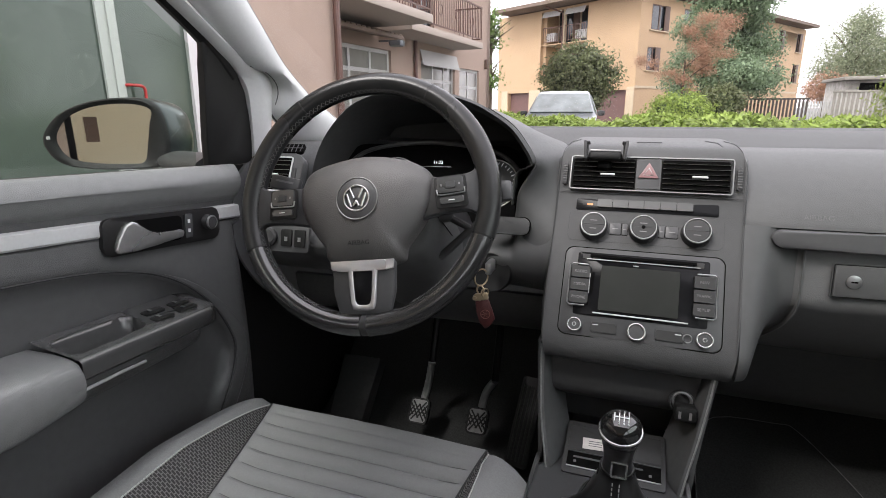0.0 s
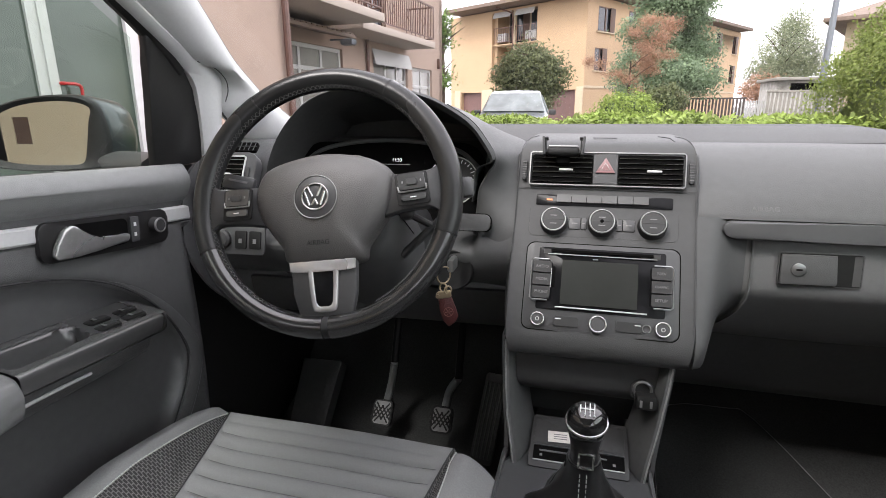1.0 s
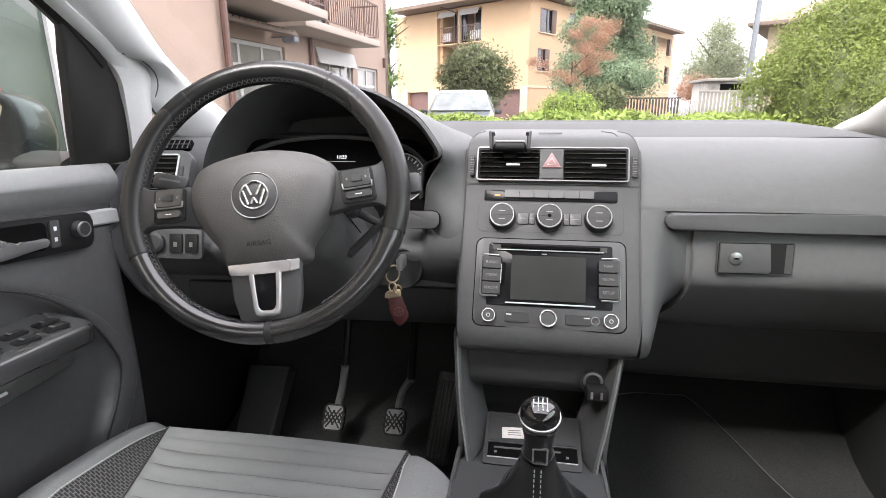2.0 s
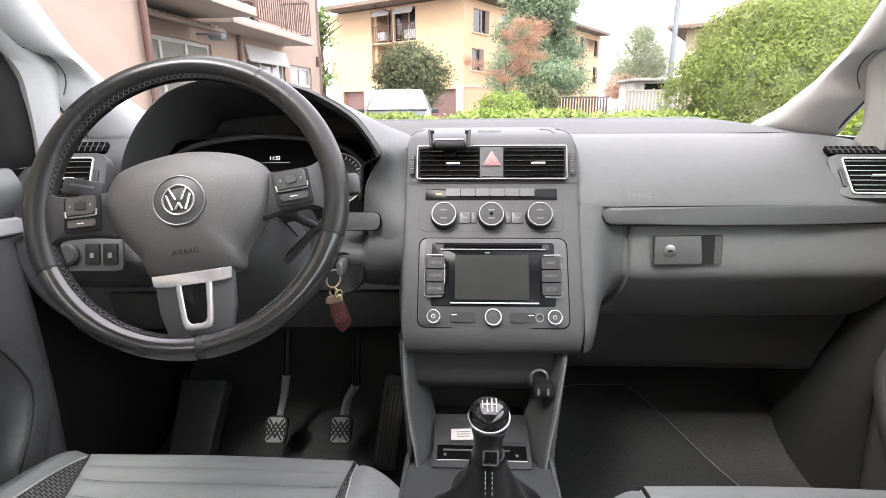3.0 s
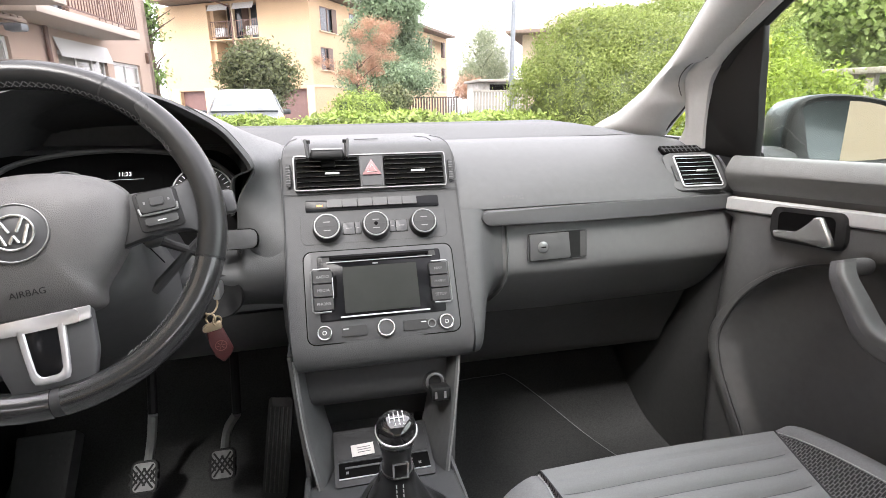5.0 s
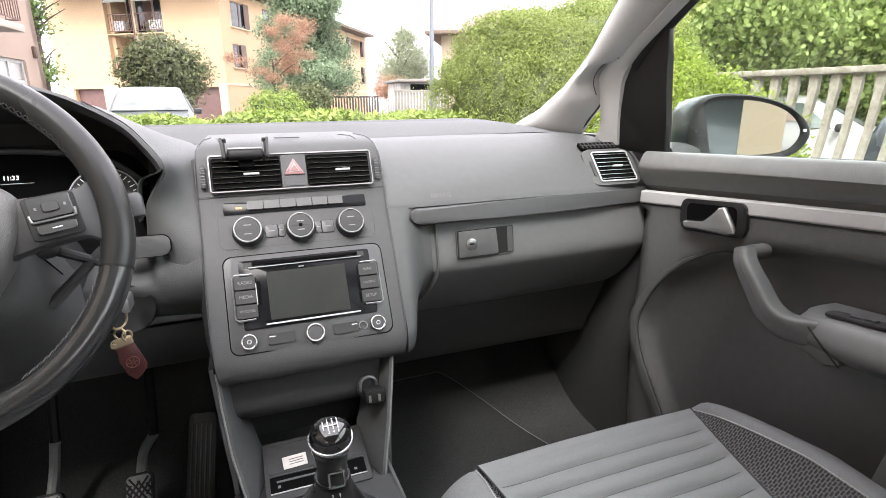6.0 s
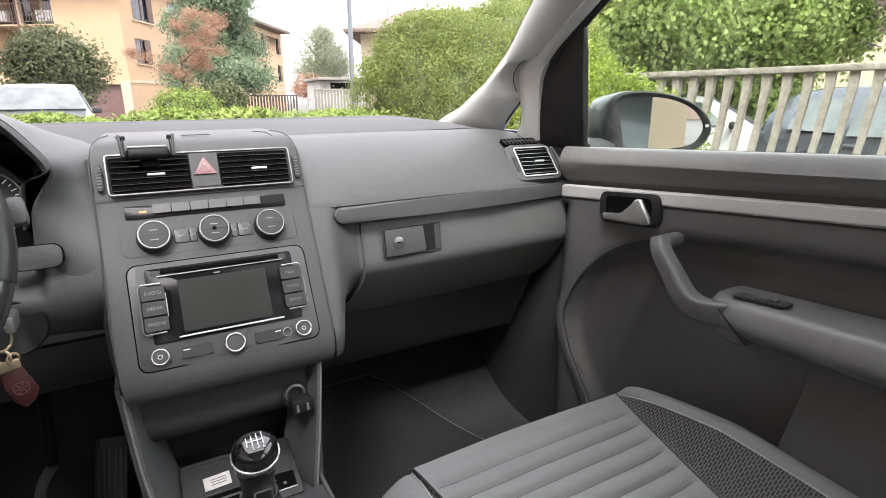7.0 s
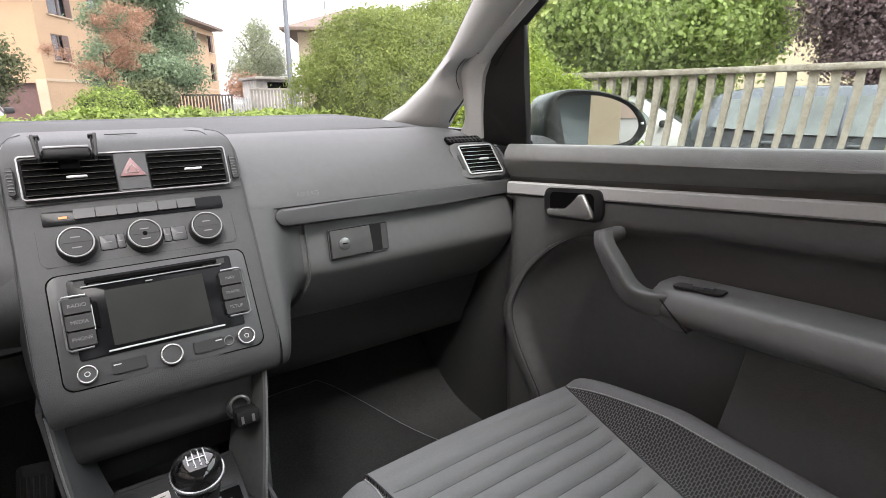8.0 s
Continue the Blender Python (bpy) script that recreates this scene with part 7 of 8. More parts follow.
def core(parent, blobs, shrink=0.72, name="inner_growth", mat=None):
    # solid filler under the leaves; its dark colour stands in for inner shade
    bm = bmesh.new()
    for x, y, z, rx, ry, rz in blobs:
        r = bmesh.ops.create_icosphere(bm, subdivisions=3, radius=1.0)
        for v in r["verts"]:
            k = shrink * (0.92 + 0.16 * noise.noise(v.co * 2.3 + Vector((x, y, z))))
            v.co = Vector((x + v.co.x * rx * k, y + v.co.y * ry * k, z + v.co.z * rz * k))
    return part(name, bm, mat or INNERSHADE, parent)


def tree(name, base, height, r, blobs, count, size, mat, label, seed, limbs=7, droop=0.3, slim=0.5, clump=0.25, inner=0.0, ragged=0.3, shell=0.35, category="tree", facing=False, core_mat=None):
    e = thing(name, base, label, category)
    trunk(e, base, height, r, limbs, seed)
    crown("crown", blobs, count, size, mat, e, seed, droop, slim, clump, ragged=ragged, shell=shell, facing=facing)
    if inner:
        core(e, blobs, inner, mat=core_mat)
    return e


def build_hedge():
    e = thing("hedge", (0.3, 5.8, 0.14), "bright yellow-green clipped laurel hedge in front of the car", "hedge")
    rng = np.random.default_rng(5)
    n = 40000
    x = rng.uniform(-3.2, 2.35, n)
    y = rng.uniform(5.1, 6.5, n)
    wave = 0.035 * np.sin(x * 3.1) + 0.03 * np.sin(x * 7.3 + 1) + 0.02 * np.sin(y * 5)
    z = 1.005 + wave - 0.30 * rng.random(n) ** 2.5
    edge = y < 5.35
    z[edge] = rng.uniform(0.55, 1.04, edge.sum())
    c = np.stack([x, y, z], 1)
    nrm = np.stack([np.zeros(n), np.where(edge, -0.5, 0.0), np.full(n, 1.0)], 1)
    v, f = leaves(c, nrm, 0.062, rng, 0.2, 0.45)
    part("crown", (v.tolist(), [], f.tolist()), HEDGELEAF, e)
    # dark block painted as the shade between the hedge's leaves
    part("inner_growth", box((5.4, 1.15, 0.80), (-0.43, 5.83, 0.50), None, 0.12), INNERSHADE, e)


build_hedge()


def build_big_bush():
    e = thing("shrub", (3.5, 6.0, 0.1), "large rounded yellow-green cypress shrub beside the hedge", "shrub")
    blobs = [(3.50, 5.7, 1.05, 1.40, 1.2, 1.10), (3.06, 5.55, 1.05, 0.88, 0.9, 0.80), (4.1, 6.0, 1.35, 1.2, 1.2, 0.98), (3.3, 5.7, 1.50, 0.95, 0.9, 0.62), (4.9, 6.2, 1.2, 1.2, 1.1, 1.15), (3.02, 5.5, 0.6, 0.82, 0.8, 0.7)]
    crown("crown", blobs, 160000, 0.032, BUSHLEAF, e, 11, droop=-0.1, slim=0.5, clump=0.045, ragged=0.05, shell=0.97, facing=True, lump=0.09)
    # half as bright as the sprays: shade in their gaps is painted on the core
    core(e, blobs, 0.95, mat=material("shrub_core_with_shade", (0.12, 0.15, 0.056), 1.0, bump=1.0, bump_scale=30, scale=12, vary=0.5))


build_big_bush()


def build_side_bush():
    e = thing("shrub", (3.0, 2.9, 0.1), "bright yellow-green feathery shrub by the concrete fence", "shrub")
    blobs = [(2.55, 2.75, 0.72, 0.62, 0.6, 0.62), (2.78, 2.48, 0.60, 0.50, 0.46, 0.52), (2.75, 3.05, 0.85, 0.40, 0.40, 0.62), (2.38, 3.15, 0.68, 0.32, 0.32, 0.44)]
    lime = leafy("lime_cypress_spray", (0.244, 0.311, 0.050), 0.35, 0.45)
    crown("crown", blobs, 70000, 0.032, lime, e, 13, droop=-0.4, slim=0.45, clump=0.035, ragged=0.2, shell=0.9, facing=True)
    # the core's darker lime carries the shade behind the sprays
    core(e, blobs, 0.93, mat=material("lime_core_with_shade", (0.109, 0.151, 0.025), 1.0, bump=1.0, bump_scale=30, scale=16, vary=0.5))


build_side_bush()


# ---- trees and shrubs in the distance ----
# Core of the maples, darker than their leaves to paint shade in the gaps.
GREENCORE = material("green_core_with_shade", (0.27, 0.36, 0.15), 1.0, bump=1.0, bump_scale=14, scale=9, vary=0.65)
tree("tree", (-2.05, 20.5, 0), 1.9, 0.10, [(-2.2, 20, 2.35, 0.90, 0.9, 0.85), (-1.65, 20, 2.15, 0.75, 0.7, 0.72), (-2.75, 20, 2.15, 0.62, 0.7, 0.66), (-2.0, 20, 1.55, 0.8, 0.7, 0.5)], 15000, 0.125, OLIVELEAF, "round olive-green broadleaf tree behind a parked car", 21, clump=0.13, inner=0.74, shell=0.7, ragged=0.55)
rng_bough = random.Random(61)
# maple: flat feathery sprays, one above the other
sprays = [(1.75 + rng_bough.uniform(-0.5, 0.75), 19.5 + rng_bough.uniform(-0.3, 0.3), 2.35 + 0.145 * i, rng_bough.uniform(0.32, 0.5), 0.35, rng_bough.uniform(0.10, 0.17)) for i in range(11)]
sprays += [(1.2, 19.5, 2.05, 0.40, 0.3, 0.09), (0.75, 19.5, 2.25, 0.42, 0.3, 0.09), (0.25, 19.4, 2.55, 0.40, 0.25, 0.08), (-0.1, 19.4, 2.66, 0.28, 0.2, 0.06), (1.5, 19.5, 1.70, 0.35, 0.3, 0.10), (2.35, 19.5, 3.75, 0.42, 0.3, 0.2)]
tree("maple", (1.25, 19.5, 0), 2.6, 0.07, sprays, 14000, 0.055, REDLEAF, "copper-red Japanese maple with feathery branches", 22, limbs=6, clump=0.085, slim=0.4, shell=0.2)
# sweet gum: boughs that narrow towards the top, with gaps between
boughs = []
for i in range(44):
    h = i / 43
    reach = 2.0 * (1 - 0.72 * h) + 0.15
    a = rng_bough.uniform(0, 6.28)
    d = reach * rng_bough.uniform(0.35, 1.0)
    k = rng_bough.uniform(0.7, 1.05) * (1 - 0.30 * h)
    boughs.append((3.05 + math.cos(a) * d, 24 + math.sin(a) * d * 0.8, 1.5 + 6.3 * h, k, k, k * 0.62))
# the dark core colour carries the shade between the boughs
tree("tree", (2.9, 24, 0), 6.0, 0.20, boughs, 84000, 0.125, BLUELEAF, "tall blue-green sweet gum tree behind the maple", 23, limbs=12, clump=0.15, inner=0.72, shell=0.6, ragged=0.6, core_mat=material("blue_green_core_with_shade", (0.085, 0.125, 0.07), 1.0, bump=1.0, bump_scale=14, scale=9, vary=0.5))
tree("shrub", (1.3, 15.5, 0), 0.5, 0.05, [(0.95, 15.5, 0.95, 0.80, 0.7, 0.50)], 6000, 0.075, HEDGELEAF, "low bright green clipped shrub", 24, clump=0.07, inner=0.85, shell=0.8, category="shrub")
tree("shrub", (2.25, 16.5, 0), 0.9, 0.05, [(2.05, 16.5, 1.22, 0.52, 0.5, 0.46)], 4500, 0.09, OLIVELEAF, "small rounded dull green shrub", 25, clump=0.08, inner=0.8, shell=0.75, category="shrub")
tree("birch", (9.6, 33, 0), 5.0, 0.10, [(9.9, 33, 3.8, 1.6, 1.2, 1.6), (9.2, 33, 2.8, 1.4, 1.0, 1.0), (10.9, 33, 3.2, 1.2, 0.9, 1.2), (10.0, 33, 5.2, 0.8, 0.6, 0.9)], 30000, 0.11, PALELEAF, "pale feathery birch behind a wall", 26, limbs=14, clump=0.22, slim=0.4, shell=0.25, droop=0.9)
tree("tree", (8.0, 30, 0), 1.4, 0.07, [(8.1, 30, 1.95, 1.0, 0.8, 0.6), (8.8, 30, 1.6, 0.8, 0.7, 0.5)], 5200, 0.12, REDLEAF, "low rust-coloured shrub beside a wall", 27, clump=0.14, shell=0.4, category="shrub")
tree("tree", (-7.2, 27, 0), 5.0, 0.12, [(-7.3, 27, 4.4, 0.45, 0.5, 0.7), (-7.2, 27, 2.6, 0.45, 0.5, 0.5), (-7.4, 27, 5.2, 0.45, 0.5, 0.6)], 2200, 0.17, GREENLEAF, "slim green tree beside the pink house", 28, clump=0.2, shell=0.4)
FRESHLEAF = leafy("fresh_green_maple_leaf", (0.40, 0.48, 0.19), 0.42, 0.6)
for bx, by, sc, sd in ((7.6, 7.4, 1.0, 31), (9.9, 6.5, 1.05, 32), (12.4, 8.3, 1.1, 33)):
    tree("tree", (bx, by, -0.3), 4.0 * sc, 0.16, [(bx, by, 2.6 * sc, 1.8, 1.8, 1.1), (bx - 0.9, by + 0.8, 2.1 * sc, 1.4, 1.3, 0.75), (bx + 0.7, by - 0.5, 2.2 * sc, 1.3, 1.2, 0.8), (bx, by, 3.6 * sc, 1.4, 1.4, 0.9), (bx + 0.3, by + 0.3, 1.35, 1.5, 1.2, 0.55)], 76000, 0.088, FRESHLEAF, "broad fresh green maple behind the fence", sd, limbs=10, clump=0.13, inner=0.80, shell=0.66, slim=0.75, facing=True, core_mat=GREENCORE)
# Darker than the plum's leaves: inner shade put into the core's colour.
PLUMCORE = material("purple_core_with_shade", (0.11, 0.08, 0.085), 1.0, bump=1.0, bump_scale=14, scale=9, vary=0.6)
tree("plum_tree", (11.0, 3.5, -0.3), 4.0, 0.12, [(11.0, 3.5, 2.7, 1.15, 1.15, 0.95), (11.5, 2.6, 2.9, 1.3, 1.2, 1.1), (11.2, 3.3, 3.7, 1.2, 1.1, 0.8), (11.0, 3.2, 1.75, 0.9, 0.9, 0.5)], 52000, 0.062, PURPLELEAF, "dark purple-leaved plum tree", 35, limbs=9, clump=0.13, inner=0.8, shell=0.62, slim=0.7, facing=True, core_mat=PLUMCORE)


# ---- concrete baluster fence ----
FA, FB = Vector((4.30, 5.1, 0)), Vector((6.2, -0.7, 0))


def build_fence():
    d = (FB - FA).normalized()
    ln = (FB - FA).length
    nrm = Vector((-d.y, d.x, 0))
    ang = math.degrees(math.atan2(d.y, d.x))
    e = thing("fence", ((FA + FB) / 2)[:], "weathered concrete fence of wavy balusters under a flat rail", "fence")
    M0 = Matrix.Translation(FA) @ pose(0, 0, 0, 0, 0, ang)
    part("rail", box((ln, 0.16, 0.055), (ln / 2, 0, 1.3775), M0, 0.008), LICHEN, e)
    part("plinth", box((ln, 0.18, 0.42), (ln / 2, 0, 0.21), M0, 0.01), CONCRETE, e)
    rows = []
    for z, off, w in ((0.42, -0.075, 0.024), (0.60, -0.056, 0.025), (0.80, -0.033, 0.026), (1.03, -0.013, 0.027), (1.035, -0.013, 0.030), (1.19, 0.0, 0.030), (1.195, 0.0, 0.034), (1.35, 0.0, 0.034)):
        rows.append([Vector((off - w, -0.045, z)), Vector((off + w, -0.045, z)), Vector((off + w, 0.045, z)), Vector((off - w, 0.045, z))])
    n = int(ln / 0.161)
    first = None
    for i in range(n):
        m = M0 @ Matrix.Translation((0.15 + i * 0.161, 0, 0))
        if first is None:
            first = part("baluster", loft(rows, across=True, caps=True), LICHEN, e, sharp=50)
            first.matrix_basis = m
        else:
            twin(first, "baluster", m, e)


build_fence()


# ---- vehicles ----
def build_car(at, turn, paint, label, L=4.0, Wd=1.70, H=1.50, van=False, steep=False):
    """A parked car; its nose points along local -y, towards us when turn is 0."""
    e = thing("parked_car", at, label, "car", "parked cars")
    M = Matrix.Translation(at) @ pose(0, 0, 0, 0, 0, turn)
    w = Wd / 2
    if van:
        prof = [(-L / 2, 0.30, 0.85), (-L / 2 + 0.05, 0.75, 0.95), (-L / 2 + 0.55, 1.02, 1.0), (-L / 2 + 1.2, H - 0.08, 0.9), (-L / 2 + 1.7, H, 0.88), (L / 2 - 0.3, H, 0.88), (L / 2, H - 0.12, 0.9), (L / 2, 0.30, 0.95)]
        belt_i = 1.02
    else:
        prof = [(-L / 2, 0.28, 0.82), (-L / 2 + 0.02, 0.62, 0.92), (-L / 2 + 0.35, 0.80, 0.97), (-L / 2 + 1.0, 0.95, 1.0), (-L / 2 + 1.12, 0.99, 0.97), (-L / 2 + 1.85, H - 0.06, 0.76), (-L / 2 + 2.4, H, 0.74), (L / 2 - 0.7, H - 0.04, 0.74), (L / 2 - 0.12, 1.02, 0.95), (L / 2, 0.75, 0.93), (L / 2, 0.28, 0.88)]
        belt_i = 0.97
        if steep:
            prof[7], prof[8] = (L / 2 - 0.42, H - 0.05, 0.76), (L / 2 - 0.06, 1.02, 0.95)
    line = smooth_line([(0, y, z) for y, z, k in prof], 4)
    ks = smooth_line([(k, 0, 0) for y, z, k in prof], 4)
    rows = []
    for p, k in zip(line, ks):
        ww = w * k.x
        low = min(0.28, p.z)
        mid = min(p.z, belt_i)
        rows.append([M @ Vector(q) for q in ((-ww * 0.97 if p.z <= belt_i else -w * 0.97, p.y, low), (-w * 0.995, p.y, (low + mid) / 2 if mid > 0.3 else low), (-w * 0.97, p.y, mid), (-ww * 0.98, p.y, max(mid, p.z - 0.03)), (-ww * 0.9, p.y, p.z), (0, p.y, p.z + 0.015), (ww * 0.9, p.y, p.z), (ww * 0.98, p.y, max(mid, p.z - 0.03)), (w * 0.97, p.y, mid), (w * 0.995, p.y, (low + mid) / 2 if mid > 0.3 else low), (ww * 0.97 if p.z <= belt_i else w * 0.97, p.y, low))])
    part("body", loft(rows), paint, e, sharp=50)

    def flat(name, poly, mat, away, parent=e, bevel=0.0):
        return part(name, prism([M @ Vector(p) for p in poly], M.to_3x3() @ Vector(away), bevel), mat, parent)

    if van:
        y0, z0, y1, z1, k0, k1 = -L / 2 + 0.66, 1.12, -L / 2 + 1.16, H - 0.14, 0.88, 0.84
    else:
        y0, z0, y1, z1, k0, k1 = -L / 2 + 1.17, 1.03, -L / 2 + 1.80, H - 0.10, 0.86, 0.70
    flat("windscreen", [(-w * k0, y0, z0), (w * k0, y0, z0), (w * k1, y1, z1), (-w * k1, y1, z1)], CARGLASS, (0, -0.05, 0.03))
    for s in (-1, 1):
        if van:
            wins = [[(-L / 2 + 0.9, 1.08), (-L / 2 + 1.85, 1.08), (-L / 2 + 1.85, H - 0.22), (-L / 2 + 1.35, H - 0.22)]]
        else:
            wins = [[(-L / 2 + 1.55, 1.0), (-L / 2 + 2.25, 1.0), (-L / 2 + 2.25, H - 0.12), (-L / 2 + 2.0, H - 0.12)], [(-L / 2 + 2.33, 1.0), (-L / 2 + 3.15, 1.0), (-L / 2 + 3.0, H - 0.12), (-L / 2 + 2.33, H - 0.12)]]
        if steep:
            wins[0] = [(-L / 2 + 1.50, 1.0), (-L / 2 + 2.22, 1.0), (-L / 2 + 2.22, H - 0.12), (-L / 2 + 2.0, H - 0.12)]
            wins[1] = [(-L / 2 + 2.30, 1.0), (-L / 2 + 3.05, 1.0), (-L / 2 + 3.0, H - 0.12), (-L / 2 + 2.30, H - 0.12)]
            wins.append([(-L / 2 + 3.14, 1.03), (L / 2 - 0.42, 1.06), (L / 2 - 0.50, H - 0.15), (-L / 2 + 3.09, H - 0.13)])
            for yy in (-L / 2 + 2.10, -L / 2 + 2.98):
                part("door_handle", box((0.03, 0.16, 0.03), (s * (w + 0.004), yy, 0.90), M, 0.01), GALV, e)
                part("door_gap", box((0.012, 0.012, 0.62), (s * (w * 0.985), yy + 0.14, 0.66), M), BLACK, e)
            part("tail_lamp", box((0.10, 0.10, 0.32), (s * w * 0.86, L / 2 - 0.06, 0.86), M, 0.03), REDPAINT, e, "red tail lamp")
        for q in wins:
            flat("side_window", [(s * w * (0.975 if z < 1.1 else 0.77 if not van else 0.90), y, z) for y, z in q], CARGLASS, (s * 0.02, 0, 0.008))
        part("door_mirror", box((0.18, 0.10, 0.13), (s * (w + 0.08), -L / 2 + 1.45 if not van else -L / 2 + 1.0, 1.02), M, 0.04), BLACK if not van else paint, e)
        lamp = part("headlight", box((0.30, 0.10, 0.15), (s * w * 0.68, -L / 2 + 0.06, 0.68), M, 0.04), CHROME, e, "clear headlight")
        for yy in (-L / 2 + 0.75, L / 2 - 0.75):
            wm = M @ Matrix.Translation((s * (w - 0.10), yy, 0.30)) @ pose(0, 0, 0, 0, 90, 0)
            wh = part("wheel", lathe([(0.19, -0.10), (0.29, -0.11), (0.30, -0.06), (0.30, 0.06), (0.29, 0.11), (0.19, 0.10), (0.0001, 0.09)], wm, 24), RUBBER, e)
            part("rim", lathe([(0.19, 0.095 * s), (0.10, 0.105 * s), (0.0001, 0.10 * s)], wm, 20), GALV, wh)
    part("grille", box((Wd * 0.55, 0.06, 0.12), (0, -L / 2 + 0.0, 0.55), M, 0.02), BLACK, e)
    part("number_plate", box((0.52, 0.02, 0.11), (0, -L / 2 - 0.035, 0.42), M, 0.004), WHITEINK, e)
    part("bumper", box((Wd * 0.92, 0.12, 0.20), (0, -L / 2 + 0.01, 0.36), M, 0.05), paint, e)
    part("aerial", tube([M @ Vector((0, -L / 2 + 1.95, H)), M @ Vector((0, -L / 2 + 2.1, H + 0.12))], 0.006, 6), BLACK, e)
    return e


build_car((-1.92, 14.6, 0), 4, CARPAINT, "silver-blue hatchback parked behind the hedge", 4.0, 1.78, 1.57)
build_car((8.05, 2.30, -0.30), 8, GREYCAR, "slate grey hatchback parked behind the fence", 4.1, 1.80, 1.56, steep=True)
build_car((9.0, 6.4, -0.30), 28, WHITECAR, "white hatchback parked farther along the street", 4.0, 1.75, 1.5)
build_car((13.2, 9.6, -0.30), 62, WHITECAR, "white delivery van behind the parked cars", 5.2, 2.0, 2.2, True)


# ---- pink house on the left ----
def wall_with_holes(name, M, width, height, holes, thick, mat, parent, label=""):
    """A wall on the local xz plane, with rectangular openings (x0, z0, x1, z1) right through it."""
    xs = sorted({0.0, width, *[h[0] for h in holes], *[h[2] for h in holes]})
    zs = sorted({0.0, height, *[h[1] for h in holes], *[h[3] for h in holes]})
    bm = bmesh.new()
    for i in range(len(xs) - 1):
        for j in range(len(zs) - 1):
            cx, cz = (xs[i] + xs[i + 1]) / 2, (zs[j] + zs[j + 1]) / 2
            if any(h[0] < cx < h[2] and h[1] < cz < h[3] for h in holes):
                continue
            box((xs[i + 1] - xs[i], thick, zs[j + 1] - zs[j]), (cx, thick / 2, cz), M, bm=bm)
    bmesh.ops.remove_doubles(bm, verts=bm.verts, dist=0.0005)
    bm.verts.index_update()
    seen = {}
    for f in bm.faces[:]:
        seen.setdefault(tuple(sorted(v.index for v in f.verts)), []).append(f)
    doubled = [f for fs in seen.values() if len(fs) > 1 for f in fs]
    bmesh.ops.delete(bm, geom=doubled, context='FACES')
    return part(name, bm, mat, parent, label)


def window_unit(M, x0, z0, x1, z1, parent, frame_mat=WHITEFRAME, glass=WINDOWDARK, deep=0.10, line=0.07, mull=(), name="window", transom=None):
    w, h = x1 - x0, z1 - z0
    m = M @ Matrix.Translation(((x0 + x1) / 2, deep, (z0 + z1) / 2)) @ pose(0, 0, 0, 90, 0, 0)
    f = part(name, rim(w, h, line, 0.05, 0.002, m), frame_mat, parent)
    part("pane", plate(w - line, h - line, 0.01, 0.001, m @ Matrix.Translation((0, 0, 0.012))), glass, f)
    for u in mull:
        part("mullion", box((line, h - line, 0.045), (u - w / 2, 0, 0.025), m), frame_mat, f)
    if transom:
        part("transom", box((w - line, line, 0.043), (0, transom - h / 2, 0.025), m), frame_mat, f)
    return f


def railing(M, x0, x1, z0, h, parent, step=0.14, depth=0.0, mat=None):
    mat = mat or RUST
    r = part("railing", box((x1 - x0, 0.04, 0.04), ((x0 + x1) / 2, depth, z0 + h), M), mat, parent)
    part("bottom_bar", box((x1 - x0, 0.03, 0.03), ((x0 + x1) / 2, depth, z0 + 0.10), M), mat, r)
    n = max(2, int((x1 - x0) / step))
    src = None
    for i in range(n + 1):
        x = x0 + (x1 - x0) * i / n
        if src is None:
            src = part("bar", box((0.018, 0.018, h - 0.1), (0, 0, 0)), mat, r)
            src.matrix_basis = M @ Matrix.Translation((x, depth, z0 + 0.1 + (h - 0.1) / 2))
        else:
            twin(src, "bar", M @ Matrix.Translation((x, depth, z0 + 0.1 + (h - 0.1) / 2)), r)
    return r


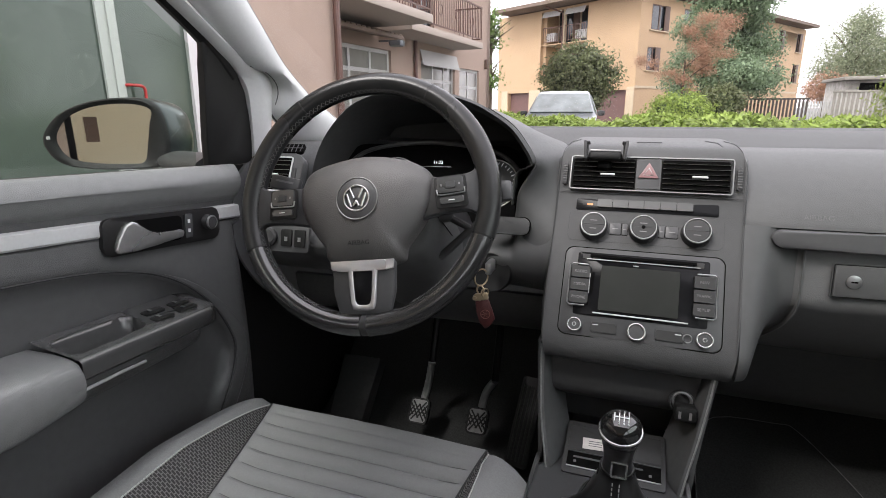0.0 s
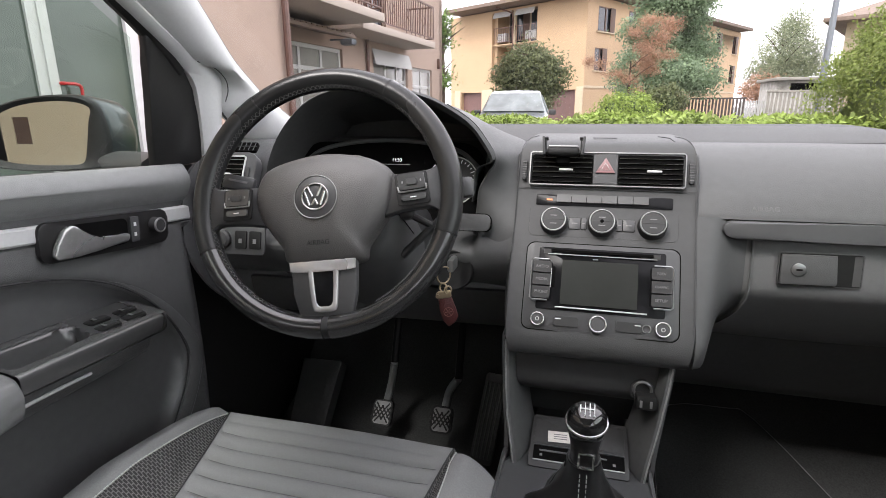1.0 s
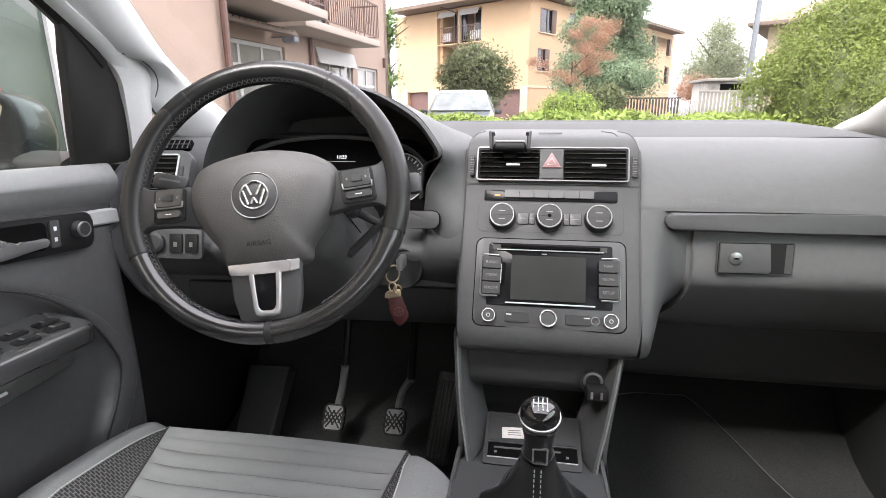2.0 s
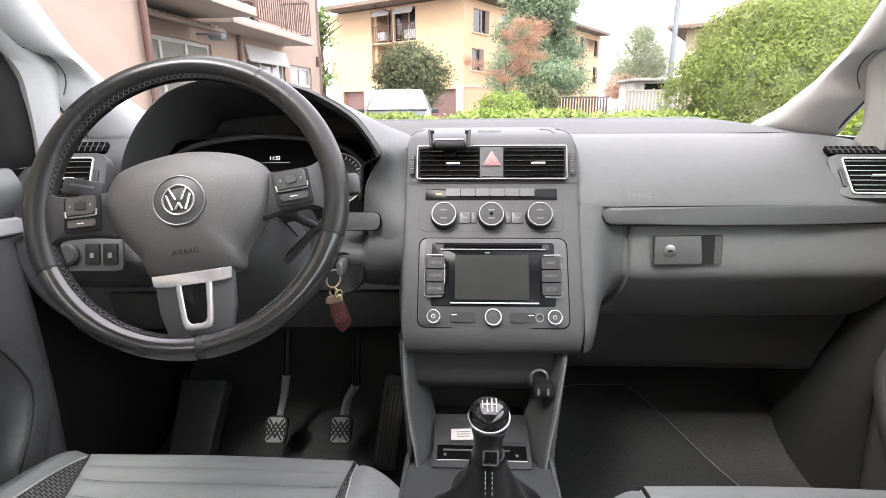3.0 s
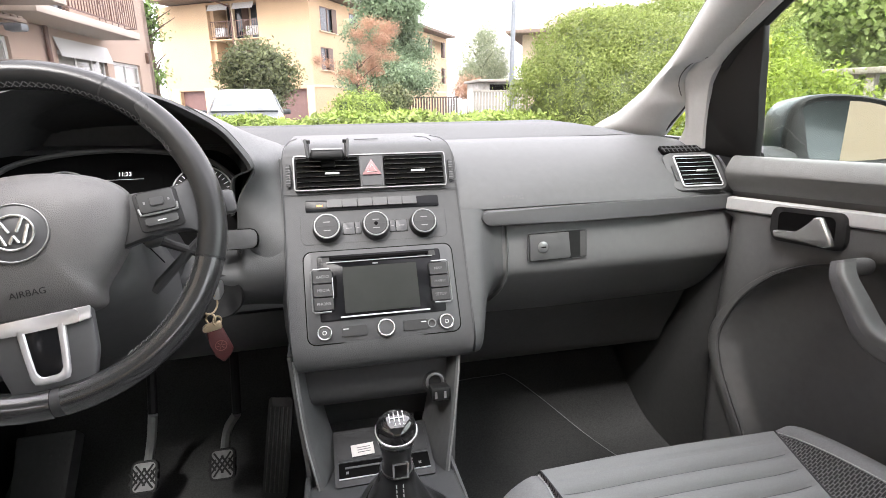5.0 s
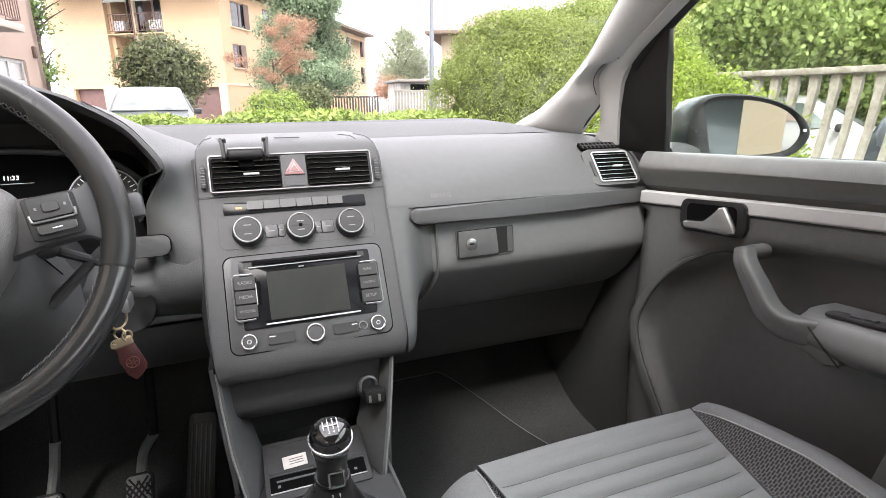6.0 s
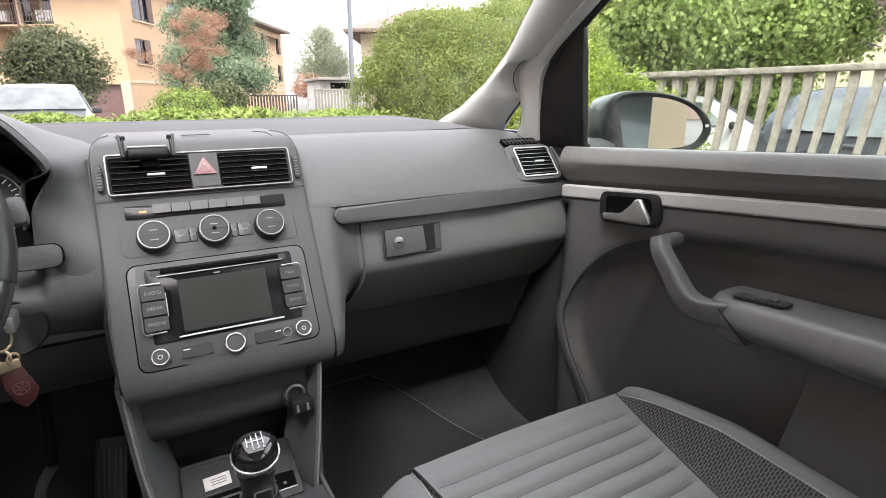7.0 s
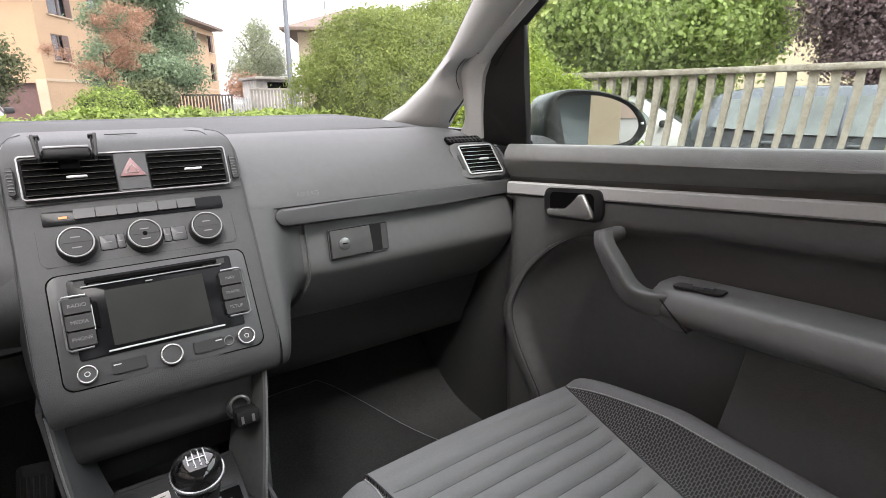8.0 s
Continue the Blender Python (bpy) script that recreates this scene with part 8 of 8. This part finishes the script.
def build_pink_house():
    e = thing("house", (-6.5, 8, 0), "pink-beige rendered apartment house with shop windows and balconies", "house")
    # near block: its face looks to the car's right; local x runs forward along the yard
    M = Matrix.Translation((-4.5, -8.0, 0)) @ pose(0, 0, 0, 0, 0, 90)
    holes = [(9.2, 0.25, 12.66, 2.75)]
    wall_with_holes("wall", M, 15.5, 7.5, holes, 0.35, PINK, e)
    shop = window_unit(M, 9.2, 0.25, 12.66, 2.75, e, WHITEFRAME, SHOPGLASS, 0.06, 0.10, (2.37,), "shop_window")
    # the opening leaf has a sash of its own and a red handle
    sm = M @ Matrix.Translation((12.10, 0.035, 1.5)) @ pose(0, 0, 0, 90, 0, 0)
    part("sash", rim(0.98, 2.36, 0.085, 0.04, 0.002, sm), WHITEFRAME, shop)
    hm = M @ Matrix.Translation((11.70, -0.03, 1.36))
    part("handle", tube(smooth_line([hm @ Vector(p) for p in ((0, 0.05, 0), (0.0, 0.0, 0), (0.03, -0.01, 0.0), (0.13, -0.01, -0.005), (0.165, -0.01, -0.035), (0.165, -0.01, -0.12))], 4), 0.014, 8), REDPAINT, shop, "red door handle")
    for q in holes[1:]:
        window_unit(M, *q, e, DARKFRAME, WINDOWDARK, 0.10, 0.06, (0.5,))
    # end wall of the near block, down pipe
    Me = Matrix.Translation((-4.5, 7.5, 0)) @ pose(0, 0, 0, 0, 0, 180)
    wall_with_holes("wall", Me @ Matrix.Translation((0.0, 0.0, 0)), 5.0, 7.5, [], 0.3, PINK, e)
    part("down_pipe", tube([(-4.42, 7.42, 0.0), (-4.42, 7.42, 7.4)], 0.055, 10), RUST, e, "brown rain pipe")
    # set-back wing
    ang = 85.0
    Mw = Matrix.Translation((-6.75, 6.0, 0)) @ pose(0, 0, 0, 0, 0, ang)
    sh = [(4.3, 0.85, 7.0, 2.58), (8.7, 0.85, 11.1, 2.5), (11.5, 0.85, 13.3, 2.45), (2.6, 3.35, 4.0, 5.6), (8.2, 3.35, 9.6, 5.6)]
    wall_with_holes("wall", Mw, 14.4, 9.5, sh, 0.35, PINK, e)
    window_unit(Mw, *sh[0], e, WHITEFRAME, PALEGLASS, 0.12, 0.09, (0.9, 1.8), "shop_window", 1.2)
    window_unit(Mw, *sh[1], e, WHITEFRAME, PALEGLASS, 0.12, 0.09, (0.9, 1.7), "shop_window", 1.1)
    window_unit(Mw, *sh[2], e, WHITEFRAME, PALEGLASS, 0.12, 0.09, (0.9,), "shop_window", 1.0)
    for q in sh[3:]:
        window_unit(Mw, *q, e, DARKFRAME, WINDOWDARK, 0.15, 0.08, (0.7,), "balcony_door")
    Mc = Mw @ Matrix.Translation((14.4, 0, 0)) @ pose(0, 0, 0, 0, 0, 90)
    wall_with_holes("wall", Mc, 9.0, 9.5, [], 0.3, PINK, e)
    # balconies
    for x0, x1, z, dp in ((1.0, 5.9, 3.05, 1.75), (6.3, 11.05, 3.02, 1.0)):
        b = part("balcony", box((x1 - x0, dp, 0.18), ((x0 + x1) / 2, -dp / 2, z + 0.02), Mw, 0.02), BALCONY, e, "balcony slab with brown railings")
        railing(Mw, x0 + 0.03, x1 - 0.03, z + 0.11, 1.0, e, 0.13, -dp + 0.05)
        for xs in (x0 + 0.05, x1 - 0.05):
            Ms = Mw @ Matrix.Translation((xs, 0, 0)) @ pose(0, 0, 0, 0, 0, -90)
            railing(Ms, 0.05, dp - 0.05, z + 0.11, 1.0, e, 0.13, 0.0)
        for k in range(int((x1 - x0) / 1.1)):
            g = part("railing_ornament", ring(0.13, 0.012, Mw @ Matrix.Translation((x0 + 0.6 + k * 1.1, -dp + 0.05, z + 0.62)) @ pose(0, 0, 0, 90, 0, 0), 20, 5), RUST, e)
    # tiled canopy over the shop, hanging lamp, mouldings
    cn = part("canopy", prism([Mw @ Vector(p) for p in ((1.9, 0.0, 2.86), (6.2, 0.0, 2.86), (6.2, -0.85, 2.70), (1.9, -0.85, 2.70))], (0, 0, 0.08), 0.02), ROOFTILE, e, "small tiled canopy")
    src = None
    for i in range(22):
        mt = Mw @ Matrix.Translation((2.0 + i * 0.195, -0.42, 2.875)) @ pose(0, 0, 0, 10.5, 0, 0)
        if src is None:
            src = part("roof_tile", box((0.16, 0.80, 0.05), (0, 0, 0), None, 0.02, 2), ROOFTILE, cn)
            src.matrix_basis = mt
        else:
            twin(src, "roof_tile", mt, cn)
    part("wall_lamp", box((0.26, 0.34, 0.15), (6.45, -0.50, 2.68), Mw, 0.05), GALV, e, "grey wall lamp")
    part("lamp_bracket", tube([Mw @ Vector((6.45, 0, 2.75)), Mw @ Vector((6.45, -0.5, 2.74))], 0.02, 6), GALV, e)
    part("alarm_box", box((0.12, 0.10, 0.34), (13.9, -0.05, 2.72), Mw, 0.02), DARKFRAME, e)
    aw = part("awning", prism([Mw @ Vector(p) for p in ((8.6, -0.02, 2.75), (11.2, -0.02, 2.75), (11.2, -0.14, 2.34), (8.6, -0.14, 2.34))], (0, 0, 0.02)), WHITEFRAME, e, "pale fringed awning rolled in")
    part("down_pipe", tube([Mw @ Vector((8.25, -0.07, 0)), Mw @ Vector((8.25, -0.07, 9.4))], 0.05, 10), RUST, e)
    # roof edges
    part("eaves", box((15.4, 1.4, 0.25), (7.1, -0.2, 9.6), Mw, 0.03), ROOFTILE, e)
    part("eaves", box((16.4, 1.2, 0.25), (7.6, -0.2, 7.6), M, 0.03), ROOFTILE, e)
    return e


build_pink_house()


# ---- yellow apartment house ahead ----
def build_yellow_house():
    e = thing("apartment_house", (-4, 39, 0), "yellow apartment house with brown shutters, wide eaves and recessed balconies", "house")
    corner = Matrix.Translation((-0.4, 35.0, 1.12))
    M = corner @ pose(0, 0, 0, 0, 0, -32) @ Matrix.Diagonal((1.257, 1.0, 1.081, 1.0)) @ Matrix.Translation((-9.0, 0, -1.12))
    # front wall: garage doors below, a stack of recessed balconies
    holes = [(0.55, 0.0, 2.2, 2.15), (6.6, 0.0, 8.55, 2.15), (2.95, 2.75, 6.05, 5.0), (2.95, 5.05, 6.05, 6.98)]
    wall_with_holes("wall", M, 9.0, 7.11, holes, 0.4, YELLOW, e)
    part("wall_end", box((0.35, 0.4, 7.11), (-0.174, 0.2, 3.555), M), YELLOW, e)
    for q in holes[:2]:
        g = part("garage_door", plate(q[2] - q[0], q[3] - q[1], 0.03, 0.01, M @ Matrix.Translation(((q[0] + q[2]) / 2, 0.3, (q[1] + q[3]) / 2)) @ pose(0, 0, 0, 90, 0, 0)), GARAGE, e, "maroon steel garage door")
        for i in range(4):
            part("door_rib", box((q[2] - q[0], 0.03, 0.03), ((q[0] + q[2]) / 2, 0.27, 0.4 + i * 0.45), M), GARAGE, g)
    # band of paler wall round the garages
    for x0, x1 in ((0.0, 0.5), (2.25, 6.55), (8.6, 9.0)):
        part("plinth_band", box((x1 - x0, 0.05, 2.3), ((x0 + x1) / 2, -0.02, 1.15), M), CREAM, e)
    for q in holes[2:]:
        b = part("loggia", box((3.1, 0.1, q[3] - q[1]), (4.5, 1.55, (q[1] + q[3]) / 2), M), CREAM, e, "recessed balcony")
        part("loggia_floor", box((3.1, 1.3, 0.12), (4.5, 0.85, q[1] - 0.02), M), CREAM, e)
        for xx in (3.05, 5.95):
            part("loggia_side", box((0.2, 1.3, q[3] - q[1]), (xx, 0.95, (q[1] + q[3]) / 2), M), YELLOW, e)
        for xx in (3.75, 5.25):
            part("french_window", plate(0.95, 1.95, 0.04, 0.01, M @ Matrix.Translation((xx, 1.48, q[1] + 1.05)) @ pose(0, 0, 0, 90, 0, 0)), WINDOWDARK, e)
            part("shutter", box((0.42, 0.05, 1.95), (xx + 0.66, 1.46, q[1] + 1.05), M, 0.01), DARKFRAME, e)
        part("pillar_post", box((0.13, 0.2, q[3] - q[1]), (4.5, 0.12, (q[1] + q[3]) / 2), M), CREAM, e)
        railing(M, 3.1, 4.44, q[1] + 0.04, 0.95, e, 0.13, 0.03)
        railing(M, 4.56, 5.9, q[1] + 0.04, 0.95, e, 0.13, 0.03)
        for xx in (3.72, 5.28) if q[1] > 5 else ():
            part("valance", prism([M @ Vector(p) for p in ((xx - 0.62, 0.0, q[3]), (xx + 0.62, 0.0, q[3]), (xx + 0.62, -0.22, q[3] - 0.36), (xx - 0.62, -0.22, q[3] - 0.36))], (0, 0.02, 0)), WHITEFRAME, e, "white fringed sun blind")
    for xx in (3.4, 5.45):
        ac = part("air_conditioner", box((0.72, 0.3, 0.5), (xx, 0.45, 5.5), M, 0.03), WHITEFRAME, e, "white outdoor air-conditioning unit")
        part("fan_grille", ring(0.17, 0.012, M @ Matrix.Translation((xx - 0.1, 0.29, 5.5)) @ pose(0, 0, 0, 90, 0, 0), 20, 5), PANEL, ac)
    part("rain_pipe", tube(smooth_line([M @ Vector(p) for p in ((3.8, -0.85, 7.14), (3.95, -0.7, 7.05), (4.35, -0.2, 6.85), (4.5, -0.12, 6.6), (4.5, -0.10, 5.2), (4.5, -0.10, 2.4))], 4), 0.045, 8), RUST, e)
    # side wall turned away to the right
    Ms = corner @ pose(0, 0, 0, 0, 0, 58) @ Matrix.Diagonal((1.62, 1.0, 1.03, 1.0)) @ Matrix.Translation((0.003, -0.004, -1.12))
    sh = [(0.72, 5.55, 1.85, 6.95), (0.62, 3.30, 1.42, 4.62), (3.0, 5.55, 4.1, 7.05), (3.0, 2.95, 4.1, 4.45), (12.2, 5.55, 12.8, 7.0), (12.2, 2.95, 12.8, 4.45), (14.5, 5.55, 15.1, 7.0), (14.5, 3.1, 15.1, 4.6)]
    wall_with_holes("wall", Ms, 15.6, 7.41, sh, 0.4, YELLOW, e)
    for q in sh:
        win = window_unit(Ms, *q, e, DARKFRAME, WINDOWDARK, 0.08, 0.07, ((q[2] - q[0]) / 2,))
        part("shutter", box((0.34, 0.05, q[3] - q[1]), (q[2] - 0.12, -0.04, (q[1] + q[3]) / 2), Ms, 0.01), DARKFRAME, win)
        part("sill", box((q[2] - q[0] + 0.2, 0.16, 0.06), ((q[0] + q[2]) / 2, -0.04, q[1] - 0.03), Ms), CREAM, win)
    part("band", box((15.6, 0.05, 0.14), (7.8, -0.02, 2.35), Ms), CREAM, e)
    # roof with wide eaves
    roof = bmesh.new()
    poly = [(-10.5, 39.5, 7.66), (-0.45, 33.45, 7.66), (13.8, 55.9, 7.66), (3.75, 62.0, 7.66)]
    prism(poly, (0, 0, 0.22), bm=roof)
    part("eaves", roof, ROOFTILE, e)
    cap = bmesh.new()
    top = [cap.verts.new(p) for p in ((-1.0, 43.5, 9.6), (4.0, 52.0, 9.6))]
    vs = [cap.verts.new((x, y, 7.88)) for x, y, z in poly]
    cap.faces.new((vs[0], vs[1], top[0]))
    cap.faces.new((vs[1], vs[2], top[1], top[0]))
    cap.faces.new((vs[2], vs[3], top[1]))
    cap.faces.new((vs[3], vs[0], top[0], top[1]))
    part("roof", cap, ROOFTILE, e)
    Mb = M @ Matrix.Translation((-0.05, 0.4, 0)) @ pose(0, 0, 0, 0, 0, 90)
    wall_with_holes("wall", Mb, 10.0, 7.11, [], 0.3, YELLOW, e)
    return e


build_yellow_house()


def build_far_house(x, y, turn, w, h, label, wins, mat):
    e = thing("house", (x, y, 0), label, "house", "far houses")
    M = Matrix.Translation((x, y, 0)) @ pose(0, 0, 0, 0, 0, turn)
    wall_with_holes("wall", M, w, h, wins, 0.4, mat, e)
    for q in wins:
        win = window_unit(M, *q, e, DARKFRAME, WINDOWDARK, 0.08, 0.08, ((q[2] - q[0]) / 2,))
        if q[2] - q[0] > 0.5:
            part("shutter", box((0.4, 0.05, q[3] - q[1]), (q[0] + 0.18, -0.04, (q[1] + q[3]) / 2), M), DARKFRAME, win)
    part("eaves", box((w + 2.4, 9.0, 0.2), (w / 2, 3.4, h + 0.1), M, 0.02), ROOFTILE, e)
    roof = bmesh.new()
    vs = [roof.verts.new(M @ Vector(p)) for p in ((-1.0, -1.0, h + 0.2), (w + 1.0, -1.0, h + 0.2), (w + 1.0, 7.8, h + 0.2), (-1.0, 7.8, h + 0.2), (w * 0.3, 3.4, h + 1.9), (w * 0.7, 3.4, h + 1.9))]
    for f in ((0, 1, 5, 4), (1, 2, 5), (2, 3, 4, 5), (3, 0, 4)):
        roof.faces.new([vs[i] for i in f])
    part("roof", roof, ROOFTILE, e)
    for xx in (0.0, w):
        wall_with_holes("wall", M @ Matrix.Translation((xx, 0.0, 0)) @ pose(0, 0, 0, 0, 0, 90), 7.0, h, [], 0.3, mat, e)


build_far_house(12.9, 33.5, -28, 9.0, 5.3, "distant cream house behind the round shrub", [(2.0, 2.6, 3.0, 4.0)], CREAM)
build_far_house(29.0, 14.6, -68, 9.0, 6.5, "distant cream house between two trees", [(0.8, 3.2, 1.8, 4.6), (3.2, 3.2, 4.2, 4.6)], CREAM)
build_far_house(1.35, -7.2, 180, 6.05, 3.1, "low beige garage behind the car", [(5.40, 0.66, 5.60, 1.04)], CREAM)
build_far_house(9.0, -34, 180, 8.0, 4.6, "distant pink house behind the yard", [(2.0, 1.5, 3.0, 2.8)], PINK)


# ---- low structures by the street ----
def build_shed():
    e = thing("shed", (8.2, 26, 0), "weathered concrete shed with a flat roof behind a slatted wall", "shed")
    part("walls", box((2.1, 2.4, 2.17), (8.65, 27.2, 1.085), None, 0.03), material("peeling_white_render", (0.52, 0.51, 0.48), 0.9, bump=0.5, bump_scale=60, scale=5, vary=0.1, big=1.2, second=(0.24, 0.225, 0.20)), e)
    part("roof_slab", box((2.5, 2.9, 0.13), (8.70, 27.1, 2.24), None, 0.03), CONCRETE, e, "stained flat roof slab")
    # black box on the solid wall, painted as the dark inside an opening
    part("opening", box((1.3, 0.06, 0.30), (8.75, 25.98, 1.92), None, 0.01), VOID, e)
    f = thing("slatted_wall", (8.2, 25, 0), "grey concrete fence of upright slats", "fence")
    src = None
    for i in range(18):
        m = Matrix.Translation((7.0 + i * 0.135, 24.8 - i * 0.05, 0.86)) @ pose(0, 0, 0, 0, 0, -20)
        if src is None:
            src = part("slat", box((0.085, 0.07, 1.66), (0, 0, 0), None, 0.01, 1), CONCRETE, f)
            src.matrix_basis = m
        else:
            twin(src, "slat", m, f)
    part("cap", box((2.6, 0.16, 0.08), (8.15, 24.4, 1.72), Matrix.Translation((8.15, 24.4, 0)) @ pose(0, 0, 0, 0, 0, -20) @ Matrix.Translation((-8.15, -24.4, 0)), 0.01), CONCRETE, f)
    g = thing("gate", (5.0, 24, 0), "dark brown metal fence panel", "gate")
    src = None
    for i in range(20):
        m = Matrix.Translation((3.7 + i * 0.13, 25.0, 0.72))
        if src is None:
            src = part("bar", box((0.07, 0.05, 1.45), (0, 0, 0), None, 0.005, 1), GATE, g)
            src.matrix_basis = m
        else:
            twin(src, "bar", m, g)
    part("top_bar", box((2.6, 0.07, 0.07), (4.95, 25.0, 1.47)), GATE, g)
    w = thing("picket_fence", (6.5, 26, 0), "low white picket fence", "fence")
    src = None
    for i in range(9):
        m = Matrix.Translation((6.25 + i * 0.11, 25.6, 0.7))
        if src is None:
            src = part("picket", box((0.07, 0.03, 1.35), (0, 0, 0), None, 0.005, 1), WHITEFRAME, w)
            src.matrix_basis = m
        else:
            twin(src, "picket", m, w)
    part("rail", box((1.1, 0.03, 0.05), (6.7, 25.63, 1.2)), WHITEFRAME, w)


build_shed()


def build_lamp_post():
    e = thing("street_lamp", (8.75, 25, 0), "tall galvanised steel street lamp post", "street lamp")
    part("pole", tube([(8.72, 24.6, 0), (8.75, 24.6, 4), (8.80, 24.6, 9)], [0.13, 0.115, 0.09], 14), GALV, e)
    part("arm", tube(smooth_line([(8.80, 24.6, 9), (8.85, 24.3, 9.25), (8.9, 23.6, 9.35)], 5), 0.035, 8), GALV, e)
    part("lantern", box((0.22, 0.6, 0.12), (8.92, 23.3, 9.33), None, 0.04), GALV, e)
    f = thing("street_lamp", (17.3, 40, 0), "thin distant street lamp with a curved head", "street lamp")
    part("pole", tube([(17.3, 40, 0), (17.3, 40, 9.2)], 0.06, 8), GALV, f)
    part("arm", tube(smooth_line([(17.3, 40, 9.2), (17.35, 39.8, 9.6), (17.7, 39.4, 9.7)], 4), 0.045, 8), GALV, f)


build_lamp_post()
